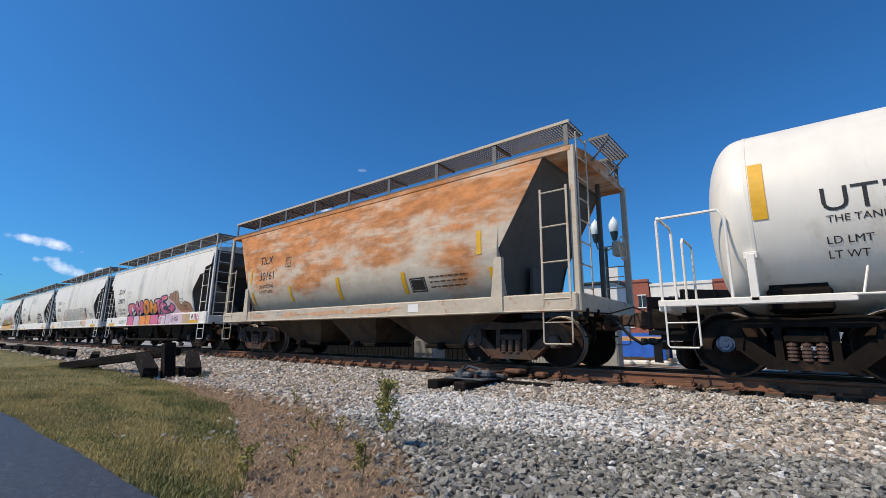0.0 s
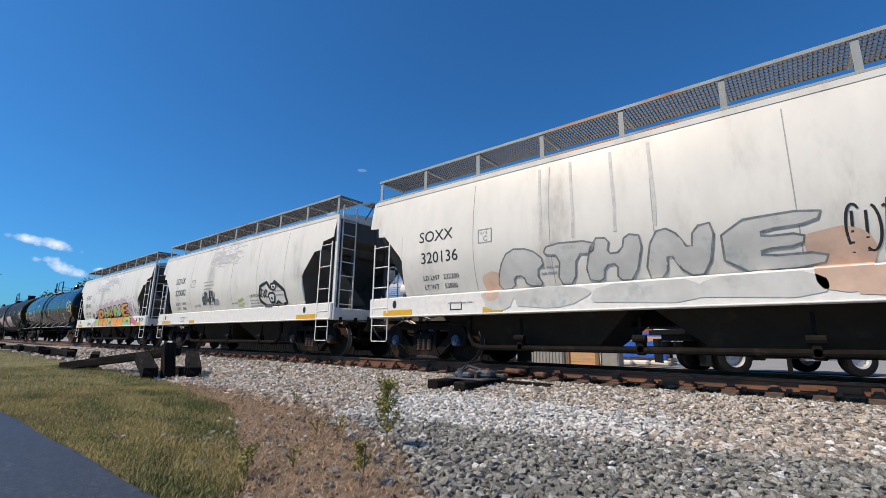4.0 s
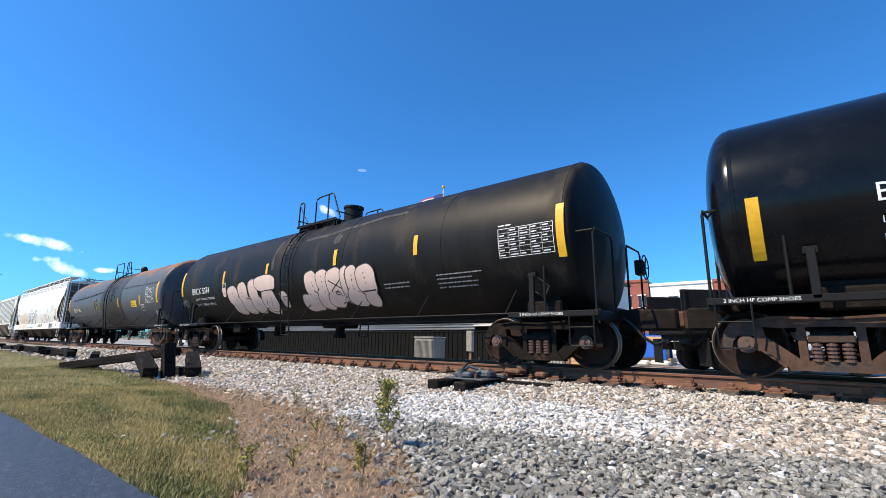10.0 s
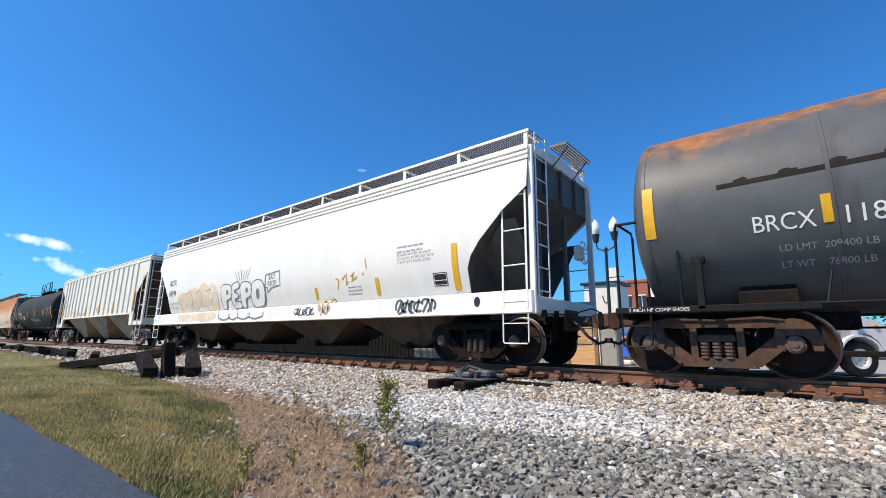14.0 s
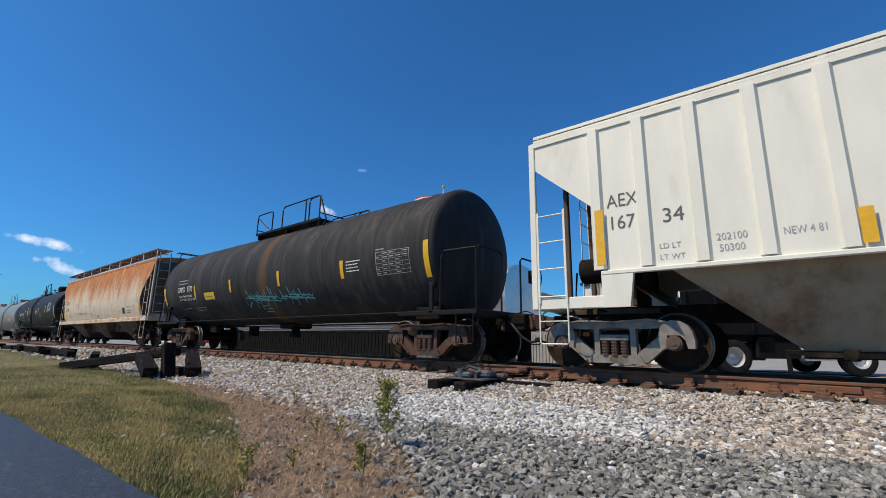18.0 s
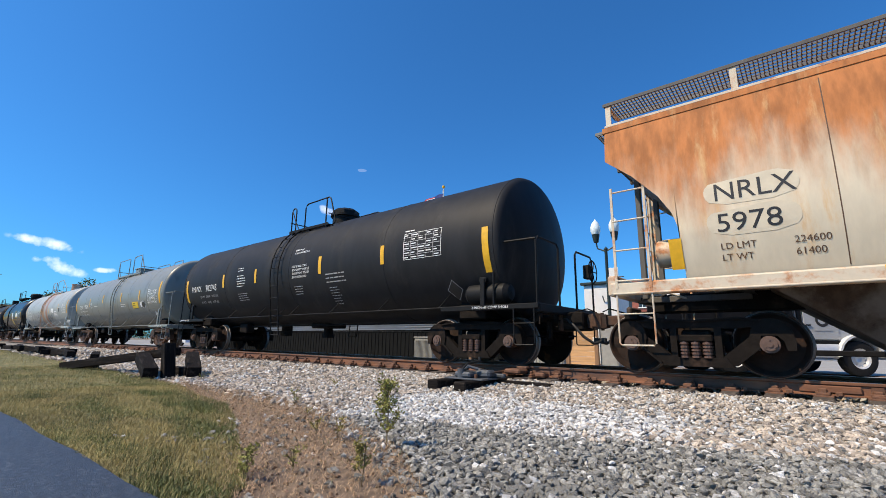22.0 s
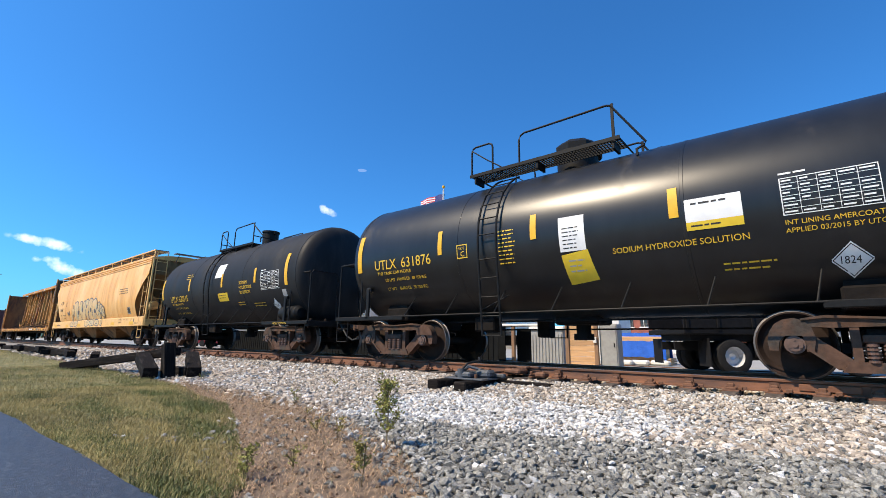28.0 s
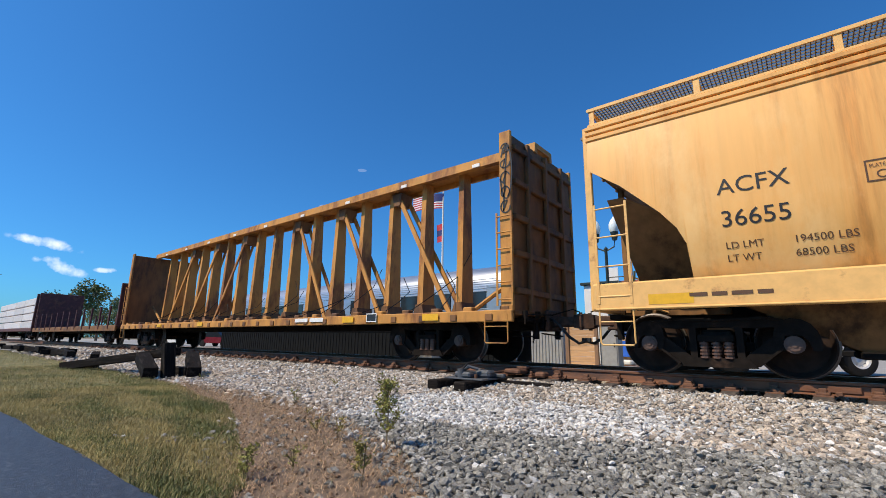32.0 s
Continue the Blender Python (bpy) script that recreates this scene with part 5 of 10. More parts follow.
# ---------- track ----------
track = thing("railway_track", "rusty railway track on dark timber ties", "railway track", kind="structure")
RAIL = [(-0.070, -0.180), (0.070, -0.180), (0.070, -0.170), (0.018, -0.155), (0.010, -0.130), (0.010, -0.050), (0.034, -0.036), (0.036, -0.010), (0.028, -0.002), (-0.028, -0.002), (-0.036, -0.010), (-0.034, -0.036), (-0.010, -0.050), (-0.010, -0.130), (-0.018, -0.155), (-0.070, -0.170)]
for s in (-1, 1):
    rail = part("rail", Build().along([(s * 0.755 + y, z) for y, z in RAIL], -400, 120), M_rail, track)
    part("rail_head", Build().box(-140, s * 0.755, -0.001, 520, 0.05, 0.003), M_railtop, rail)
    for xj in (0.12, -13.4):
        part("joint_bar", Build().box(xj, s * (0.755 + 0.03), -0.10, 0.62, 0.03, 0.09, 0.012).box(xj, s * (0.755 - 0.03), -0.10, 0.62, 0.03, 0.09, 0.012), M_rail, rail)
TIE_X = [-3.085 + 0.525 * k for k in range(-114, 10)]
tie_me = Build().box(0, 0, -0.275, 0.22, 2.62, 0.17, 0.018).mesh("tie", M_tie)
plate_me = Build().box(0, -0.02, -0.184, 0.21, 0.44, 0.022, 0.004)
for dx, dy in ((-0.06, -0.10), (0.06, -0.10), (-0.06, 0.10), (0.06, 0.10)):
    plate_me.box(dx, dy, -0.160, 0.035, 0.05, 0.06, 0.006)
plate_me.box(0.0, -0.085, -0.135, 0.09, 0.07, 0.09, 0.012).box(0.0, -0.15, -0.160, 0.14, 0.05, 0.035, 0.008)
brace_me = Build().slab([(-0.07, -0.172), (0.07, -0.172), (0.055, -0.05), (-0.055, -0.05)], -0.075, -0.015).box(0, -0.10, -0.150, 0.12, 0.10, 0.05, 0.01).mesh("rail_brace", M_plate)
plate_me = plate_me.mesh("tie_plate", M_plate)
anchor_me = Build().box(0, -0.07, -0.165, 0.035, 0.13, 0.05, 0.008).box(0.02, -0.12, -0.15, 0.07, 0.03, 0.05, 0.006).mesh("rail_anchor", M_plate)
for i, x in enumerate(TIE_X):
    t = part("tie", tie_me, None, track)
    t.location = (x + r.uniform(-0.03, 0.03), r.uniform(-0.06, 0.06), 0)
    t.rotation_euler.z = r.uniform(-0.02, 0.02)
    if x > -34:
        for s in (-1, 1):
            q = part("tie_plate", plate_me, None, t)
            q.location = (0, s * 0.755, 0)
            q.rotation_euler.z = 0 if s < 0 else math.pi
            if s < 0:
                a = part("rail_anchor", anchor_me, None, t)
                a.location = (0.14, -0.755, 0)
                if i % 2:
                    a = part("rail_brace", brace_me, None, t)
                    a.location = (0, -0.755, 0)


# ---------- beside the track: lawn, weeds, old timbers, derail ----------
def blades(name, spots, mat, label, parent=None, lean=0.6, wide=0.0024):
    """Grass blades or straws joined in one mesh; spots: x, y, z, length, tilt from upright."""
    rr = np.random.RandomState(len(spots))
    vs, fs = [], []
    for x, y, z, h, tilt in spots:
        a = rr.uniform(0, 6.28)
        t = tilt * rr.uniform(0.3 if tilt < 1.5 else 0.86, 1.0)
        dx, dy = math.cos(a), math.sin(a)
        sx, sy = -dy * wide * rr.uniform(0.7, 1.5), dx * wide
        k = len(vs)
        mx, mz = h * 0.55 * math.sin(t * 0.6), h * 0.55 * math.cos(t * 0.6)
        tx, tz = h * math.sin(t), h * math.cos(t)
        vs += [(x - sx, y - sy, z), (x + sx, y + sy, z), (x + dx * mx + sx * .8, y + dy * mx + sy * .8, z + mz), (x + dx * mx - sx * .8, y + dy * mx - sy * .8, z + mz), (x + dx * tx, y + dy * tx, z + tz)]
        fs += [(k, k + 1, k + 2, k + 3), (k + 3, k + 2, k + 4)]
    me = bpy.data.meshes.new(name)
    me.from_pydata(vs, [], fs)
    me.materials.append(mat)
    ob = new(name, me)
    ob.parent = parent
    return tagged(ob, label, "grass" if parent is None else "", kind="stuff")


r = np.random.RandomState(9)
GREEN, DRY = [], []


def sow(x0, x1, y0, y1, count, h):
    for _ in range(count):
        x, y = r.uniform(x0, x1), r.uniform(y0, y1)
        if not inside(LAWN_EDGE, x, y) and r.uniform() > 0.003:
            continue
        if y < path_edge(x) + 0.05 * noise.noise((x * 6, 0, 0)):
            continue
        n_ = noise.noise((x * 0.8, y * 2.2, 7.0)) + 0.5 * noise.noise((x * 3, y * 4, 2.0))
        edge = 0.0 if inside([(a, b - 0.6 - 0.3 * n_) for a, b in LAWN_EDGE], x, y) else 0.3
        (GREEN if n_ + edge + r.uniform(-0.5, 0.5) > 0.24 else DRY).append((x, y, -0.365, h * r.uniform(0.5, 1.3) * (1.25 if edge else 1.0), 0.85))


sow(-5.0, -2.0, -7.7, -5.7, 86000, 0.034)
sow(-9.0, -5.0, -7.8, -5.3, 62000, 0.040)
sow(-16.0, -9.0, -7.6, -5.1, 26000, 0.050)
sow(-40.0, -16.0, -7.7, -4.7, 9000, 0.10)
blades("grass_green", GREEN, M_grass, "short green lawn grass", wide=0.0019)
blades("grass_dry", DRY, M_grass_dry, "dry yellow lawn grass", wide=0.0016)
STRAW = []
for _ in range(34000):
    x, y = r.uniform(-9.0, -1.1), r.uniform(-7.55, -4.9)
    if inside(SOIL_EDGE, x, y) and not inside([(a, b - 0.15) for a, b in LAWN_EDGE], x, y):
        STRAW.append((x, y, -0.372 + r.uniform(0, 0.02), r.uniform(0.03, 0.11), 1.60))
blades("dry_straw", STRAW, M_straw, "dry straw and twigs on bare soil", wide=0.0013)
LITTER = [(x + r.uniform(-.2, .2), y + r.uniform(-.2, .2), -0.365, r.uniform(0.004, 0.013)) for x, y, *_ in STRAW[::6]]
M_litter = material("brown_litter", (0.26, 0.17, 0.11), 0.9, island=0.6)
stone_field("soil_crumbs", LITTER, M_litter, "crumbs of soil, bark and leaf litter", None)


def weed(x, y, height, spread_, leaves, mat, label, seed, name="weed", z=None):
    """A thin branching weed with many small leaves."""
    z = ground_z(x, y) if z is None else z
    w = thing(name, label, "weed", pose(x, y, z - 0.02))
    q = random.Random(seed)
    stem, leaf = Build(), Build()
    tips = []
    top = Vector((q.uniform(-.02, .02), q.uniform(-.02, .02), height))
    stem.tube([(0, 0, 0), top * 0.5 + Vector((.008, 0, 0)), top], max(0.003, height * 0.009), 5)
    for k in range(max(4, int(leaves / 22))):
        h = height * q.uniform(0.22, 0.92)
        a = q.uniform(0, 6.28)
        d = spread_ * q.uniform(0.4, 1.0) * (1.15 - h / height * 0.6)
        tip = Vector((math.cos(a) * d, math.sin(a) * d, min(height * 1.03, h + d * 1.2)))
        stem.tube([(0, 0, h), (tip + Vector((0, 0, h))) / 2, tip], 0.0022, 4)
        tips.append((Vector((0, 0, h)), tip))
    for k in range(leaves):
        a, b = q.choice(tips)
        c = a.lerp(b, q.uniform(0.15, 1.08)) + Vector((q.gauss(0, .010), q.gauss(0, .010), q.gauss(0, .010)))
        s = q.uniform(0.011, 0.024) * (0.7 + height)
        d = Vector((q.uniform(-1, 1), q.uniform(-1, 1), q.uniform(-.3, 1))).normalized()
        e = d.cross(Vector((q.uniform(-1, 1), q.uniform(-1, 1), q.uniform(-1, 1)))).normalized()
        leaf.add([c, c + d * s * .5 + e * s * .32, c + d * s * 1.15, c + d * s * .5 - e * s * .32], [(0, 1, 2, 3)])
    part("stem", stem, M_stem, w)
    tagged(part("leaves", leaf, mat, w, smooth=0), kind="stuff")
    return w


M_leaf_pale = material("yellowing_leaf", (0.30, 0.25, 0.06), 0.6, island=0.45)
weed(-2.59, -6.06, 0.54, 0.13, 900, M_leaf, "tall slender green sapling in the ballast", 1, "sapling")
weed(-5.07, -5.27, 0.22, 0.10, 160, M_leaf, "small green weed among stones", 2)
weed(-6.41, -3.64, 0.18, 0.10, 120, M_leaf, "small green weed among stones", 3)
weed(-3.09, -6.13, 0.20, 0.11, 120, M_leaf_pale, "small yellowing weed in dry soil", 4)
weed(-3.35, -6.15, 0.16, 0.09, 90, M_leaf_pale, "small yellowing weed in dry soil", 14)
weed(-2.65, -7.14, 0.20, 0.10, 330, M_leaf, "low green weed at the lawn's edge", 5)
weed(-2.60, -6.85, 0.15, 0.09, 100, M_leaf, "low green weed at the lawn's edge", 15)
weed(-2.05, -6.77, 0.25, 0.07, 320, M_leaf_pale, "yellow-green flowering weed in dry soil", 6)
weed(-4.3, -5.6, 0.10, 0.10, 60, M_leaf_pale, "small yellowing weed in dry soil", 7)
weed(-9.3, -4.6, 0.14, 0.15, 90, M_leaf, "low green weed beside old timbers", 8)


def timber(name, a, b, w, h, label, spin_=0.0):
    """A squared timber from a to b."""
    a, b = Vector(a), Vector(b)
    d = b - a
    rot = d.to_track_quat("X", "Z").to_matrix() @ Matrix.Rotation(spin_, 3, "X")
    me = Build().box(0, 0, 0, d.length, w, h, 0.012)
    me.box(d.length * 0.3, w * 0.5, 0.0, 0.05, 0.006, h * 0.5)
    ob = solo(name, me, M_timber, label, "timber", "old timbers by the track")
    ob.matrix_basis = Matrix.Translation((a + b) / 2) @ rot.to_4x4()
    return ob


timber("timber", (-10.15, -4.91, -0.42), (-10.36, -4.91, 0.31), 0.22, 0.18, "dark upright timber stub in the stones")
timber("timber", (-14.70, -5.72, -0.31), (-10.85, -4.55, 0.14), 0.20, 0.18, "long dark timber lying across the bank")
timber("timber", (-11.55, -4.98, 0.0), (-10.15, -5.24, -0.26), 0.26, 0.22, "dark timber leaning down into the stones")
timber("timber", (-11.30, -4.05, 0.02), (-9.82, -4.56, -0.26), 0.26, 0.22, "dark timber leaning down into the stones")
timber("timber", (-10.95, -4.6, -0.28), (-10.0, -4.55, -0.26), 0.24, 0.20, "short dark timber lying in the stones")
timber("timber", (-14.5, -5.50, -0.28), (-14.2, -5.15, -0.26), 0.22, 0.18, "short dark timber block in the grass")
for k, (x, y) in enumerate(((-19.0, -4.1), (-20.2, -4.5), (-21.0, -4.3), (-22.5, -4.0), (-23.4, -4.7), (-24.5, -4.6), (-25.6, -4.2), (-27.0, -4.3), (-28.2, -4.7), (-30.0, -4.5), (-33.0, -4.4), (-35.0, -4.6))):
    timber("timber", (x, y, -0.25 + 0.07 * (k % 3)), (x - 2.4, y + 0.6 - 0.35 * (k % 4), -0.22 + 0.11 * (k % 2)), 0.24, 0.20, "dark discarded timber lying beside the bank")

M_derail = material("dark_blue_grey_casting", (0.075, 0.085, 0.10), 0.6, vary=0.3, scale=12, second=(0.03, 0.03, 0.03), amount=0.42, second_scale=6)
derail = thing("derail_machine", "dark cast derail device on two long ties", "track device", pose(-4.75, 0, 0))
part("long_tie", Build().box(-0.20, -1.62, -0.285, 0.24, 2.3, 0.19, 0.02), M_timber, derail)
part("long_tie", Build().box(0.34, -1.60, -0.285, 0.24, 2.3, 0.19, 0.02), M_timber, derail)
part("filler_plank", Build().box(0.95, -1.75, -0.27, 1.0, 0.22, 0.12, 0.02), M_timber, derail)
part("base_plate", Build().box(0.12, -2.05, -0.178, 0.80, 0.62, 0.025, 0.006), M_derail, derail)
b = Build().box(0.06, -2.10, -0.115, 0.34, 0.42, 0.10, 0.04).box(0.34, -2.00, -0.10, 0.30, 0.24, 0.13, 0.04).cyl((0.02, -2.25, -0.17), (0.02, -2.25, -0.02), 0.075, 14)
b.tube([(0.05, -2.2, -0.05), (0.16, -2.26, 0.03), (0.30, -2.15, -0.02)], 0.026, 7)
b.box(0.52, -1.85, -0.13, 0.26, 0.10, 0.07, 0.02).box(0.10, -1.82, -0.06, 0.12, 0.12, 0.06, 0.02)
part("crank_casting", b, M_derail, derail)
part("lever", Build().tube([(0.02, -2.25, -0.04), (-0.02, -2.02, 0.06), (0.02, -1.70, 0.10)], 0.02, 7).cyl((0.02, -1.70, 0.06), (0.02, -1.70, 0.17), 0.03, 8), M_hose, derail)
part("derail_block", Build().box(0.40, -1.05, -0.09, 0.34, 0.34, 0.09, 0.03).box(0.45, -0.86, -0.03, 0.22, 0.16, 0.05, 0.015), M_plate, derail)
part("throw_rod", Build().tube([(0.12, -2.0, -0.12), (0.15, -1.30, -0.11), (0.20, -0.80, -0.10)], 0.022, 7), M_plate, derail)
part("rail_brace", Build().box(-0.52, -1.02, -0.13, 0.26, 0.26, 0.10, 0.03).box(-0.30, -1.20, -0.15, 0.16, 0.22, 0.06, 0.015), M_plate, derail)
part("rail_brace", Build().box(0.90, -1.00, -0.13, 0.20, 0.22, 0.10, 0.03), M_plate, derail)
part("bolt", Build().cyl((0.30, -2.22, -0.17), (0.30, -2.22, -0.10), 0.03, 8), M_plate, derail)

# ---------- behind the track ----------
M_steel_coach = material("stainless_steel_panel", (0.52, 0.54, 0.56), 0.34, metal=0.8, vary=0.08, scale=3, second=(0.40, 0.41, 0.42), amount=0.4, second_scale=1.0, stretch=(0.2, 1, 1))
M_win_dark = material("dark_window_glass", (0.02, 0.025, 0.03), 0.08, vary=0.1, scale=2)
M_fence_black = material("black_corrugated_sheet", (0.008, 0.009, 0.010), 0.7, vary=0.2, scale=4, spec=0.1)
M_galv = material("grey_ribbed_sheet", (0.33, 0.33, 0.32), 0.5, metal=0.2, vary=0.1, scale=6)
M_plank = material("new_pine_plank", (0.50, 0.30, 0.15), 0.7, vary=0.15, scale=4, stretch=(0.4, 4, 6), bump=0.1, per_object=0.18)
M_post = material("brown_timber_post", (0.22, 0.13, 0.075), 0.8, vary=0.2, scale=5, stretch=(4, 4, 0.5))
M_tarp = material("blue_tarpaulin", (0.012, 0.10, 0.50), 0.4, vary=0.12, scale=3, bump=0.5, bump_scale=7)
M_truck_white = material("white_truck_paint", (0.70, 0.71, 0.72), 0.25, vary=0.03, scale=4)
M_tyre = material("black_tyre", (0.018, 0.018, 0.019), 0.85, spec=0.15, vary=0.2, scale=8)
M_alu = material("polished_wheel_aluminium", (0.62, 0.63, 0.65), 0.35, metal=0.35, vary=0.05, scale=8)
M_chassis = material("black_chassis", (0.011, 0.011, 0.012), 0.6, spec=0.12, vary=0.2, scale=8)
M_green_glass = material("tinted_truck_glass", (0.05, 0.13, 0.10), 0.06, vary=0.05)
M_brick = material("red_brick", (0.30, 0.095, 0.065), 0.85, vary=0.15, scale=3, bump=0.1, per_object=0.0, second=(0.22, 0.075, 0.055), amount=0.42, second_scale=0.6)
M_render_white = material("white_render", (0.70, 0.69, 0.65), 0.8, vary=0.05, scale=2)
M_lampglass = material("frosted_lamp_globe", (0.72, 0.80, 0.80), 0.3, vary=0.03)
M_lamp_iron = material("dark_green_lamp_iron", (0.012, 0.025, 0.022), 0.5)
M_bark = material("tree_bark", (0.12, 0.09, 0.06), 0.9, vary=0.3, scale=6)
M_red = material("flag_red", (0.50, 0.03, 0.05), 0.7)
M_blue = material("flag_blue", (0.02, 0.035, 0.16), 0.7)
M_flag_white = material("flag_white", (0.75, 0.75, 0.75), 0.7)
M_carred = material("dark_red_car_paint", (0.16, 0.015, 0.025), 0.25)


def at(x, y, turn=0.0):
    return pose(x, y, -0.385, 0, 0, turn)


def coach():
    c = thing("passenger_coach", "fluted stainless steel passenger coach on display", "railcar", pose(-21.9, 8.75, 0))
    L = 12.3
    prof = [(-1.5, 0.75), (-1.5, 2.75), (-1.42, 3.2), (-1.15, 3.55), (-0.6, 3.78), (0, 3.84), (0.6, 3.78), (1.15, 3.55), (1.42, 3.2), (1.5, 2.75), (1.5, 0.75)]
    part("body_shell", Build().along(prof, -L, L), M_steel_coach, c)
    for k in range(7):
        part("fluting", Build().box(0, -1.515, 0.86 + k * 0.12, 2 * L - 0.3, 0.03, 0.05, 0.01), M_steel_coach, c)
    for k in range(5):
        part("roof_fluting", Build().box(0, -1.50 + 0.02 * k, 2.72 + k * 0.10, 2 * L - 0.3, 0.05, 0.035, 0.01), M_steel_coach, c)
    for k in range(12):
        x = -L + 1.6 + k * 1.95
        w = part("window", Build().box(x, -1.505, 2.22, 1.25, 0.04, 0.72, 0.015), M_win_dark, c)
        part("window_frame", Build().box(x, -1.50, 2.60, 1.40, 0.06, 0.05, 0.01), M_steel_coach, w)
        part("window_frame", Build().box(x, -1.50, 1.83, 1.40, 0.06, 0.05, 0.01), M_steel_coach, w)
    for s in (-1, 1):
        part("vestibule_door", Build().box(s * (L - 0.55), -1.505, 1.85, 0.75, 0.04, 2.0, 0.02), M_steel_coach, c)
        for dx in (-1.2, 1.2):
            part("wheel", Build().cyl((s * 9 + dx, -0.85, 0.08), (s * 9 + dx, -0.7, 0.08), 0.46, 20), M_under, c)
        part("bogie_frame", Build().box(s * 9, -0.95, 0.15, 3.4, 0.14, 0.35, 0.04), M_under, c)
        part("bogie_bolster", Build().box(s * 9, 0, 0.35, 0.5, 2.0, 0.8, 0.03), M_under, c)
    part("underframe", Build().box(0, 0, 0.55, 2 * L - 2, 2.4, 0.5, 0.05), M_under, c)
    b = Build()
    for s in (-0.75, 0.75):
        b.box(0, s, -0.385 + 0.0, 60, 0.07, 0.06)
    part("display_rail", b, M_rail, c)


coach()
fence = thing("sheet_fence", "low black corrugated sheet fence behind the track", "fence", at(-20.8, 6.2))
for k in range(46):
    part("panel", Build().box(-11.5 + 0.5 * k + 0.25, 0, 0.61, 0.49, 0.02, 1.22, 0.005).box(-11.5 + 0.5 * k + 0.25, -0.02, 0.61, 0.06, 0.03, 1.22, 0.01).box(-11.5 + 0.5 * k + 0.02, -0.02, 0.61, 0.06, 0.03, 1.22, 0.01), M_fence_black, fence)
part("top_rail", Build().box(0, 0, 1.24, 23.1, 0.08, 0.05, 0.01), M_fence_black, fence)

ac = thing("air_conditioner", "grey louvred outdoor air conditioning unit", "air conditioner", at(-11.75, 5.0))
part("cabinet", Build().box(0, 0, 0.48, 1.0, 0.75, 0.92, 0.03), M_galv, ac)
for k in range(16):
    part("louvre", Build().box(-0.46 + 0.061 * k, -0.385, 0.46, 0.026, 0.03, 0.80, 0.006), M_galv, ac)
part("lid", Build().box(0, 0, 0.97, 1.06, 0.80, 0.06, 0.02), M_galv, ac)
part("foot", Build().box(0, 0, 0.01, 0.9, 0.6, 0.03), M_black_metal, ac)

pole = thing("utility_post", "short weathered post with a grey cable box", "post", at(-9.75, 5.0))
part("post", Build().box(0, 0, 0.45, 0.10, 0.10, 0.92, 0.015), M_post, pole)
part("cable_box", Build().box(0, -0.03, 0.85, 0.26, 0.16, 0.75, 0.02), M_galv, pole)
part("conduit", Build().tube([(0.08, 0, 0.5), (0.1, 0.05, 0.2), (0.4, 0.3, 0.05)], 0.02, 6), M_black_metal, pole)

shed = thing("storage_shed", "dark shed wall with open doorway and brown post", "shed", at(-9.6, 7.0))
part("wall_panel", Build().box(-0.65, 0.05, 0.72, 1.5, 0.06, 1.44, 0.01), M_fence_black, shed)
part("post", Build().box(0.5, 0, 0.74, 0.14, 0.12, 1.48, 0.015), M_post, shed)
part("roof_edge", Build().box(0.2, 0.3, 1.50, 3.2, 0.8, 0.08, 0.02), M_render_white, shed)
part("back_wall", Build().box(0.95, 0.9, 0.7, 1.6, 0.06, 1.40, 0.01), M_fence_black, shed)

skip_ = thing("ribbed_bin", "grey ribbed steel storage bin", "container", at(-7.6, 6.9))
part("body", Build().box(0, 0.3, 0.66, 1.30, 0.7, 1.30, 0.02), M_galv, skip_)
for k in range(10):
    part("rib", Build().box(-0.58 + 0.129 * k, -0.06, 0.60, 0.05, 0.04, 1.10, 0.012), M_galv, skip_)
part("lid", Build().box(0, 0.3, 1.36, 1.42, 0.82, 0.14, 0.03), M_render_white, skip_)
for k, x in enumerate((-0.2, 0.15)):
    part("red_cap", Build().cyl((x, 0.1, 1.43), (x, 0.1, 1.53), 0.06, 10), M_red, skip_)

wf = thing("plank_screen", "new pine plank screen between brown posts", "fence", at(-6.27, 6.9))
for k in range(8):
    part("plank", Build().box(0.0, 0, 0.10 + 0.185 * k, 0.92, 0.03, 0.178, 0.006), M_plank, wf)
for x in (-0.53, 0.53):
    part("post", Build().box(x, -0.02, 0.76, 0.14, 0.10, 1.52, 0.012), M_post, wf)
part("meter_box", Build().box(0.50, -0.10, 0.95, 0.12, 0.07, 0.2, 0.01), M_render_white, wf)
gd = thing("grey_cabinet", "tall grey steel electrical cabinet", "cabinet", at(-5.35, 7.0))
part("body", Build().box(0, 0.2, 0.75, 0.62, 0.5, 1.50, 0.02), M_galv, gd)
part("door", Build().box(0.02, -0.06, 0.76, 0.50, 0.03, 1.36, 0.01), M_galv, gd)
part("handle", Build().box(0.2, -0.085, 0.78, 0.03, 0.03, 0.14, 0.006), M_black_metal, gd)

tarp = thing("tarp_heap", "blue tarpaulin over a stack of boards", "tarpaulin", at(-5.75, 12.0))
b = Build()
nx_, ny_ = 16, 8
vs = [(-1.15 + 2.3 * i / nx_, -0.6 + 1.2 * j / ny_, (1.30 if 0 < j < ny_ else 0.30) + 0.05 * noise.noise((i * .6, j * .6, 1.0)) + (0 if 0 < i < nx_ else -0.15)) for i in range(nx_ + 1) for j in range(ny_ + 1)]
b.add(vs, [(i * (ny_ + 1) + j, (i + 1) * (ny_ + 1) + j, (i + 1) * (ny_ + 1) + j + 1, i * (ny_ + 1) + j + 1) for i in range(nx_) for j in range(ny_)])
part("sheet", b, M_tarp, tarp)
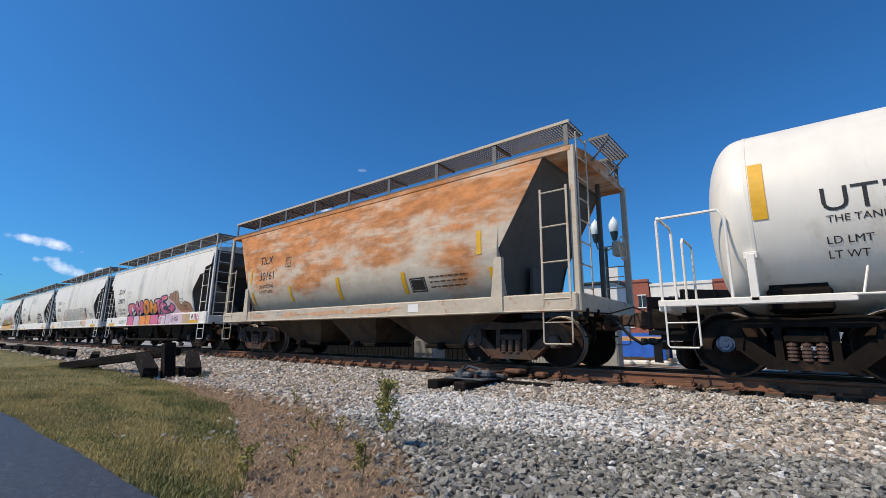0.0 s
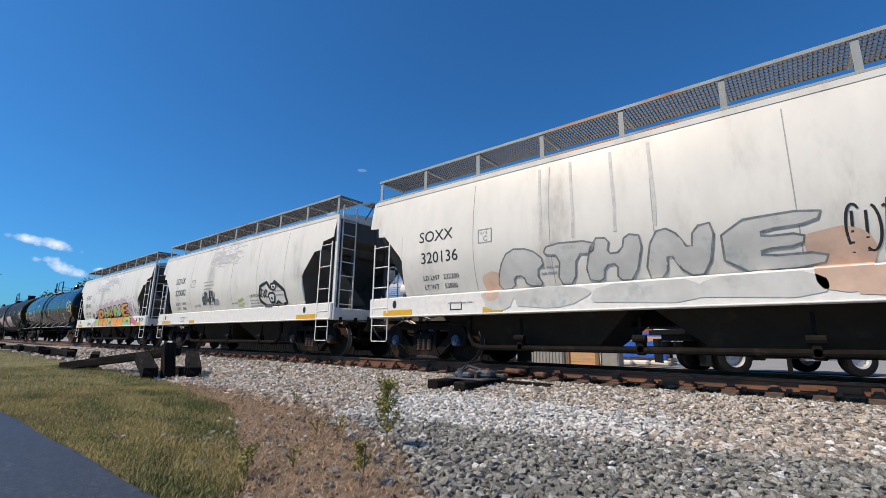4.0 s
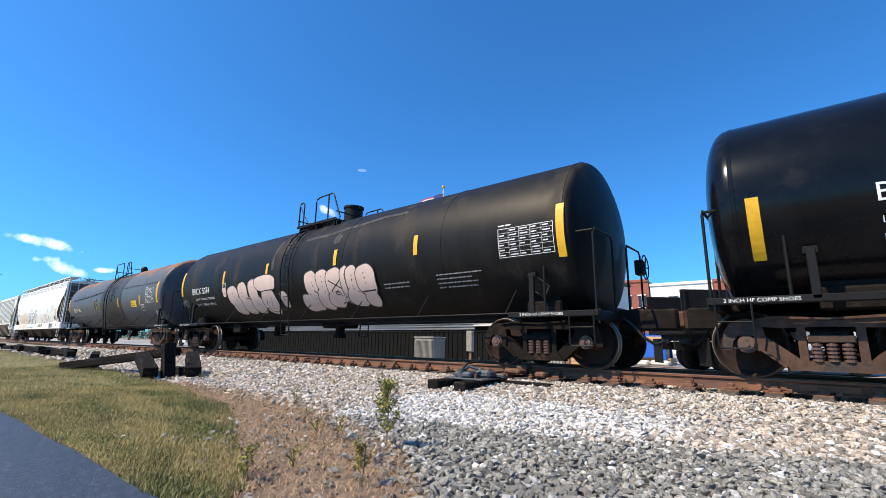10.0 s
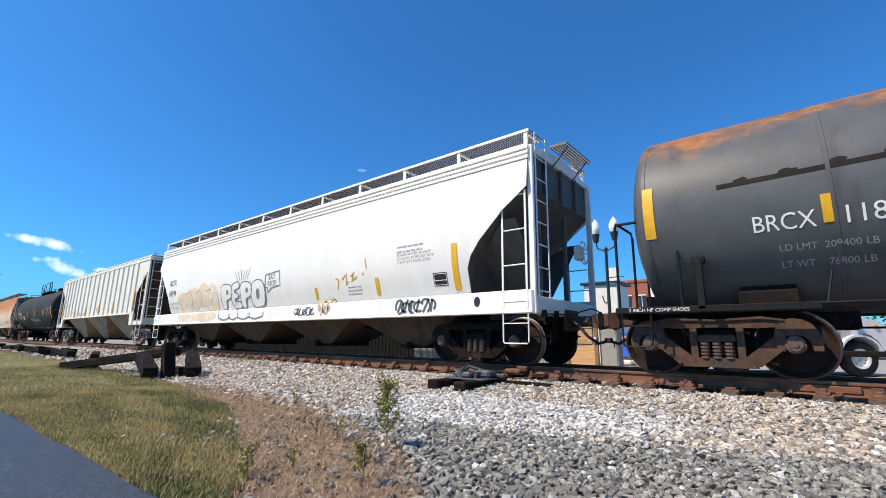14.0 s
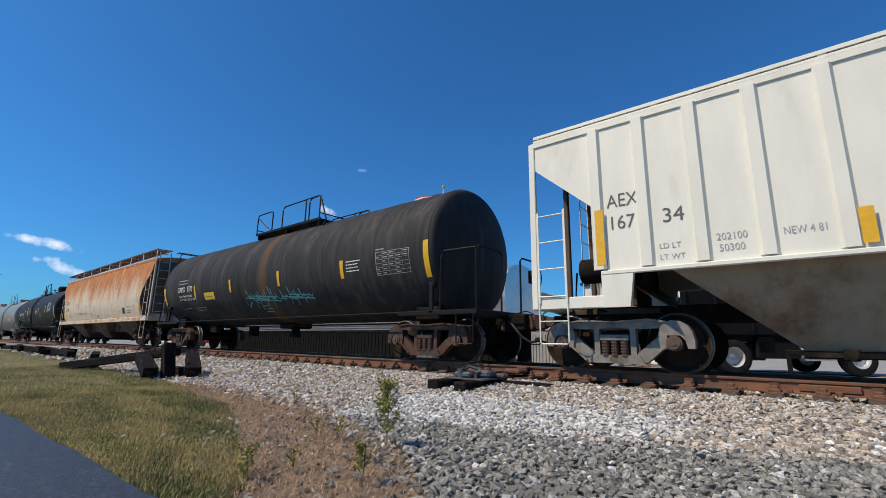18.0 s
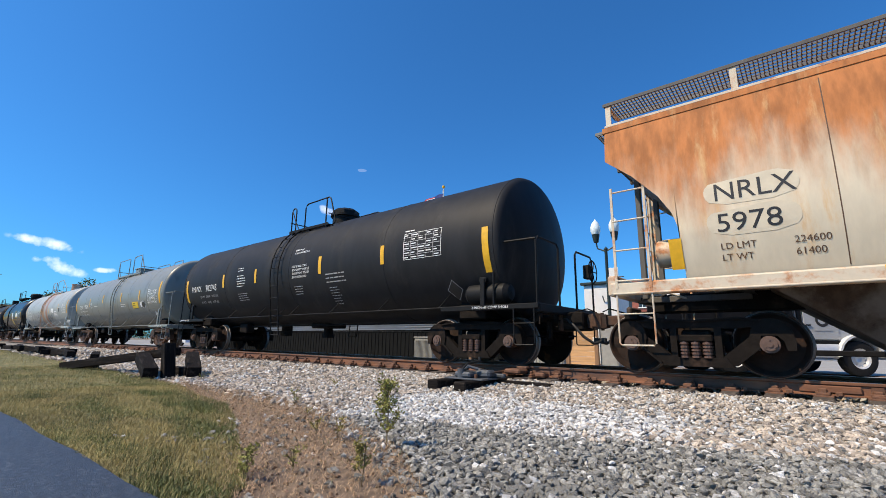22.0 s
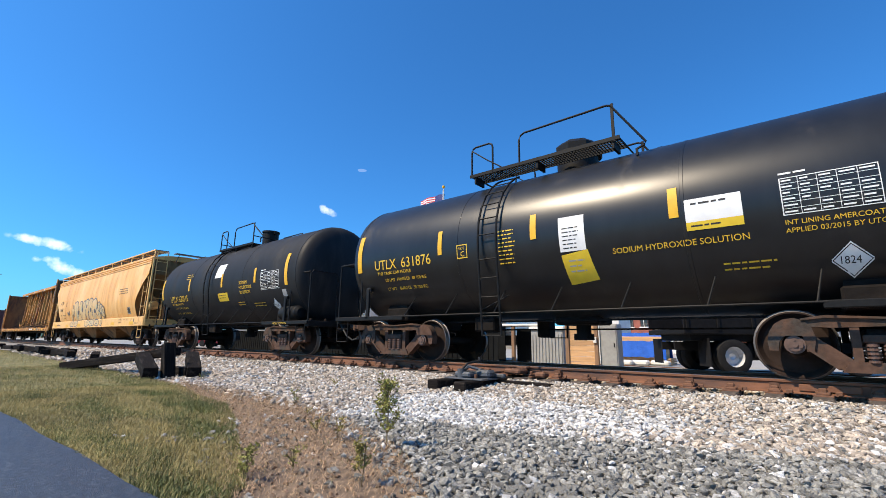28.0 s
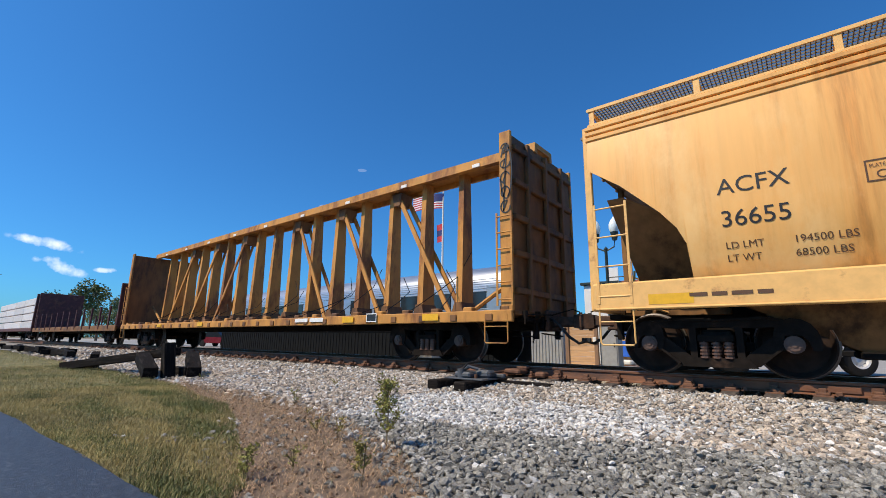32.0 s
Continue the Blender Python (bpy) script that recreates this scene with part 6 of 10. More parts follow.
for k in range(3):
    part("board", Build().box(0, 0, 0.06 + 0.09 * k, 2.6, 1.0, 0.07, 0.01), M_plank, tarp)
part("box", Build().box(0, 0, 0.70, 2.1, 1.0, 0.90, 0.03), M_plank, tarp)
for k, (x, y) in enumerate(((-5.4, 10.6), (-4.7, 10.9), (-5.9, 10.2))):
    tagged(solo("sandbag", Build().box(x, y, -0.28, 0.7, 0.4, 0.2, 0.07), M_render_white, "pale sandbag lying on the yard", "sandbag", "sandbags"))

# ---------- the parked truck ----------
WHEEL_T = Build().spin([(0.29, -0.14), (0.40, -0.15), (0.49, -0.12), (0.505, -0.05), (0.505, 0.05), (0.49, 0.12), (0.40, 0.15), (0.29, 0.14), (0.29, -0.14)], n=32).mesh("tyre", M_tyre)
RIM_T = Build().spin([(0.0, -0.02), (0.10, -0.05), (0.16, -0.03), (0.22, -0.02), (0.25, -0.10), (0.295, -0.13), (0.30, 0.1)], n=32)
for k in range(10):
    a = k * 0.628
    RIM_T.cyl((0.19 * math.cos(a), -0.06, 0.19 * math.sin(a)), (0.19 * math.cos(a), -0.02, 0.19 * math.sin(a)), 0.02, 6)
RIM_T = RIM_T.mesh("rim", M_alu)
RIM_D = Build().spin([(0.0, 0.06), (0.10, 0.02), (0.14, 0.06), (0.24, 0.08), (0.27, -0.08), (0.30, -0.13), (0.30, 0.1)], n=32).mesh("rim", M_alu)
lorry = thing("flatbed_truck", "white cab flatbed truck with black chassis, parked", "truck", at(-2.45, 7.83, 38.0))


def road_wheel(x, y, rim):
    w = part("wheel", WHEEL_T, None, lorry)
    w.location = (x, y, 0.505)
    part("rim", rim, None, w)


WB = 3.6
# copy of the rim in tyre black, painting shade onto inner and far wheels
RIM_SHADE = RIM_D.copy()
RIM_SHADE.materials.clear()
RIM_SHADE.materials.append(M_tyre)
for y in (-1.05, -0.72, 0.82, 1.15):
    road_wheel(0.0, y, RIM_D if y < -1 else RIM_SHADE)
road_wheel(WB, -1.0, RIM_T)
road_wheel(WB, 1.0, RIM_T)
part("chassis", Build().box(1.6, -0.42, 0.80, 5.9, 0.09, 0.26, 0.01).box(1.6, 0.42, 0.80, 5.9, 0.09, 0.26, 0.01).box(2.0, 0, 0.62, 4.4, 0.5, 0.2, 0.03), M_chassis, lorry)
part("bed", Build().box(0.2, 0, 1.22, 3.2, 2.4, 0.16, 0.02).box(0.2, -1.18, 1.38, 3.2, 0.05, 0.45, 0.01), M_chassis, lorry)
part("sub_frame", Build().box(0.35, 0, 1.06, 2.9, 1.9, 0.22, 0.02).box(0.98, -0.95, 0.86, 0.5, 0.35, 0.5, 0.03), M_chassis, lorry)
part("tool_box", Build().box(1.30, -0.90, 0.72, 1.25, 0.45, 0.50, 0.03), M_chassis, lorry)
part("battery_box", Build().box(0.78, -0.55, 0.66, 0.5, 0.8, 0.5, 0.03), M_chassis, lorry)
part("exhaust_silencer", Build().cyl((0.85, -0.75, 0.60), (1.75, -0.75, 0.60), 0.11, 12).cyl((0.70, -0.75, 0.60), (0.86, -0.75, 0.60), 0.06, 10), M_chassis, lorry)
part("headboard", Build().box(1.78, 0, 1.75, 0.06, 2.3, 1.1, 0.01), M_chassis, lorry)
part("side_board", Build().box(0.2, -1.16, 1.90, 3.2, 0.06, 1.10, 0.015), M_chassis, lorry)
part("side_board", Build().box(0.2, 1.16, 1.90, 3.2, 0.06, 1.10, 0.015), M_chassis, lorry)
for x in (-1.3, -0.4, 0.6, 1.55):
    part("board_stake", Build().box(x, -1.21, 1.85, 0.08, 0.05, 1.2, 0.01), M_chassis, lorry)
part("axle_housing", Build().box(0, 0, 0.5, 0.5, 0.5, 0.34, 0.05).box(0, 0, 0.5, 0.22, 1.6, 0.22, 0.04), M_chassis, lorry)
for x, y in ((-0.72, -0.92), (-1.05, 1.35)):
    part("mud_flap", Build().box(x, y, 0.62, 0.03, 0.62, 0.80, 0.005), M_chassis, lorry)
cab_prof = [(1.95, 1.02), (1.95, 2.40), (2.10, 2.52), (3.0, 2.52), (3.12, 2.45), (3.45, 1.78), (3.45, 1.02)]
M_cab_grey = material("silver_grey_cab_paint", (0.40, 0.41, 0.42), 0.3, vary=0.05, scale=4)
part("cab", Build().slab(cab_prof, -1.05, 1.05), M_cab_grey, lorry)
part("cab_vent", Build().box(2.05, -1.07, 1.65, 0.14, 0.03, 0.9, 0.01), M_chassis, lorry)
part("side_window", Build().slab([(2.15, 1.75), (2.15, 2.30), (2.98, 2.30), (3.20, 1.80)], -1.062, -1.045), M_green_glass, lorry)
part("windscreen", Build().add([(3.13, -0.92, 2.42), (3.13, 0.92, 2.42), (3.46, 0.92, 1.82), (3.46, -0.92, 1.82), (3.15, -0.92, 2.43), (3.15, 0.92, 2.43), (3.48, 0.92, 1.83), (3.48, -0.92, 1.83)], [(0, 1, 2, 3), (7, 6, 5, 4), (0, 4, 5, 1), (3, 2, 6, 7), (0, 3, 7, 4), (1, 5, 6, 2)]), M_green_glass, lorry)
door = part("door", Build().box(2.66, -1.06, 1.46, 0.98, 0.03, 0.84, 0.01), M_cab_grey, lorry)
part("door_emblem", Build().spin([(0.16, -0.006), (0.20, 0.0), (0.16, 0.006), (0.12, 0.0), (0.16, -0.006)], (2.7, -1.08, 1.60), "y", 24), M_ink_black, door)
part("sill_step", Build().box(2.68, -1.0, 0.94, 1.45, 0.16, 0.14, 0.02).box(2.68, -0.6, 0.80, 1.3, 0.6, 0.36, 0.03), M_chassis, lorry)
part("emblem_bars", Build().box(2.7, -1.08, 1.30, 0.5, 0.01, 0.035), M_ink_grey, door)
part("door_handle", Build().box(2.28, -1.09, 1.45, 0.14, 0.04, 0.04, 0.01), M_chassis, door)
hood = [(3.45, 1.15), (3.45, 1.80), (4.30, 1.62), (4.62, 1.40), (4.66, 0.75), (4.40, 0.75), (4.28, 1.0), (4.05, 1.20), (3.75, 1.20), (3.55, 1.18)]
part("hood", Build().slab(hood, -1.02, 1.02), M_truck_white, lorry)
for y in (-1.08, 1.08):
    arc = [(WB + q * math.cos(math.pi * k / 10), 0.55 + q * math.sin(math.pi * k / 10)) for q, ks in ((0.64, range(11)), (0.58, range(10, -1, -1))) for k in ks]
    part("fender", Build().slab(arc[::-1], y - 0.13, y + 0.13), M_truck_white, lorry)
part("bumper", Build().box(4.75, 0, 0.62, 0.14, 2.2, 0.30, 0.04), M_alu, lorry)
part("fuel_tank", Build().cyl((1.95, -0.92, 0.72), (3.05, -0.92, 0.72), 0.25, 20), M_alu, lorry)
part("step", Build().box(2.5, -1.0, 0.45, 0.9, 0.2, 0.05, 0.01), M_alu, lorry)
part("mirror", Build().box(3.25, -1.32, 1.95, 0.08, 0.20, 0.42, 0.03).tube([(3.2, -1.06, 2.15), (3.25, -1.3, 2.1)], 0.015, 6), M_chassis, lorry)
part("marker_lamp", Build().box(4.25, -1.05, 1.45, 0.10, 0.04, 0.08, 0.015), M_yellow, lorry)
part("air_cleaner", Build().cyl((3.0, -1.0, 2.55), (3.2, -1.0, 2.55), 0.05, 10), M_alu, lorry)

rail_g = thing("guard_rail", "black steel guard rail on posts", "guard rail", at(0.9, 5.3))
part("beam", Build().box(1.2, 0, 0.68, 5.2, 0.08, 0.13, 0.02), M_chassis, rail_g)
for x in (-1.35, 0.9, 3.2):
    part("post", Build().box(x, 0.02, 0.37, 0.10, 0.10, 0.76, 0.01), M_chassis, rail_g)

# ---------- street lamp, flags, buildings, trees ----------
lamp = thing("street_lamp", "dark green lamp post with two frosted globes", "street lamp", at(-5.70, 8.3))
part("pole", Build().spin([(0.01, 0), (0.22, 0), (0.22, 0.12), (0.14, 0.3), (0.10, 0.6), (0.065, 0.7), (0.055, 4.32), (0.08, 4.42), (0.0, 4.52)], (0, 0, 0), "z", 16), M_lamp_iron, lamp)
part("arm", Build().tube([(-0.36, 0, 4.72), (-0.32, 0, 4.47), (0, 0, 4.32), (0.32, 0, 4.47), (0.36, 0, 4.72)], 0.03, 8), M_lamp_iron, lamp)
for x in (-0.36, 0.36):
    hd = part("lantern", Build().spin([(0.0, 4.70), (0.09, 4.72), (0.13, 4.92), (0.15, 5.04), (0.0, 5.04)], (x, 0, 0), "z", 16), M_lamp_iron, lamp)
    part("globe", Build().spin([(0.14, 5.04), (0.19, 5.17), (0.19, 5.34), (0.13, 5.50), (0.05, 5.60), (0.0, 5.68)], (x, 0, 0), "z", 16), M_lampglass, hd)
part("banner_bar", Build().tube([(0, 0, 3.3), (0.6, 0, 3.3)], 0.02, 6), M_lamp_iron, lamp)

pole = thing("flagpole", "tall white flagpole with gold ball", "flagpole", at(-23.5, 20.0))
part("pole", Build().spin([(0.0, 0), (0.12, 0), (0.06, 14.1), (0.0, 14.1)], (0, 0, 0), "z", 12), M_render_white, pole)
part("ball", Build().spin([(0.0, 14.05), (0.12, 14.12), (0.14, 14.2), (0.12, 14.3), (0.0, 14.36)], (0, 0, 0), "z", 12), M_yellow, pole)
FLAGS = []


def flag(z, wide, high, label, stripes, seed):
    f = thing("flag", label, "flag", pose(-23.5, 20.0, z))
    n, rows = 10, 13 if stripes else 3
    wv = lambda x: 0.10 * math.sin(x * 4.2 + seed) * min(1, -x * 2)

    def strip(name, k0, k1, z0, z1, mat):
        xs = [-wide * k / n for k in range(k0, k1 + 1)]
        m = len(xs)
        vs = [(x, wv(x) + d, zz - 0.10 * x * x / wide) for d in (0, .01) for zz in (z0, z1) for x in xs]
        fs = [(i, i + 1, m + i + 1, m + i) for i in range(m - 1)] + [(3 * m + i, 3 * m + i + 1, 2 * m + i + 1, 2 * m + i) for i in range(m - 1)]
        part(name, Build().add(vs, fs), mat, f)

    for i in range(rows):
        first = 4 if stripes and i > 5 else 0
        mat = (M_red if i % 2 == 0 else M_flag_white) if stripes else (M_blue if i == 1 else M_red)
        strip("stripe", first, n, high * i / rows, high * (i + 1) / rows, mat)
    if stripes:
        strip("canton", 0, 4, high * 6 / 13, high, M_blue)
    FLAGS.append((f, z, seed))


flag(11.85, 2.9, 1.35, "red white and blue striped flag flying", True, 0.5)
flag(8.9, 0.55, 1.6, "red flag hanging from the pole", False, 2.0)


def building(name, label, x, y, w, d, h, wall_m, cols, zrow, win=(0.9, 1.4), parapet=0.3):
    """A flat-roofed block with windows that are cut back into the front."""
    g = thing(name, label, "building", at(x, y))
    part("wall", Build().box(0, d / 2, h / 2, w, d, h), wall_m, g)
    part("parapet", Build().box(0, 0.05, h + parapet / 2, w + 0.1, 0.3, parapet, 0.03), wall_m, g)
    part("roof", Build().box(0, d / 2, h + 0.05, w - 0.2, d - 0.2, 0.1), M_galv, g)
    for z in zrow:
        for k in range(cols):
            xx = -w / 2 + w * (k + 0.5) / cols
            o = part("window", Build().box(xx, -0.02, z, win[0], 0.05, win[1], 0.01), M_win_dark, g)
            part("frame", Build().box(xx, -0.06, z + win[1] / 2, win[0] + .16, 0.08, 0.12, .01).box(xx, -0.06, z - win[1] / 2, win[0] + .2, 0.10, 0.10, .01).box(xx, -0.05, z, 0.05, 0.05, win[1]), M_render_white, o)
    return g


building("brick_building", "long red brick shop building with flat roof", -1.9, 40.0, 9.2, 18, 6.75, M_brick, 4, (4.9,), (0.9, 1.5))
building("white_building", "white rendered shop building beside brick ones", -9.4, 40.2, 5.6, 18, 6.7, M_render_white, 4, (5.0,), (0.8, 1.3))
building("brick_building", "narrow red brick shop building with white windows", -14.4, 40.0, 4.2, 16, 7.2, M_brick, 3, (5.2, 3.2), (0.7, 1.3))
cab_w = thing("white_kiosk", "small white kiosk with dark roof", "kiosk", at(-8.05, 14.0))
part("wall", Build().box(0, 0.9, 1.9, 1.7, 1.8, 3.8, 0.02), M_render_white, cab_w)
part("roof", Build().box(0, 0.9, 3.88, 2.0, 2.1, 0.14, 0.03), M_lamp_iron, cab_w)
part("sign_board", Build().box(0.75, -0.1, 4.2, 0.5, 0.06, 0.8, 0.01), M_render_white, cab_w)
part("lamp_bracket", Build().tube([(0.2, -0.02, 2.9), (0.2, -0.25, 3.2)], 0.03, 6), M_lamp_iron, cab_w)


def tree(x, y, h, crown, seed, label):
    t = thing("tree", label, "tree", at(x, y), "trees beyond the yard")
    q = random.Random(seed)
    trunk, leaf = Build(), Build()
    trunk.cyl((0, 0, 0), (0.1, 0, h * 0.5), h * 0.03, 10, h * 0.02)
    limbs = []
    for k in range(9):
        a = q.uniform(0, 6.28)
        z0 = h * q.uniform(0.25, 0.5)
        e = Vector((math.cos(a) * crown * q.uniform(.4, .9), math.sin(a) * crown * q.uniform(.4, .9), h * q.uniform(0.45, 0.9)))
        trunk.cyl((0.05, 0, z0), e, h * 0.012, 6, h * 0.004)
        limbs.append(e)
    for k in range(2600):
        e = q.choice(limbs)
        v = Vector((q.gauss(0, 1), q.gauss(0, 1), q.gauss(0, .8)))
        c = e + v.normalized() * crown * 0.42 * q.random() ** 0.4
        s = h * q.uniform(0.012, 0.028)
        d = Vector((q.uniform(-1, 1), q.uniform(-1, 1), q.uniform(-1, 1))).normalized()
        f = d.orthogonal().normalized()
        leaf.add([c - d * s, c + f * s * .6, c + d * s, c - f * s * .6], [(0, 1, 2, 3)])
    part("trunk", trunk, M_bark, t)
    tagged(part("crown", leaf, M_leaf_dark, t, smooth=0), kind="stuff")


tree(-92, 9.6, 10.0, 4.0, 3, "leafy green tree beyond the yard road")
tree(-110, 17.0, 9.0, 4.2, 4, "leafy green tree beyond the yard road")
tree(-150, 34.0, 11.0, 5.0, 5, "leafy green tree beyond the yard road")
mast = thing("radio_mast", "thin lattice radio mast", "mast", at(-160, 5.5))
part("mast", Build().tube([(0, 0, 0), (0, 0, 17)], 0.12, 6), M_galv, mast)
part("cross_arm", Build().box(0, 0, 16.2, 0.1, 2.0, 0.12), M_galv, mast)


def parked_car(x, y, turn, mat, label):
    c = thing("parked_car", label, "car", at(x, y, turn), "parked cars")
    part("body", Build().slab([(-2.2, 0.35), (-2.2, 0.85), (-1.3, 0.95), (1.2, 0.92), (2.1, 0.72), (2.2, 0.35)], -0.88, 0.88), mat, c)
    part("cabin", Build().slab([(-1.5, 0.94), (-1.0, 1.42), (0.4, 1.44), (1.1, 0.93)], -0.76, 0.76), M_win_dark, c)
    part("roof", Build().box(-0.3, 0, 1.45, 1.4, 1.4, 0.05, 0.02), mat, c)
    for wx in (-1.35, 1.35):
        for wy in (-0.8, 0.8):
            part("wheel", Build().cyl((wx, wy - 0.1, 0.33), (wx, wy + 0.1, 0.33), 0.33, 18), M_tyre, c)


parked_car(-46.5, 12.5, 20, M_carred, "dark red car parked on the yard")
parked_car(-52.0, 11.0, 10, M_truck_white, "white car parked on the yard")
parked_car(-66.0, 14.0, 0, M_galv, "silver car parked on the yard")


# ---------- far woods along the horizon ----------
def far_woods():
    q = np.random.RandomState(31)
    vs, fs = [], []
    for _ in range(15000):
        x = q.uniform(-330, 90)
        top = 3.6 + 1.5 * noise.noise((x * 0.05, 0, 0)) + 0.9 * noise.noise((x * 0.23, 5, 0))
        top += 4.0 if x > -30 else 0.0
        y = q.uniform(118, 130)
        if q.uniform() < 0.3:
            x, y = q.uniform(-290, -275), q.uniform(14, 130)
        c = Vector((x, y, -0.4 + top * q.uniform(0.0, 1.0) ** 0.7))
        s_ = q.uniform(0.25, 0.7)
        u = Vector(q.uniform(-1, 1, 3)).normalized()
        w = u.cross(Vector(q.uniform(-1, 1, 3))).normalized()
        k = len(vs)
        vs += [tuple(c - u * s_), tuple(c + w * s_ * 0.6), tuple(c + u * s_), tuple(c - w * s_ * 0.6)]
        fs.append((k, k + 1, k + 2, k + 3))
    me = bpy.data.meshes.new("far_woods")
    me.from_pydata(vs, [], fs)
    me.materials.append(M_leaf_dark)
    tagged(new("far_woods", me), "distant dark green woods along the horizon", "woods", kind="stuff")


far_woods()


# ---------- the train, from its front ----------
P = {}
_, P[0] = tank(4.96, "tank_car", "white tank car with black lettering on white frame", 1.38, 6.38, 10.0, 7.2, (M_tank_white, M_white_trim), "dark", cap="blue",
               reservoir=True, heads=1.33, knuckle=0)
HOPPER_CUT = [(4.62, 1.40), (4.64, 2.18), (4.72, 2.32), (5.15, 2.83), (5.46, 2.85), (5.50, 3.08), (5.95, 3.16)]
# slope sheets take the shade grey here, not the beige of the body
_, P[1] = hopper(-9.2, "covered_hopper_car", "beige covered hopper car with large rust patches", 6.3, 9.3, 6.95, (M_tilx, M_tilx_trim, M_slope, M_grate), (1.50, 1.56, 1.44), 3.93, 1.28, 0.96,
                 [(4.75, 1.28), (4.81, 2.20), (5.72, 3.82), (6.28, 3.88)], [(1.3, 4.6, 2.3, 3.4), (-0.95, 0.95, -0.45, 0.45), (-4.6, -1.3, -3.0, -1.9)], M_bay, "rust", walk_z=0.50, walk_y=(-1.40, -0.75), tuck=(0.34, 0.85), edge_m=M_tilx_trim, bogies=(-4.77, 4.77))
for e in (-1, 1):
    part("corner_gusset", Build().slab([(e * 4.60, 0.98), (e * 4.88, 0.98), (e * 4.86, 2.02), (e * 4.70, 2.02)][::-e], -1.555, -1.46), M_tilx_trim, CARS[-1][0])
TWO_BAYS = [(0.15, 4.15, 0.9, 3.35), (-4.15, -0.15, -3.35, -0.9)]
LEFT_CUT = [(4.92, 1.40), (4.93, 2.20), (5.0, 2.32), (5.52, 2.85), (5.74, 2.87), (5.77, 3.09), (6.06, 3.12)]
for k, (x0, lab) in enumerate(((-22.9, "white covered hopper car with pink and orange graffiti"), (-36.4, "white covered hopper car with faded outline graffiti"),
                               (-49.9, "white covered hopper car with black skull graffiti"), (-63.4, "grey-stained white covered hopper car with orange graffiti"))):
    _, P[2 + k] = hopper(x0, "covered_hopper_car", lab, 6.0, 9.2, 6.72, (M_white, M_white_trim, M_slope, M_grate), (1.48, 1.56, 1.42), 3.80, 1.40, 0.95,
                         HOPPER_CUT, TWO_BAYS, M_bay_shade, "dark", pipe=(-3.1, 3.1), walk_z=0.55, walk_y=(-1.38, -0.60), cap="blue" if k % 2 else "plain", edge_m=M_pale_grey, trim=M_pale_grey, cut_left=LEFT_CUT, pocket=(5.66, 2.84, 5.82), left_post=False)
_, P[6] = tank(-79.3, "tank_car", "glossy black tank car with white lettering", 1.46, 8.92, 14.0, 9.12, (M_black_gloss, M_black_metal), "rust", bright=True, hoops=(-4.2, 0.0, 4.2), plat=(-1.3, 1.15), ladder_x=-0.65, dome="low", deck=-0.25, hoop_rails=((-1.24, -0.87, 0.57, -0.80),), ramp_rails=((-0.29, 1.18, 0.58, 1.0, 1.27, -0.16),), dome_x=0.4, knuckle=0, shift=-0.17, bogies=(-7.3, 7.0))
_, P[7] = tank(-97.85, "tank_car", "dull black tank car with pink bubble graffiti", 1.50, 9.02, 14.6, 9.0, (M_black_dull, M_black_metal), "dark", hoops=(-5.0, -1.6, 1.9, 5.2), plat=(-1.2, 0.75), ladder_x=-0.63, dome="round", rail_z=0.92, deck=-0.13, hoop_rails=((-1.15, -0.91, 0.67, -0.60),), ramp_rails=((-0.27, 0.57, 0.69, 0.35, 0.95, -0.13),), dome_x=0.32, shift=-0.12, bogies=(-7.5, 7.2), reservoir=False)
_, P[8] = tank(-116.2, "tank_car", "stained grey tank car with dark spill marks", 1.49, 8.87, 13.6, 9.3, (M_grey_stained, M_black_metal), "rust", hoops=(-6.0, -2.0, 2.4, 5.5), plat=(-1.40, 0.88), ladder_x=0.19, dome="low", rail_z=0.93, deck=-0.34, hoop_rails=((-1.38, -0.06, 0.50, -0.78),), ramp_rails=((0.55, 1.08, 0.46, 0.80, 1.36, -0.26),), shift=-0.29, bogies=(-7.47, 6.8), reservoir=False)
ACF_CUT = [(7.70, 1.38), (7.72, 1.88), (7.82, 2.12), (8.03, 2.39), (8.58, 2.93), (9.1, 3.32)]
FOUR_BAYS = [(3.75, 7.2, 5.15, 5.95), (0.05, 3.65, 1.55, 2.35), (-3.65, -0.05, -2.35, -1.55), (-7.2, -3.75, -5.95, -5.15)]
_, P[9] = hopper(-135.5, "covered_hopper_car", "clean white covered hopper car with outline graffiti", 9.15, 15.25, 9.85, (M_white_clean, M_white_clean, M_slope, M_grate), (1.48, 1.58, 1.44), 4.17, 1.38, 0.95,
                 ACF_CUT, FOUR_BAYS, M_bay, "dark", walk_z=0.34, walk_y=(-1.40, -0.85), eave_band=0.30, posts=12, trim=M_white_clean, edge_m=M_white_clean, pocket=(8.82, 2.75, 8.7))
AEX_BAYS = [(2.5, 6.4, 3.9, 4.9), (-1.85, 2.1, -0.35, 0.6), (-6.2, -2.2, -4.75, -3.9)]
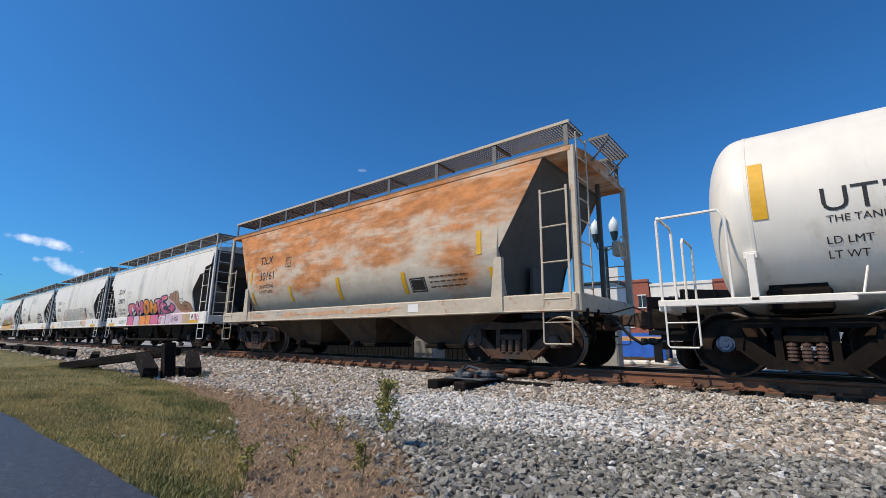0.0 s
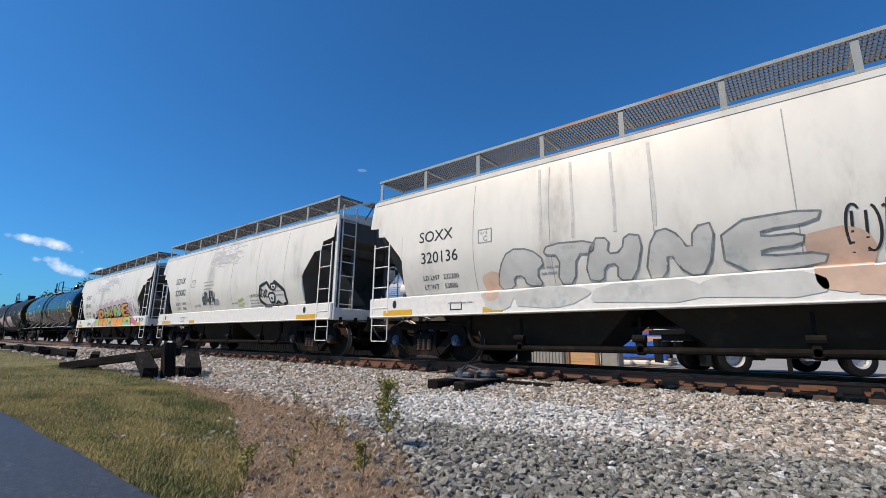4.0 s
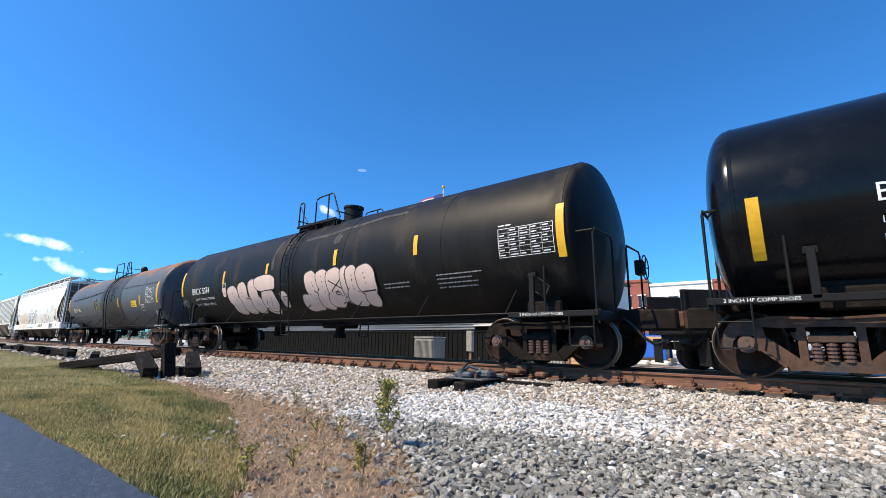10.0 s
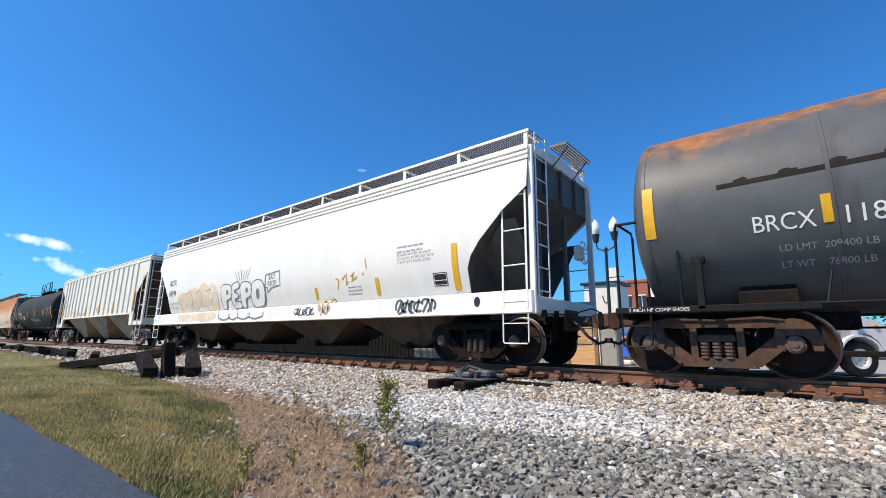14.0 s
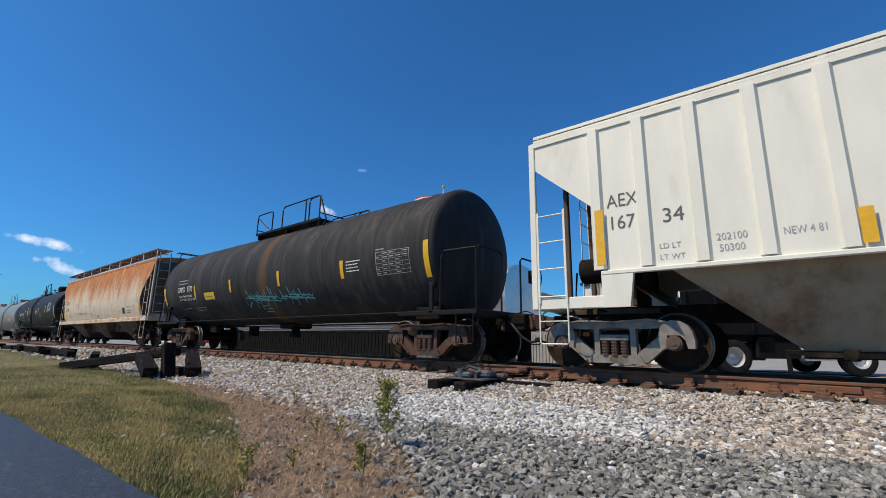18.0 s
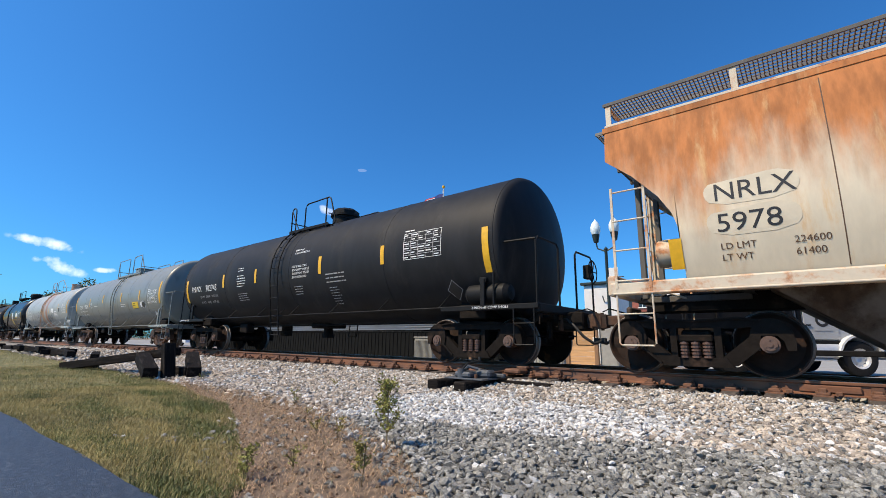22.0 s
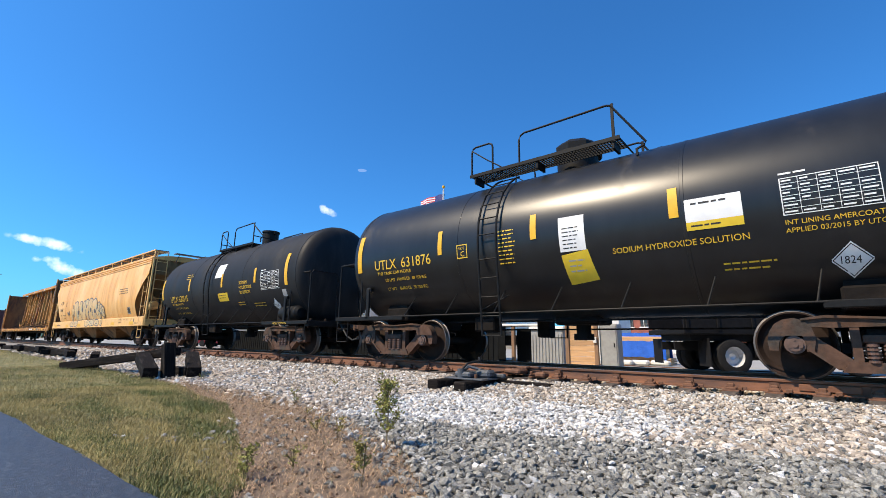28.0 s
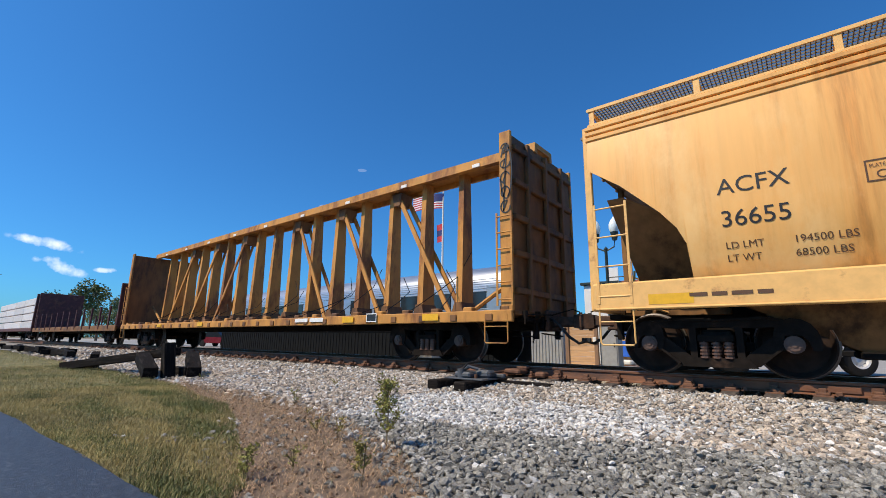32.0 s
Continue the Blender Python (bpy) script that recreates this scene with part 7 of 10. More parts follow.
_, P[10] = hopper(-154.7, "covered_hopper_car", "ivory covered hopper car with ribbed steel sides", 8.42, 14.0, 9.1, (M_ivory, M_ivory, M_bay, M_grate), (1.47, 1.47, 1.47), 4.13, 1.56, 1.0,
                  [(7.10, 1.56), (7.12, 2.53), (8.38, 3.62)], AEX_BAYS, M_bay_ivory, "grey", ribs=(-7.22, -6.49, -5.74, -4.98, -4.18, -3.33, -2.44, -1.55, -0.58, 0.33, 1.23, 2.14, 2.95, 3.76, 4.56, 5.36, 6.12, 6.86), ribless=False, walk_z=0.13, walk_y=(-1.42, -0.75), sill_full=False, trim=M_ivory, bay_zb=0.36, edge_m=M_ivory, bogies=(-7.2, 7.0))
_, P[11] = tank(-172.84, "tank_car", "weathered charcoal tank car with turquoise scrawl", 1.52, 8.40, 13.6, 8.98, (M_charcoal, M_black_metal), "rust", hoops=(-5.5, -3.4, -1.2, 1.2, 3.4, 5.5), ladder_x=None, plat=(-1.42, 2.36), dome="low", deck=-0.08, hoop_rails=((-1.40, -0.41, 0.64, -0.46),), ramp_rails=((0.22, 2.30, 0.68, 1.55, 2.68, -0.20), (1.75, 2.30, 0.67, 2.30, 2.66, -0.18)), dome_x=0.15, reservoir=False, shift=-0.18)
THREE_BAYS = [(3.15, 6.4, 4.3, 5.3), (-1.42, 1.42, -0.52, 0.62), (-6.35, -3.3, -5.1, -4.0)]
_, P[12] = hopper(-190.85, "covered_hopper_car", "cream covered hopper car streaked with rust", 8.35, 13.8, 9.1, (M_nrlx, M_cream_trim, M_slope, M_grate), (1.48, 1.56, 1.42), 4.05, 1.38, 1.18,
                  [(7.28, 1.38), (7.30, 2.15), (7.36, 2.36), (7.53, 2.65), (7.89, 3.06), (8.3, 3.42)], THREE_BAYS, M_bay_rust, "dark", walk_z=0.44, walk_y=(-1.40, -0.8), trim=M_cream_trim, edge_m=M_slope, posts=10, bogies=(-7.3, 6.8), left_post=False, shelf=((-3.4, -1.3), (1.3, 3.2)))
_, P[13] = tank(-208.45, "tank_car", "matt dark grey-black tank car with white lettering", 1.50, 8.2, 12.5, 8.5, (M_black_matt, M_black_metal), "dark", hoops=(-4.0, 0.0, 4.0), plat=(-1.05, 0.95), ladder_x=-0.62, dome="big", rail_z=1.08, deck=-0.23, hoop_rails=((-0.99, -0.76, 0.56, -0.55),), ramp_rails=((-0.25, 1.0, 0.60, 0.84, 1.31, -0.20),), dome_x=0.5, shift=-0.15)
_, P[14] = tank(-225.4, "tank_car", "grey-green tank car with white lettering", 1.46, 8.1, 12.5, 8.42, (M_green_grey, M_green_grey), "rust", hoops=(-5.2, -2.6, 2.6, 5.2), plat=(-1.72, 1.98), ladder_x=0.42, dome="box", rail_z=0.92, deck=-0.24, hoop_rails=((-1.70, 0.10, 0.68, -1.30),), ramp_rails=((0.76, 1.90, 0.72, 1.93, 2.58, -0.20),), dome_x=-0.78, shift=-0.1, reservoir=False)
_, P[15] = tank(-242.2, "tank_car", "pale grey tank car with a rust run", 1.46, 8.27, 12.6, 8.42, (M_pale_grey, M_pale_grey), "dark", cap="blue", hoops=(-5.2, -2.6, 2.6, 5.2), ladder_x=-0.42, dome="round", deck=-0.24, plat=(-1.85, 1.85), hoop_rails=((-1.82, -0.58, 0.64, -0.3),), ramp_rails=((-0.05, 1.72, 0.68, 1.76, 2.95, -0.02),), dome_x=0.65, shift=-0.29)
_, P[16] = tank(-257.4, "tank_car", "short black tank car with yellow lettering", 1.46, 5.93, 8.3, 6.55, (M_black_satin, M_black_metal), "rust", hoops=(-2.0, 2.2), ladder_x=-1.2, plat=(-2.02, 1.2), dome="tall", rail_z=0.94, deck=0.08, hoop_rails=((-2.0, -1.45, 0.76, -1.20),), ramp_rails=((-0.8, 1.10, 0.77, 1.12, 1.65, -0.12),), dome_x=0.05, heads=1.1, knuckle=0, shift=-0.16)
_, P[17] = tank(-270.42, "tank_car", "short matt black tank car with yellow lettering", 1.46, 6.02, 7.8, 6.3, (M_black_matt, M_black_metal), "rust", hoops=(-2.0, 2.0), ladder_x=-0.47, plat=(-1.15, 1.42), dome="round", rail_z=0.90, deck=-0.17, hoop_rails=((-1.11, -0.62, 0.57, -0.10),), ramp_rails=((-0.02, 1.36, 0.59, 1.39, 2.05, 0.02),), dome_x=0.8, heads=1.05, knuckle=0, shift=0.08, bogies=(-4.16, 4.1))
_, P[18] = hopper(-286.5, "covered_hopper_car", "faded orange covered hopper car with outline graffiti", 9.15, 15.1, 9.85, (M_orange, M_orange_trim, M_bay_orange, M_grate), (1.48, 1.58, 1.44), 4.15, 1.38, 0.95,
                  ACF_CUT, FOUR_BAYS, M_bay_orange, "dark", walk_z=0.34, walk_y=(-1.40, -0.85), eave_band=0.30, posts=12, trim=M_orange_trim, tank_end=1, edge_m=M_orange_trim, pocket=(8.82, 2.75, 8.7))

M_beam = material("weathered_yellow_steel", (0.50, 0.235, 0.05), 0.7, vary=0.12, scale=4, second=(0.24, 0.095, 0.03), amount=0.44, second_scale=1.6, stretch=(1, 1, 0.4))
# darker copy of the yellow steel, with the bulkheads' shade in its colour
M_beam_dark = material("shade_brown_stained_steel", (0.20, 0.092, 0.03), 0.75, vary=0.2, scale=4, second=(0.10, 0.05, 0.025), amount=0.45, second_scale=1.6, stretch=(1, 1, 0.4))
M_maroon = material("maroon_steel", (0.085, 0.028, 0.028), 0.7, vary=0.2, scale=4, second=(0.16, 0.07, 0.04), amount=0.40, second_scale=2)
M_wrap = material("white_lumber_wrap", (0.62, 0.58, 0.58), 0.45, vary=0.1, scale=4, bump=0.4, bump_scale=8, per_object=0.1)


def centre_beam(X0):
    L = 11.15
    car = thing("centre_beam_car", "empty yellow centre beam lumber car", "railcar", pose(X0, 0, 0), "flat cars")
    CARS.append((car, X0))
    b = Build().box(0, 0, 0.86, 2 * L, 0.5, 0.34, 0.02)
    part("centre_sill", b, M_under, car)
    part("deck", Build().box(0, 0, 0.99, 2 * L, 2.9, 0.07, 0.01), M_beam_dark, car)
    for s in (-1, 1):
        part("side_sill", Build().box(0, s * 1.46, 0.92, 2 * L, 0.09, 0.22, 0.015), M_beam, car)
        for k in range(26):
            x = -L + 0.5 + (2 * L - 1.0) * k / 25
            part("stake_pocket", Build().box(x, s * 1.515, 0.90, 0.16, 0.03, 0.13, 0.01), M_beam_dark, car)
            part("lashing_winch", Build().box(x + 0.32, s * 1.40, 1.06, 0.22, 0.16, 0.10, 0.02), M_beam_dark if k % 3 else M_beam, car)
    # top chord
    part("top_chord", Build().along([(-0.42, 4.52), (-0.40, 4.74), (0.40, 4.74), (0.42, 4.52), (0.30, 4.50), (0.30, 4.62), (-0.30, 4.62), (-0.30, 4.50)], -L, L), M_beam, car)
    step = 1.245
    for k in range(16):
        x = 8.96 - step * k
        q = Build()
        q.loft([(x - 0.095, -0.24, 1.02), (x + 0.095, -0.24, 1.02), (x + 0.095, 0.24, 1.02), (x - 0.095, 0.24, 1.02)],
               [(x - 0.075, -0.14, 4.60), (x + 0.075, -0.14, 4.60), (x + 0.075, 0.14, 4.60), (x - 0.075, 0.14, 4.60)])
        part("post", q, M_beam, car)
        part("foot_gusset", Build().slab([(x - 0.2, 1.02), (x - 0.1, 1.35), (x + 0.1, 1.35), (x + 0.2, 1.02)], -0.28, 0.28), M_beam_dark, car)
    for d in (-1, 1):
        for xa in (6.75, 4.3, 1.85):
            q = Build()
            for s in (-1, 1):
                q.loft([(d * (xa + 2.0) - 0.07, s * 0.30, 1.04), (d * (xa + 2.0) + 0.07, s * 0.30, 1.04), (d * (xa + 2.0) + 0.07, s * 0.25, 1.04), (d * (xa + 2.0) - 0.07, s * 0.25, 1.04)],
                       [(d * xa - 0.07, s * 0.20, 4.45), (d * xa + 0.07, s * 0.20, 4.45), (d * xa + 0.07, s * 0.15, 4.45), (d * xa - 0.07, s * 0.15, 4.45)])
            part("diagonal", q, M_beam, car)
            part("gusset_plate", Build().slab([(d * xa - 0.18, 4.5), (d * xa - 0.12, 4.15), (d * xa + 0.12, 4.15), (d * xa + 0.18, 4.5)], -0.23, 0.23), M_beam_dark, car)
        part("end_brace", Build().tube([(d * 9.3, -0.3, 1.05), (d * 10.9, -0.3, 2.0)], 0.05, 6), M_beam, car)
    rr = random.Random(12)
    for k in range(22):
        x, y, h = 9.3 - 0.86 * k, rr.uniform(-0.5, 0.3), rr.uniform(0.5, 1.5)
        w = rr.uniform(0.5, 1.1) * rr.choice((-1, 1))
        part("lashing_cable", Build().tube([(x, -1.36, 1.08), (x + w * 0.25, (y - 1.36) / 2, 1.08 + h * 0.28), (x + w * 0.6, y, 1.05 + h * 0.62), (x + w, y + 0.1, 1.05 + h)], 0.011, 5), M_black_metal, car)
    for k in range(9):
        x = 9.6 - 2.4 * k
        part("deck_light", Build().box(x, -0.43, 4.57, 0.22, 0.02, 0.09, 0.008), M_white_trim, car)
    for s in (-1, 1):
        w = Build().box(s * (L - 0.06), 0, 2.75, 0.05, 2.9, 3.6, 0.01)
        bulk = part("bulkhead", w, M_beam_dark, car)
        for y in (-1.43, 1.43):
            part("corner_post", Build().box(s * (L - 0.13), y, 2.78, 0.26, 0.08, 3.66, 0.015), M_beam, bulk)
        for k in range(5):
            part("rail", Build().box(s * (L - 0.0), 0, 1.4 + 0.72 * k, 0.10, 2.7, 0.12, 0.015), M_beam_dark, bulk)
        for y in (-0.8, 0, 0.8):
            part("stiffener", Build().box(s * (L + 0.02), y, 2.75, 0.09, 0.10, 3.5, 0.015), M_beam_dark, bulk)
        ladder(car, "side_ladder", s * (L - 0.14), -1.52, 1.1, 2.9, 0.32, M_beam, 6)
        stirrup(car, s * (L - 0.35), -1.50, 0.95, 0.42, 0.5, M_beam)
        truck(car, s * 8.75, "dark")
    couplers(car, L - 0.1, 11.9)
    p = Paint(car, lambda z: 1.515)
    return car, p


def bulkhead_flat(X0):
    L = 10.7
    car = thing("bulkhead_flat_car", "empty maroon bulkhead flat car with side stakes", "railcar", pose(X0, 0, 0), "flat cars")
    CARS.append((car, X0))
    part("deck", Build().box(0, 0, 0.98, 2 * L, 2.9, 0.12, 0.01), M_maroon, car)
    part("centre_sill", Build().box(0, 0, 0.80, 2 * L, 0.6, 0.34, 0.02), M_under, car)
    for s in (-1, 1):
        part("side_sill", Build().box(0, s * 1.45, 0.88, 2 * L, 0.10, 0.30, 0.02), M_beam_dark, car)
        for k in range(12):
            x = -L + 1.2 + (2 * L - 2.4) * k / 11
            part("stake", Build().box(x, s * 1.50, 1.45, 0.10, 0.08, 1.2, 0.01), M_maroon, car)
        bulk = part("bulkhead", Build().box(s * (L - 0.1), 0, 2.1 + (0.35 if s < 0 else 0), 0.12, 2.9, 2.2 + (0.7 if s < 0 else 0), 0.02), M_maroon, car)
        for y in (-1.0, 0, 1.0):
            part("stiffener", Build().box(s * (L + 0.0), y, 2.1, 0.14, 0.12, 2.1, 0.02), M_maroon, bulk)
        truck(car, s * 8.3, "dark")
    couplers(car, L - 0.1, 11.1)


def lumber_flat(X0):
    L = 10.7
    car = thing("lumber_flat_car", "flat car carrying lumber packs in white wrap", "railcar", pose(X0, 0, 0), "flat cars")
    CARS.append((car, X0))
    part("deck", Build().box(0, 0, 0.92, 2 * L, 2.9, 0.24, 0.02), M_maroon, car)
    part("bulkhead", Build().box(L - 0.1, 0, 2.45, 0.14, 2.9, 2.9, 0.02), M_maroon, car)
    for r in range(4):
        for c in range(4):
            for s in (-1, 1):
                part("lumber_pack", Build().box(-L + 2.7 + c * 5.0, s * 0.68, 1.36 + r * 0.66, 4.9, 1.26, 0.60, 0.04), M_wrap, car)
    truck(car, 8.3, "dark")
    truck(car, -8.3, "dark")
    couplers(car, L - 0.1, 11.1)


_, P[19] = centre_beam(-308.3)
bulkhead_flat(-331.1)
lumber_flat(-353.6)


# ---------- lettering, tape and graffiti ----------
M_pink = material("pink_spray_paint", (0.66, 0.15, 0.27), 0.5, vary=0.12, scale=3)
M_orange_sp = material("orange_spray_paint", (0.78, 0.26, 0.04), 0.5, vary=0.12, scale=3)
M_lilac = material("lilac_spray_paint", (0.62, 0.47, 0.56), 0.5, vary=0.1, scale=3)
M_brown_sp = material("brown_spray_paint", (0.36, 0.20, 0.12), 0.5, vary=0.12, scale=3)
M_tan_sp = material("tan_spray_paint", (0.52, 0.37, 0.21), 0.5, vary=0.1, scale=3)
M_navy = material("navy_spray_outline", (0.02, 0.05, 0.09), 0.5)
M_green_sp = material("lime_spray_paint", (0.50, 0.60, 0.13), 0.5, vary=0.15, scale=2, second=(0.25, 0.55, 0.60), amount=0.40, second_scale=1.6)
M_amber_sp = material("amber_spray_paint", (0.85, 0.33, 0.05), 0.5, vary=0.12, scale=2, second=(0.68, 0.50, 0.12), amount=0.38, second_scale=1.6)
M_mauve = material("mauve_spray_haze", (0.58, 0.47, 0.51), 0.5, vary=0.1, scale=3)
M_fade = material("faded_grey_spray", (0.36, 0.37, 0.36), 0.5, vary=0.1, scale=3)
M_fade_orange = material("faded_orange_spray", (0.66, 0.46, 0.34), 0.5, vary=0.12, scale=3)
M_fill_old = material("weathered_cream_spray", (0.66, 0.44, 0.20), 0.5, vary=0.12, scale=3, second=(0.40, 0.42, 0.29), amount=0.40, second_scale=1.5)
M_slate_worn = material("worn_slate_spray", (0.20, 0.21, 0.21), 0.55, vary=0.3, scale=9)
M_slate = material("slate_spray_outline", (0.10, 0.11, 0.12), 0.5)
M_teal = material("turquoise_spray", (0.10, 0.34, 0.34), 0.5)
M_stain = material("grey_smear", (0.57, 0.55, 0.52), 0.55, vary=0.12, scale=4, stretch=(0.4, 1, 2))
M_touch = material("bright_touch_up_paint", (0.80, 0.80, 0.78), 0.45, vary=0.05, scale=5)
M_decal_white = material("white_decal", (0.78, 0.78, 0.76), 0.4, vary=0.04, scale=8)
M_decal_yellow = material("yellow_decal", (0.72, 0.50, 0.03), 0.45, vary=0.05, scale=8)
M_decal_black = material("black_decal", (0.02, 0.02, 0.02), 0.4)
M_purple = material("purple_spray", (0.15, 0.05, 0.20), 0.5)
M_ochre = material("ochre_spray", (0.60, 0.36, 0.06), 0.5)

LETTERS = {
    "P": ([(.05, 0), (0, .85), (.2, 1), (.85, .96), (1, .75), (.95, .5), (.7, .36), (.44, .36), (.42, 0)], (.58, .66, .10, .10)),
    "H": ([(0, 0), (.08, 1), (.38, .97), (.36, .62), (.62, .62), (.66, 1.04), (1, .97), (.92, 0), (.6, .02), (.6, .36), (.34, .36), (.32, 0)], None),
    "O": ([(.1, 0), (0, .3), (.05, .8), (.3, 1), (.75, .98), (1, .75), (.98, .25), (.8, 0)], (.5, .48, .12, .2)),
    "N": ([(0, 0), (.05, 1), (.35, .98), (.62, .5), (.66, 1), (1, .97), (.95, 0), (.66, 0), (.36, .5), (.32, 0)], None),
    "T": ([(0, .72), (.06, 1), (1, .98), (.96, .68), (.66, .70), (.64, 0), (.32, 0), (.36, .72)], None),
    "E": ([(.05, 0), (0, .95), (.95, 1.05), (.9, .75), (.4, .72), (.4, .6), (.8, .6), (.78, .38), (.4, .38), (.4, .26), (1, .28), (1.15, 0)], None),
    "A": ([(0, 0), (.22, .96), (.78, 1), (1, 0), (.68, 0), (.64, .25), (.40, .25), (.34, 0)], (.53, .56, .09, .13)),
    ">": ([(0, .34), (.4, .4), (.36, .1), (1.05, .56), (.5, 1), (.46, .72), (.05, .66)], None),
}
GLYPHS = {
    "a": [(0, 0), (.05, .55), (.25, 1), (.7, .95), (1, .6), (.8, .35), (.95, 0), (.6, .05), (.55, .3), (.35, .3), (.35, 0)],
    "b": [(0, .1), (.15, 1), (.45, .95), (.4, .6), (.65, .62), (.7, 1), (1, .9), (.85, 0), (.55, .02), (.58, .38), (.35, .36), (.32, 0)],
    "c": [(0, .75), (.1, 1), (1, .95), (.95, .65), (.65, .68), (.6, 0), (.28, .02), (.35, .7)],
    "d": [(.05, 0), (0, .95), (.95, 1), (.9, .75), (.4, .72), (.4, .6), (.8, .6), (.78, .38), (.4, .38), (.4, .25), (1, .25), (.95, 0)],
    "e": [(0, 0), (.12, .95), (.4, 1), (.68, .45), (.7, .95), (1, 1), (.9, .02), (.6, 0), (.34, .55), (.32, 0)],
    "f": [(0, .35), (.45, .4), (.4, .1), (1, .55), (.5, 1), (.48, .7), (.05, .65)],
}


def piece(p, x0, z0, w, h, glyph, fill, line, lw=0.05, lean=0.1, soft=1, off=0.016):
    """One sprayed block shape with its outline."""
    pts = [(x0 + u * w + lean * v * h, z0 + v * h) for u, v in GLYPHS[glyph]]
    pts = rounded(pts, soft) if soft else pts
    put_poly(p(fill), pts, p.surf, off)
    if line is not None:
        put_stroke(p(line), pts + pts[:1], lw, p.surf, off + 0.004)


def letter(p, ch, x0, z0, w, h, fill, line, lw=0.05, lean=0.12, drop=None, off=0.016):
    """A block letter with a dark edge, a thrown shadow and, where it has one, a hole."""
    shape, hole = LETTERS[ch]
    pts = [(x0 + u * w + lean * v * h, z0 + v * h) for u, v in shape]
    pts = rounded(pts, 1)
    if drop is not None:
        put_poly(p(drop), [(x + 0.07, z - 0.03) for x, z in pts], p.surf, off - 0.003)
    put_poly(p(fill), pts, p.surf, off)
    put_stroke(p(line), pts + pts[:1], lw, p.surf, off + 0.004)
    if hole:
        put_blob(p(line), x0 + hole[0] * w + lean * hole[1] * h, z0 + hole[1] * h, hole[2] * w, hole[3] * h, p.surf, off + 0.003, 3, 0.1, 18, 0.1, 2.6)


def fat_letter(p, parts, strokes, fill, line, off, edge=0.03, floor=-9.0):
    """A round throw-up letter: swollen shapes that melt into one, a thin edge and a few inner lines. parts: x, z, half width, half height."""
    for k, (x, z, rx, rz) in enumerate(parts):
        put_blob(p(line), x, z, rx + edge, rz + edge, p.surf, off, k + 5, 0.05, 30, square=2.5, floor=floor)
    for k, (x, z, rx, rz) in enumerate(parts):
        put_blob(p(fill), x, z, rx, rz, p.surf, off + 0.002, k + 5, 0.05, 30, square=2.5, floor=floor + 0.02)
    for pts in strokes:
        put_stroke(p(line), pts, 0.032, p.surf, off + 0.004)


def scrawl(p, ink, x0, x1, z0, z1, n, w, seed):
    """A quick spiky signature: long slanting pulls that hook back, some shooting past the rest."""
    q = random.Random(seed)
    for k in range(n):
        u = (k + q.uniform(-.4, .4)) / n
        x, h = x0 + (x1 - x0) * u, z1 - z0
        zt_ = z1 - h * q.uniform(.1, .45) if q.random() < .8 else z1
        zm = z0 + h * q.uniform(.35, .55)
        run = (x1 - x0) * q.uniform(.10, .30)
        pts = [(x, zt_), (x + run * .25, zm + h * .08), (x + run * .6, zm), (x + run, zm + h * q.uniform(-.12, .14))]
        if k % 3 == 1:
            pts = [(x, zm), (x - run * .3, zm - h * .12), (x - run * .5, z0 + h * q.uniform(0, .15))]
        put_stroke(p(ink), pts, w * q.uniform(.6, 1.1), p.surf, .012 + .0004 * k)
    for zf, a, c in ((.55, 0.02, .7), (.45, .25, 1.05), (.62, .3, .98)):
        put_stroke(p(ink), [(x0 + (x1 - x0) * a, z0 + (z1 - z0) * zf), (x0 + (x1 - x0) * (a + c) / 2, z0 + (z1 - z0) * (zf - .06)), (x0 + (x1 - x0) * c, z0 + (z1 - z0) * (zf - .12))], w, p.surf, .011)


def bubbles(p, spots, fill, line, lw=0.035, off=0.016, seed=1):
    """Round sprayed shapes that overlap, each with an outline; spots: x, z, half width, half height."""
    for i, (x, z, rx, rz) in enumerate(spots):
        r = random.Random(seed * 31 + i)
        ph = r.uniform(0, 6.28)
        pts = []
        for j in range(28):
            a = 2 * math.pi * j / 28
            w = 1 + 0.09 * math.sin(3 * a + ph) + 0.05 * math.sin(5 * a + 2 * ph)
            sq = (abs(math.cos(a)) ** 3 + abs(math.sin(a)) ** 3) ** (-1 / 3)
            pts.append((x + rx * w * sq * math.cos(a), z + rz * w * sq * math.sin(a)))
        off_ = off + (0.0024 if line is not None else 0.0005) * i
        put_poly(p(fill), pts, p.surf, off_)
        if line is not None:
            put_stroke(p(line), pts + pts[:1], lw, p.surf, off_ + 0.0012)
            k = r.uniform(-0.4, 0.4)
            put_stroke(p(line), [(x - rx * 0.4, z + rz * k), (x - rx * 0.1, z + rz * (k + 0.3)), (x + rx * 0.25, z + rz * (k + 0.1)), (x + rx * 0.1, z - rz * 0.5)], lw * 0.8, p.surf, off_ + 0.0012)


def plate_mark(p, x0, x1, z0, z1, ink, letter="C"):
    put_frame(p(ink), x0, x1, z0, z1, p.surf, 0.018)
    h = z1 - z0
    put_text(p(ink), "PLATE", x0 + 0.04, z1 - h * 0.36, h * 0.17, p.surf, wide=0.75 * (x1 - x0) / h * 1.1)
    put_text(p(ink), letter, (x0 + x1) / 2 - h * 0.15, z0 + h * 0.14, h * 0.36, p.surf)


def tape(p, *rows):
    for x, z0, z1, w in rows:
        put_rect(p(M_yellow), x - w / 2, x + w / 2, z0, z1, p.surf, 0.019, 8)


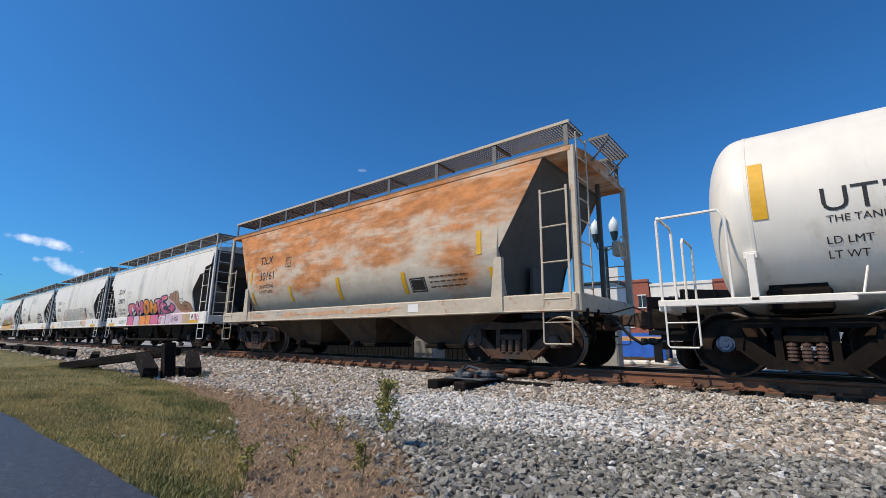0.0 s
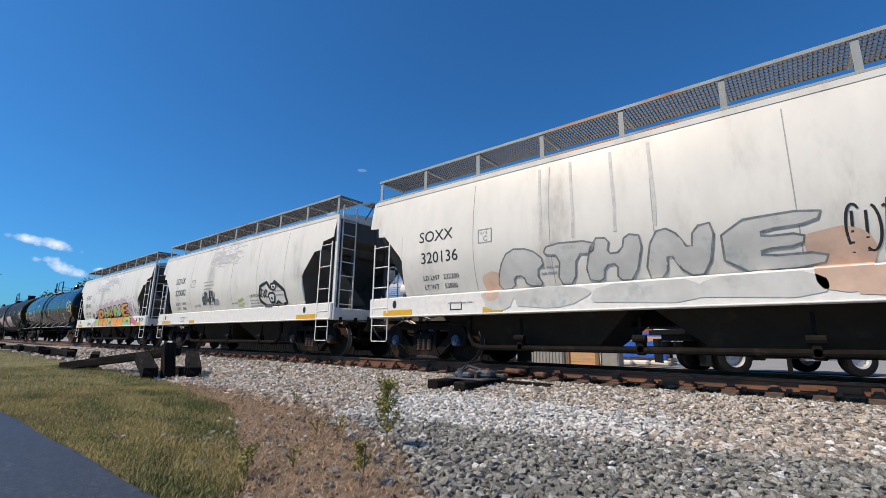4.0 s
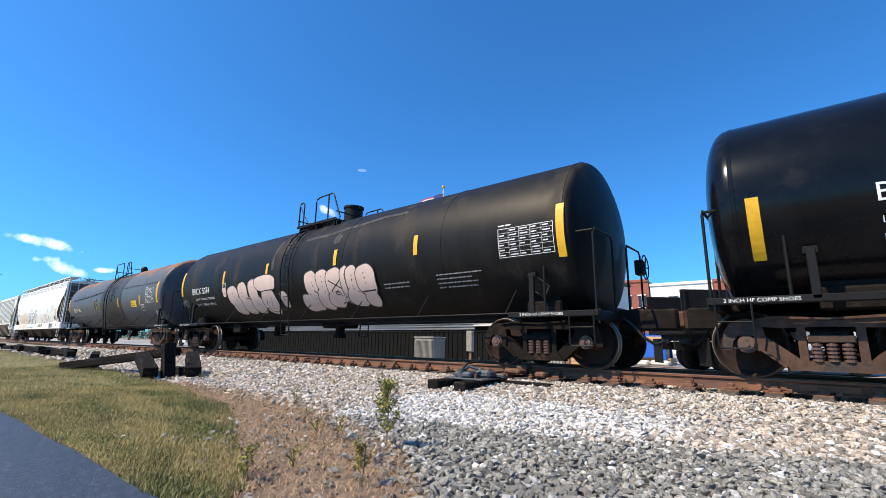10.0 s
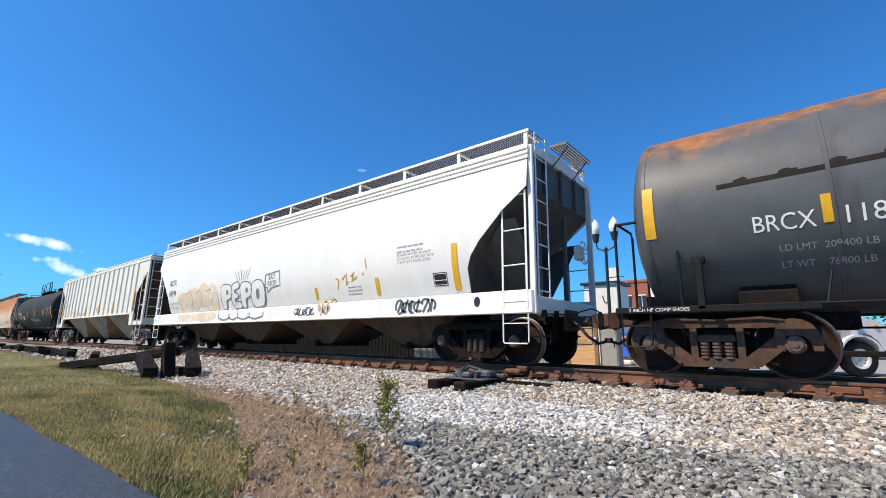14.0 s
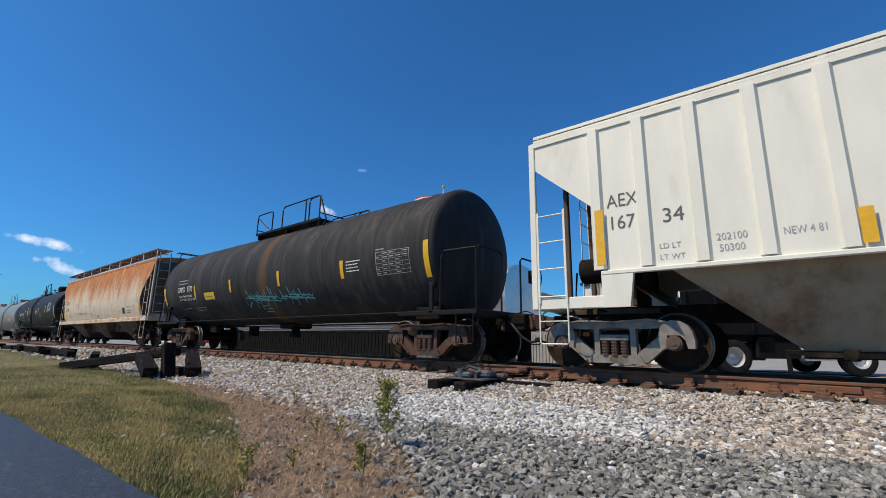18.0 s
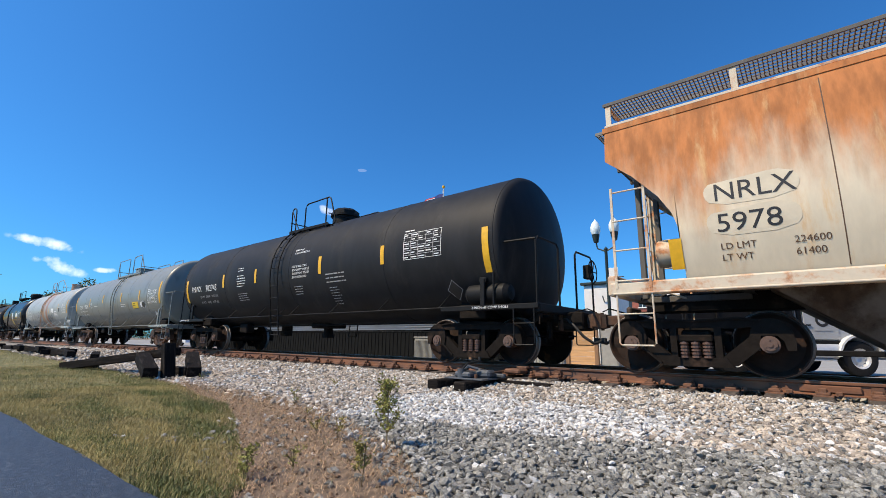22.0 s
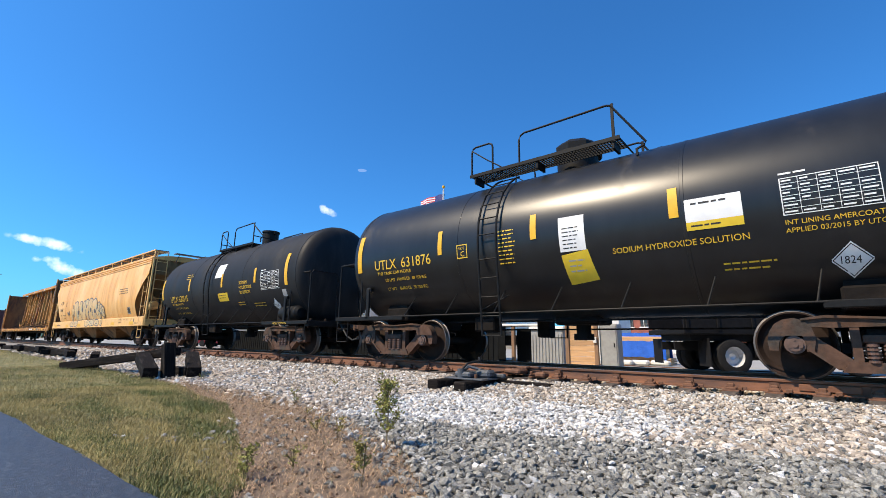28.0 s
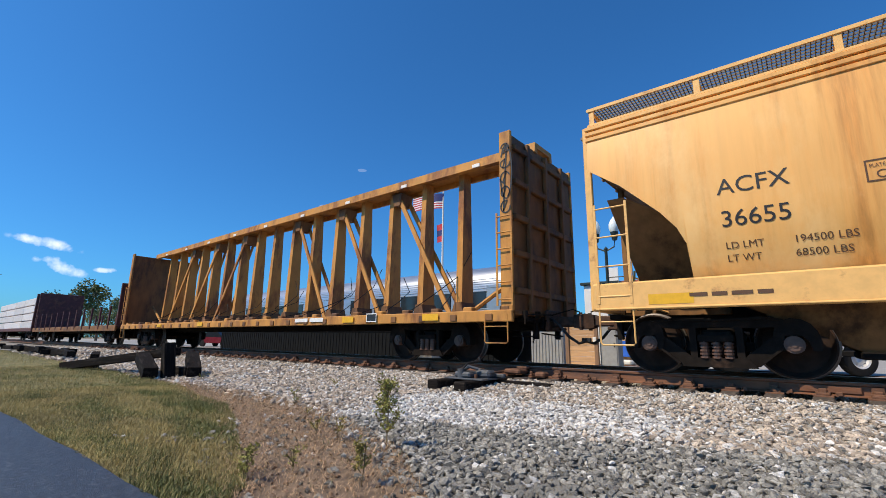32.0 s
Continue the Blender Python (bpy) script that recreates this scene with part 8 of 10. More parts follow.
def load_marks(p, x, z, ink, rows, h=0.11, col=0.62, gap=0.17):
    for i, row in enumerate(rows):
        put_text(p(ink), row[0], x, z - i * gap, h, p.surf)
        for k, t in enumerate(row[1:]):
            put_text(p(ink), t, x + col + k * col * 1.25, z - i * gap, h, p.surf)


def diamond(p, x, z, r, fill, ink, words=""):
    put_poly(p(fill), [(x - r, z), (x, z - r), (x + r, z), (x, z + r)], p.surf, 0.016, 0.03)
    put_stroke(p(ink), [(x - r * .88, z), (x, z - r * .88), (x + r * .88, z), (x, z + r * .88), (x - r * .88, z)], 0.012, p.surf, 0.02)
    if words:
        put_text(p(ink), words, x - r * 0.62, z - r * 0.2, r * 0.42, p.surf, off=0.021, wide=0.85)


# white tank car
p = P[0]
tape(p, (-5.28, 2.10, 2.93, 0.17))
put_text(p(M_ink_black), "UTLX", -4.67, 2.10, 0.30, p.surf)
put_text(p(M_ink_black), "THE TANK CAR", -4.62, 1.96, 0.085, p.surf)
load_marks(p, -4.65, 1.70, M_ink_black, [("LD LMT", "207700"), ("LT WT", "55300")], 0.09)

# rusting beige hopper
M_sill_rust = material("pale_rust_bloom", (0.56, 0.34, 0.21), 0.75, vary=0.15, scale=6)
p = P[1]
put_text(p(M_ink_black), "TILX", -4.07, 2.72, 0.25, p.surf)
put_text(p(M_ink_black), "30161", -4.03, 2.22, 0.25, p.surf)
plate_mark(p, -2.58, -2.32, 2.52, 2.82, M_ink_black)
load_marks(p, -4.02, 1.98, M_ink_black, [("LD LMT", "229300"), ("LT WT", "56700")], 0.09, 0.42, 0.16)
put_rect(p(M_decal_black), 2.42, 2.88, 1.50, 1.80, p.surf)
put_frame(p(M_ink_grey), 2.45, 2.85, 1.53, 1.77, p.surf, 0.012, 0.013)
put_bars(p(M_ink_brown), 3.0, 1.76, 1.1, 0.06, p.surf, 3, seed=6)
for k, (x, w) in enumerate(((-2.2, .5), (-.6, .9), (1.3, .8), (-3.9, .35))):
    put_blob(p(M_sill_rust), x, 1.12, w, .06, p.surf, .004, k, .4, 24)
put_rect(p(M_decal_white), 2.45, 2.75, 1.05, 1.22, p.surf, .006, 1)
put_bars(p(M_ink_grey), -2.95, 1.20, 0.55, 0.05, p.surf, 2, seed=12)
put_bars(p(M_ink_grey), -4.1, 1.20, 0.4, 0.05, p.surf, 1, seed=13)
tape(p, (-4.53, 2.16, 2.62, 0.10), (-4.45, 1.50, 1.88, 0.10), (-2.32, 1.50, 1.95, 0.11), (-0.1, 1.46, 2.02, 0.13), (2.25, 1.48, 1.95, 0.12), (4.36, 2.12, 2.6, 0.11), (4.62, 1.5, 1.85, 0.12))

# four white hoppers: reporting marks
for k, number in ((2, "320072"), (3, "320136"), (4, "320082"), (5, "320142")):
    p = P[k]
    put_text(p(M_ink_black), "SOXX", -4.40, 2.55, 0.235, p.surf, wide=1.02)
    put_text(p(M_ink_black), number, -4.35, 2.08, 0.235, p.surf)
    plate_mark(p, -2.82, -2.50, 2.34, 2.62, M_ink_grey)
    load_marks(p, -4.32, 1.72, M_ink_black, [("LD LMT", "232100"), ("LT WT", "53900")] if k == 2 else [("LD LMT", "232200"), ("LT WT", "53800")], 0.095, 0.56, 0.19)
    put_bars(p(M_ink_grey), -1.85, 1.72, 1.0, 0.06, p.surf, 2, seed=k)
    put_bars(p(M_ink_grey), 3.05, 1.95, 0.75, 0.07, p.surf, 3, seed=k + 4)
    put_bars(p(M_ink_grey), -3.6, 1.18, 0.7, 0.05, p.surf, 1, seed=k + 7)
    for x in (-5.05, 4.9):
        put_rect(p(M_yellow), x - 0.45, x + 0.45, 0.99, 1.11, p.surf, 0.006, 1)
    put_rect(p(M_yellow), -2.75, -2.30, 0.99, 1.09, p.surf, 0.006, 1)
    put_frame(p(M_ink_black), -3.55, -3.25, 1.06, 1.22, p.surf, 0.02, 0.006)
    for x in (-5.15, 4.82):
        put_blob(p(M_decal_black), x, 1.24, 0.06, 0.09, p.surf, 0.006, 1, 0.0, 16)
    for x in (-2.95, -1.3, 0.4, 2.1, 3.7):
        put_rect(p(M_ink_grey), x, x + 0.014, 1.45, 3.6, p.surf, 0.003, 10)

p = P[2]
bubbles(p, [(2.5, 1.75, .45, .40), (3.0, 1.35, .55, .33), (3.5, 1.2, .45, .25), (2.2, 1.15, .5, .2)], M_lilac, None, off=0.012)
put_poly(p(M_brown_sp), rounded([(2.35, 2.02), (2.5, 2.25), (2.75, 2.2), (2.85, 2.32), (3.05, 2.28), (3.12, 2.32), (3.3, 2.25), (3.35, 1.85), (3.55, 1.72), (3.95, 1.85), (4.35, 1.78), (4.58, 1.5), (4.62, 1.41), (3.3, 1.41), (3.0, 1.75), (2.7, 1.95)], 2), p.surf, 0.014)
put_poly(p(M_tan_sp), [(3.55, 0.97), (3.45, 1.40), (4.6, 1.40), (4.6, 0.97)], p.surf, 0.010)
put_stroke(p(M_ink_brown), [(2.35, 2.02), (2.5, 2.25), (2.75, 2.2), (2.72, 1.95)], 0.03, p.surf, 0.02)
put_stroke(p(M_ink_brown), [(2.78, 2.2), (2.9, 2.32), (3.08, 2.28), (3.02, 1.9)], 0.03, p.surf, 0.02)
put_stroke(p(M_ink_brown), [(3.1, 2.28), (3.2, 2.34), (3.33, 2.2), (3.36, 1.85), (3.55, 1.72), (3.95, 1.86), (4.4, 1.74), (4.6, 1.44)], 0.03, p.surf, 0.02)
squiggle(p(M_ink_brown), 3.75, 4.2, 1.5, 1.75, p.surf, 0.02, 2, 0.03, 4)
for x, z, w, h, g, m in ((-2.9, 1.42, 1.15, .60, "P", M_pink), (-1.85, 1.42, 1.05, .68, "H", M_pink), (-.85, 1.42, .85, .72, "O", M_orange_sp), (-.05, 1.42, .95, .66, "N", M_orange_sp),
                      (.62, 1.44, .85, .66, "T", M_pink), (1.22, 1.42, .95, .76, "E", M_pink), (1.95, 1.36, .95, .52, ">", M_pink)):
    letter(p, g, x, z, w, h, m, M_navy, 0.055, 0.16, M_navy)
for x, z, rx, rz, m in ((-2.35, 1.92, .18, .05, M_orange_sp), (-.5, 2.02, .22, .06, M_amber_sp), (.35, 1.75, .10, .16, M_amber_sp), (2.05, 2.06, .16, .05, M_amber_sp), (-1.6, 1.86, .12, .05, M_lilac), (.95, 2.02, .16, .05, M_lilac), (1.6, 1.72, .10, .08, M_lilac)):
    put_blob(p(m), x, z, rx, rz, p.surf, .0175, int(abs(x) * 10), .35, 18)
for x, w, m in ((-2.6, .9, M_pink), (-1.75, .75, M_lilac), (-0.95, .8, M_orange_sp), (-0.15, .55, M_orange_sp), (0.45, 1.0, M_pink), (1.4, .8, M_pink), (2.2, .55, M_orange_sp)):
    put_poly(p(m), [(x, 0.97), (x - .05, 1.395), (x + w, 1.395), (x + w - .06, 0.97)], p.surf, 0.010)
    put_stroke(p(M_navy), [(x, 0.97), (x - .05, 1.39)], 0.06, p.surf, 0.014)
squiggle(p(M_ink_white), 1.5, 2.05, 1.05, 1.3, p.surf, 0.018, 2, 0.04, 5)
squiggle(p(M_ink_black), 2.9, 3.5, 1.05, 1.28, p.surf, 0.018, 3, 0.03, 6)
put_poly(p(M_ink_white), rounded([(-2.35, 1.62), (-2.3, 1.85), (-2.1, 1.88), (-2.08, 1.62)]), p.surf, 0.024)
squiggle(p(M_pink), 4.95, 5.4, 1.1, 1.35, p.surf, 0.012, 2, 0.04, 9)
for pts in (((-3.62, 1.08), (-3.60, 1.26)), ((-3.42, 1.27), (-3.61, 1.16), (-3.44, 1.05)), ((-3.36, 1.05), (-3.33, 1.25), (-3.22, 1.21), (-3.32, 1.15), (-3.20, 1.08), (-3.36, 1.05)),
            ((-3.02, 1.23), (-3.13, 1.20), (-3.05, 1.13), (-3.14, 1.06)), ((-3.02, 1.21), (-2.82, 1.23)), ((-2.93, 1.22), (-2.95, 1.05))):
    put_stroke(p(M_navy), pts, 0.012, p.surf, 0.008)
put_frame(p(M_navy), -3.90, -3.70, 1.08, 1.20, p.surf, 0.014, 0.008)
scrawl(p, M_ink_grey, -4.05, -3.72, 1.50, 1.78, 5, 0.012, 41)
scrawl(p, M_ink_grey, -5.0 + 0.12, -4.55, 1.46, 1.82, 5, 0.014, 42)

p = P[3]
M_wash = material("thin_grey_spray_wash", (0.60, 0.585, 0.545), 0.5, vary=0.10, scale=2, second=(0.50, 0.52, 0.49), amount=0.40, second_scale=1.3)
bubbles(p, [(-2.4, 1.25, .35, .22), (-1.4, 1.22, .7, .18), (0.2, 1.22, .8, .18), (1.6, 1.22, .7, .18)], M_wash, None, off=0.012)
bubbles(p, [(-2.55, 1.5, .22, .28), (2.45, 1.5, .30, .40), (2.95, 1.2, .40, .2)], M_fade_orange, None, off=0.013)
for x, w, g in ((-2.45, 1.0, "a"), (-1.5, .95, "c"), (-.75, .95, "b"), (.2, .95, "e"), (1.2, 1.15, "d")):
    piece(p, x, 1.42, w, .72, g, M_wash, M_slate_worn, 0.03, 0.08)
squiggle(p(M_ink_black), 2.55, 3.1, 1.5, 2.15, p.surf, 0.014, 4, 0.028, 12)
squiggle(p(M_ink_grey), 3.75, 4.3, 1.5, 1.8, p.surf, 0.012, 5, 0.02, 13)
for x in (-1.5, -.9, -.2, .4):
    put_stroke(p(M_stain), [(x, 3.6), (x + .05, 2.6), (x + .03, 2.2)], 0.05, p.surf, 0.006)

p = P[4]
squiggle(p(M_ink_black), -1.85, -0.8, 1.62, 2.15, p.surf, 0.014, 8, 0.032, 21)
put_rect(p(M_fade), -0.95, -0.55, 1.6, 1.8, p.surf, 0.011)
put_stroke(p(M_ink_black), [(2.25, 1.7), (2.35, 2.05), (2.75, 2.15), (2.95, 1.95), (3.2, 2.15), (3.7, 1.85), (3.75, 1.5), (3.5, 1.42), (3.3, 1.55), (3.1, 1.42), (2.6, 1.45), (2.3, 1.6), (2.25, 1.7)], 0.10, p.surf, 0.014)
bubbles(p, [(2.98, 1.68, .16, .14), (3.12, 2.0, .14, .09)], M_touch, M_ink_black, 0.06)
squiggle(p(M_ink_black), 2.35, 2.75, 1.7, 1.95, p.surf, 0.014, 3, 0.035, 23)
put_poly(p(M_green_sp), [(0.85, 1.62), (0.8, 1.72), (1.2, 1.76), (1.25, 1.66)], p.surf, 0.012)
put_poly(p(M_green_sp), [(0.8, 1.50), (0.85, 1.58), (1.25, 1.60), (1.15, 1.5)], p.surf, 0.012)
put_bars(p(M_ink_grey), .38, 1.58, .5, 0.07, p.surf, 1, seed=5)
put_text(p(M_ink_black), "CAUTION:", 1.65, 1.74, 0.09, p.surf)
put_bars(p(M_ink_grey), 1.65, 1.62, .75, 0.05, p.surf, 3, seed=15)
put_text(p(M_ink_black), "CAUTION", -2.6, 1.58, 0.085, p.surf)
put_bars(p(M_ink_grey), -1.7, 2.42, .9, 0.07, p.surf, 3, seed=25)


def smear(p, mat, x0, x1, z0, z1, n, seed, thick=0.03):
    """Old brushed or scraped patches: many thin flecks, denser in the middle."""
    q = random.Random(seed)
    b = p(mat)
    for _ in range(n):
        x, z = q.triangular(x0, x1), q.triangular(z0, z1)
        put_blob(b, x, z, q.uniform(0.05, 0.26), thick * q.uniform(0.3, 1.2), p.surf, 0.004 + 0.003 * q.random(), q.randint(1, 999), 0.35, 10)


p = P[5]
bubbles(p, [(-1.95, 1.62, .35, .28), (-1.2, 1.95, .45, .22), (-.3, 2.0, .55, .25), (.7, 2.05, .5, .24), (1.6, 2.05, .55, .24), (2.5, 2.12, .6, .22), (3.35, 1.75, .55, .34), (-2.1, 1.15, .4, .13)], M_mauve, None, off=0.007)
q = random.Random(77)
for k in range(46):
    x = q.uniform(-2.3, 4.2)
    put_blob(p(M_mauve), x, (2.08 if x > -.9 else 1.85) + q.uniform(0, .32), q.uniform(.03, .09), q.uniform(.025, .07), p.surf, 0.010, k, 0.2, 12)
bubbles(p, [(3.45, 1.85, .13, .07), (3.7, 1.75, .10, .06), (-2.2, 1.7, .08, .06), (4.15, 1.2, .35, .14), (4.6, 1.12, .25, .1)], M_pink, None, off=0.014)
for x, w, h, g, m in ((-1.95, 1.15, .50, "O", M_amber_sp), (-.92, 1.05, .56, "H", M_green_sp), (-.02, .78, .60, "A", M_amber_sp), (.80, 1.30, .64, "N", M_green_sp), (2.05, 1.20, .66, "E", M_amber_sp)):
    letter(p, g, x, 1.41, w, h, m, M_ink_black, 0.055, 0.22, M_ink_black)
for x, w, m in ((-1.95, .75, M_green_sp), (-1.25, .85, M_amber_sp), (-.45, .8, M_amber_sp), (.3, .65, M_green_sp), (.9, 1.0, M_amber_sp), (1.85, 1.0, M_amber_sp), (2.8, 1.25, M_green_sp)):
    put_poly(p(m), [(x, 0.97), (x - .05, 1.395), (x + w, 1.395), (x + w - .06, 0.97)], p.surf, 0.010)
    put_stroke(p(M_ink_black), [(x, 0.97), (x - .03, 1.2), (x + .1, 1.39)], 0.05, p.surf, 0.014)
put_stroke(p(M_ink_black), [(3.2, 1.78), (3.35, 1.6), (3.15, 1.44), (3.6, 1.42)], 0.05, p.surf, 0.018)
put_stroke(p(M_ink_black), [(3.6, 1.38), (4.0, 1.3), (4.06, 0.98)], 0.05, p.surf, 0.018)
put_stroke(p(M_ink_black), [(-2.15, 1.4), (-2.1, 1.62), (-1.9, 1.7)], 0.05, p.surf, 0.018)
M_sky_sp = material("sky_blue_spray", (0.22, 0.52, 0.60), 0.5, vary=0.15, scale=4)
for x, z, rx, rz in ((-1.2, 1.48, .10, .04), (-.62, 1.72, .07, .16), (.62, 1.78, .06, .14), (1.35, 1.62, .07, .15), (2.02, 1.88, .06, .14)):
    put_blob(p(M_sky_sp), x, z, rx, rz, p.surf, 0.0178, int(x * 10) + 40, 0.3, 18)
for x, z, rx, rz in ((-1.75, 1.08, .16, .06), (-.3, 1.10, .18, .06), (1.2, 1.12, .2, .06), (3.2, 1.10, .3, .07)):
    put_blob(p(M_sky_sp), x, z, rx, rz, p.surf, 0.0122, int(x * 10) + 60, 0.3, 18)
squiggle(p(M_ink_black), .55, .85, 1.08, 1.24, p.surf, 0.018, 2, 0.025, 31)
put_stroke(p(M_ink_white), [(4.12, 2.0), (4.22, 1.62), (4.34, 1.88), (4.46, 1.6), (4.54, 2.02)], 0.06, p.surf, 0.018)
put_stroke(p(M_ink_white), [(4.66, 2.05), (4.68, 1.6)], 0.06, p.surf, 0.018)
put_stroke(p(M_ink_white), [(4.86, 2.06), (4.92, 1.58)], 0.06, p.surf, 0.018)
put_stroke(p(M_ink_white), [(4.67, 1.82), (4.90, 1.80)], 0.06, p.surf, 0.018)
put_stroke(p(M_ink_black), [(4.05, 2.04), (4.18, 1.56), (4.34, 1.78), (4.50, 1.54), (4.60, 1.56)], 0.05, p.surf, 0.014)
squiggle(p(M_ink_black), 3.25, 3.65, 1.12, 1.25, p.surf, 0.018, 3, 0.025, 32)
squiggle(p(M_ink_black), -2.95, -2.6, 1.45, 1.75, p.surf, 0.014, 3, 0.025, 33)
squiggle(p(M_ink_black), -3.3, -2.8, 1.05, 1.2, p.surf, 0.012, 3, 0.025, 34)
squiggle(p(M_ink_black), 5.1, 5.7, 1.14, 1.3, p.surf, 0.008, 4, 0.035, 35)
for args in ((M_stain, -1.6, 1.0, 2.9, 3.7, 150, 15), (M_touch, -.6, .6, 3.35, 3.7, 40, 16)):
    smear(P[4], *args)
smear(p, M_stain, -2.7, 0.1, 2.75, 3.45, 150, 5)
smear(p, M_stain, -.9, 1.4, 3.1, 3.7, 110, 6)
smear(p, M_touch, -2.5, -1.0, 3.1, 3.6, 60, 7, 0.05)
smear(p, M_touch, -.2, 1.8, 3.4, 3.75, 60, 8, 0.04)


# black gloss tank car
def tank_table(p, x0, x1, z0, z1, ink=M_ink_white):
    put_stencil(p(ink), x0, x1, z0, z1, p.surf)
    put_bars(p(ink), x0, z1 + 0.04, 0.4, 0.05, p.surf, 1)


def weights(p, x, z, ink, a, c, h=0.095):
    put_text(p(ink), "LD LMT  " + a, x, z, h, p.surf)
    put_text(p(ink), "LT WT    " + c, x, z - 0.2, h, p.surf)


p = P[6]
put_text(p(M_ink_white), "BRCX 1335", -6.71, 2.13, 0.22, p.surf, wide=0.95)
weights(p, -6.68, 1.88, M_ink_white, "210200 LB   95 350 KG", "75800 LB   34 400 KG", 0.08)
plate_mark(p, -4.52, -4.26, 2.12, 2.42, M_ink_white)
put_bars(p(M_ink_white), -4.5, 2.0, 0.45, 0.045, p.surf, 4, seed=4)
put_bars(p(M_ink_white), -3.4, 2.78, 0.6, 0.05, p.surf, 2, seed=5)
put_text(p(M_ink_white), "BOT OPR VALVE", 0.5, 1.94, 0.075, p.surf)
tape(p, (-4.75, 1.98, 2.41, .12), (-2.05, 1.98, 2.44, .12), (1.15, 2.0, 2.46, .13), (4.1, 1.98, 2.47, .12), (7.62, 1.58, 2.46, .15), (-7.9, 1.57, 2.4, .15))
tank_table(p, 6.38, 7.43, 2.03, 2.70)
put_bars(p(M_ink_white), 5.3, 1.95, .4, .05, p.surf, 5, seed=7)
diamond(p, 7.0, 1.45, .2, M_decal_black, M_ink_grey)
for x in (-5.4, -3.9, -1.2, 0.9, 2.6, 4.9):
    put_rect(p(M_ink_grey), x, x + .02, 2.75, 2.95, p.surf, .006)

p = P[7]
put_text(p(M_ink_white), "BRCX 5074", -7.24, 2.05, 0.22, p.surf, wide=0.95)
weights(p, -7.0, 1.83, M_ink_white, "207300 LB   93850 KG", "79000 LB   35850 KG", 0.08)
plate_mark(p, -4.72, -4.46, 2.05, 2.33, M_ink_white)
tape(p, (-4.64, 2.29, 2.74, .12), (-1.78, 2.33, 2.74, .12), (1.62, 2.35, 2.77, .13), (4.5, 2.3, 2.75, .12), (7.91, 1.9, 2.85, .15), (-8.15, 2.05, 2.98, .15))
tank_table(p, 6.65, 7.78, 2.0, 2.55)
M_flesh = material("pale_pink_letter_spray", (0.70, 0.53, 0.46), 0.55, vary=0.06, scale=3)
bubbles(p, [(-4.62, 2.02, .14, .17), (-1.02, 1.62, .20, .24)], M_flesh, M_ink_black, 0.02)
for k, (parts, strokes) in enumerate((
        (((-4.05, 1.86, .36, .32), (-3.85, 1.52, .40, .26)), (((-4.05, 1.95), (-3.9, 1.7), (-4.0, 1.55)),)),
        (((-3.35, 1.92, .30, .34), (-3.22, 1.52, .38, .26)), (((-3.4, 2.05), (-3.42, 1.8)), ((-3.2, 1.75), (-2.95, 1.7)))),
        (((-2.68, 1.94, .28, .36), (-2.62, 1.52, .36, .26)), (((-2.7, 2.05), (-2.72, 1.85)), ((-2.6, 1.65), (-2.6, 1.5)))),
        (((-1.92, 2.14, .62, .24), (-1.86, 1.58, .42, .36)), (((-2.1, 1.9), (-1.5, 1.92)), ((-2.1, 1.5), (-1.95, 1.7), (-1.85, 1.45), (-1.7, 1.68)))),
        (((0.52, 1.94, .30, .35), (0.18, 1.46, .30, .22), (0.48, 1.46, .28, .21)), (((.56, 2.0), (.6, 1.75), (.72, 1.68)), ((.35, 1.6), (.42, 1.38), (.55, 1.55)))),
        (((1.06, 2.0, .29, .28), (0.98, 1.52, .31, .26)), (((1.0, 2.12), (1.02, 1.82)), ((1.05, 1.72), (1.2, 1.6), (1.15, 1.4)))),
        (((1.58, 1.84, .38, .44), (1.42, 1.48, .32, .18)), (((1.3, 1.98), (1.85, 1.72)), ((1.35, 1.70), (1.9, 2.02)), ((1.48, 1.66), (1.62, 1.70), (1.72, 1.62), (1.55, 1.60), (1.48, 1.66)), ((1.55, 1.48), (1.6, 1.38), (1.72, 1.42)))),
        (((2.02, 1.82, .21, .47),), (((2.0, 2.1), (2.02, 1.7)),)),
        (((2.29, 1.90, .25, .38), (2.32, 1.52, .38, .22)), (((2.28, 2.05), (2.25, 1.78)), ((2.25, 1.72), (2.45, 1.62), (2.5, 1.4)))),
        (((2.79, 1.90, .35, .36), (2.82, 1.45, .24, .18)), (((2.74, 2.08), (2.77, 1.80)), ((2.55, 1.62), (3.05, 1.64)))))):
    fat_letter(p, parts, strokes, M_flesh, M_ink_black, .012 + .006 * k)
M_scuff = material("grey_scuffed_paint", (0.055, 0.055, 0.054), 0.6, spec=0.1, vary=0.3, scale=5)
put_stroke(p(M_scuff), [(-.06, 3.28), (.5, 3.31), (.94, 3.30), (1.6, 3.38), (2.35, 3.42), (3.0, 3.50), (3.9, 3.48)], .09, p.surf, .004)
put_blob(p(M_scuff), 1.54, 3.10, .14, .17, p.surf, .005, 4, .3)
put_bars(p(M_ink_grey), 3.35, 1.72, 1.0, .05, p.surf, 2, seed=61)
put_bars(p(M_ink_grey), 5.0, 1.80, 1.2, .05, p.surf, 4, seed=62)
put_stroke(p(M_scuff), [(-1.50, 3.45), (-1.55, 3.0), (-1.45, 2.5)], .16, p.surf, .004)
diamond(p, 7.3, 1.45, .22, M_decal_black, M_ink_grey)
squiggle(p(M_ink_grey), -8.25, -7.8, 1.6, 1.9, p.surf, .012, 2, .02, 41)

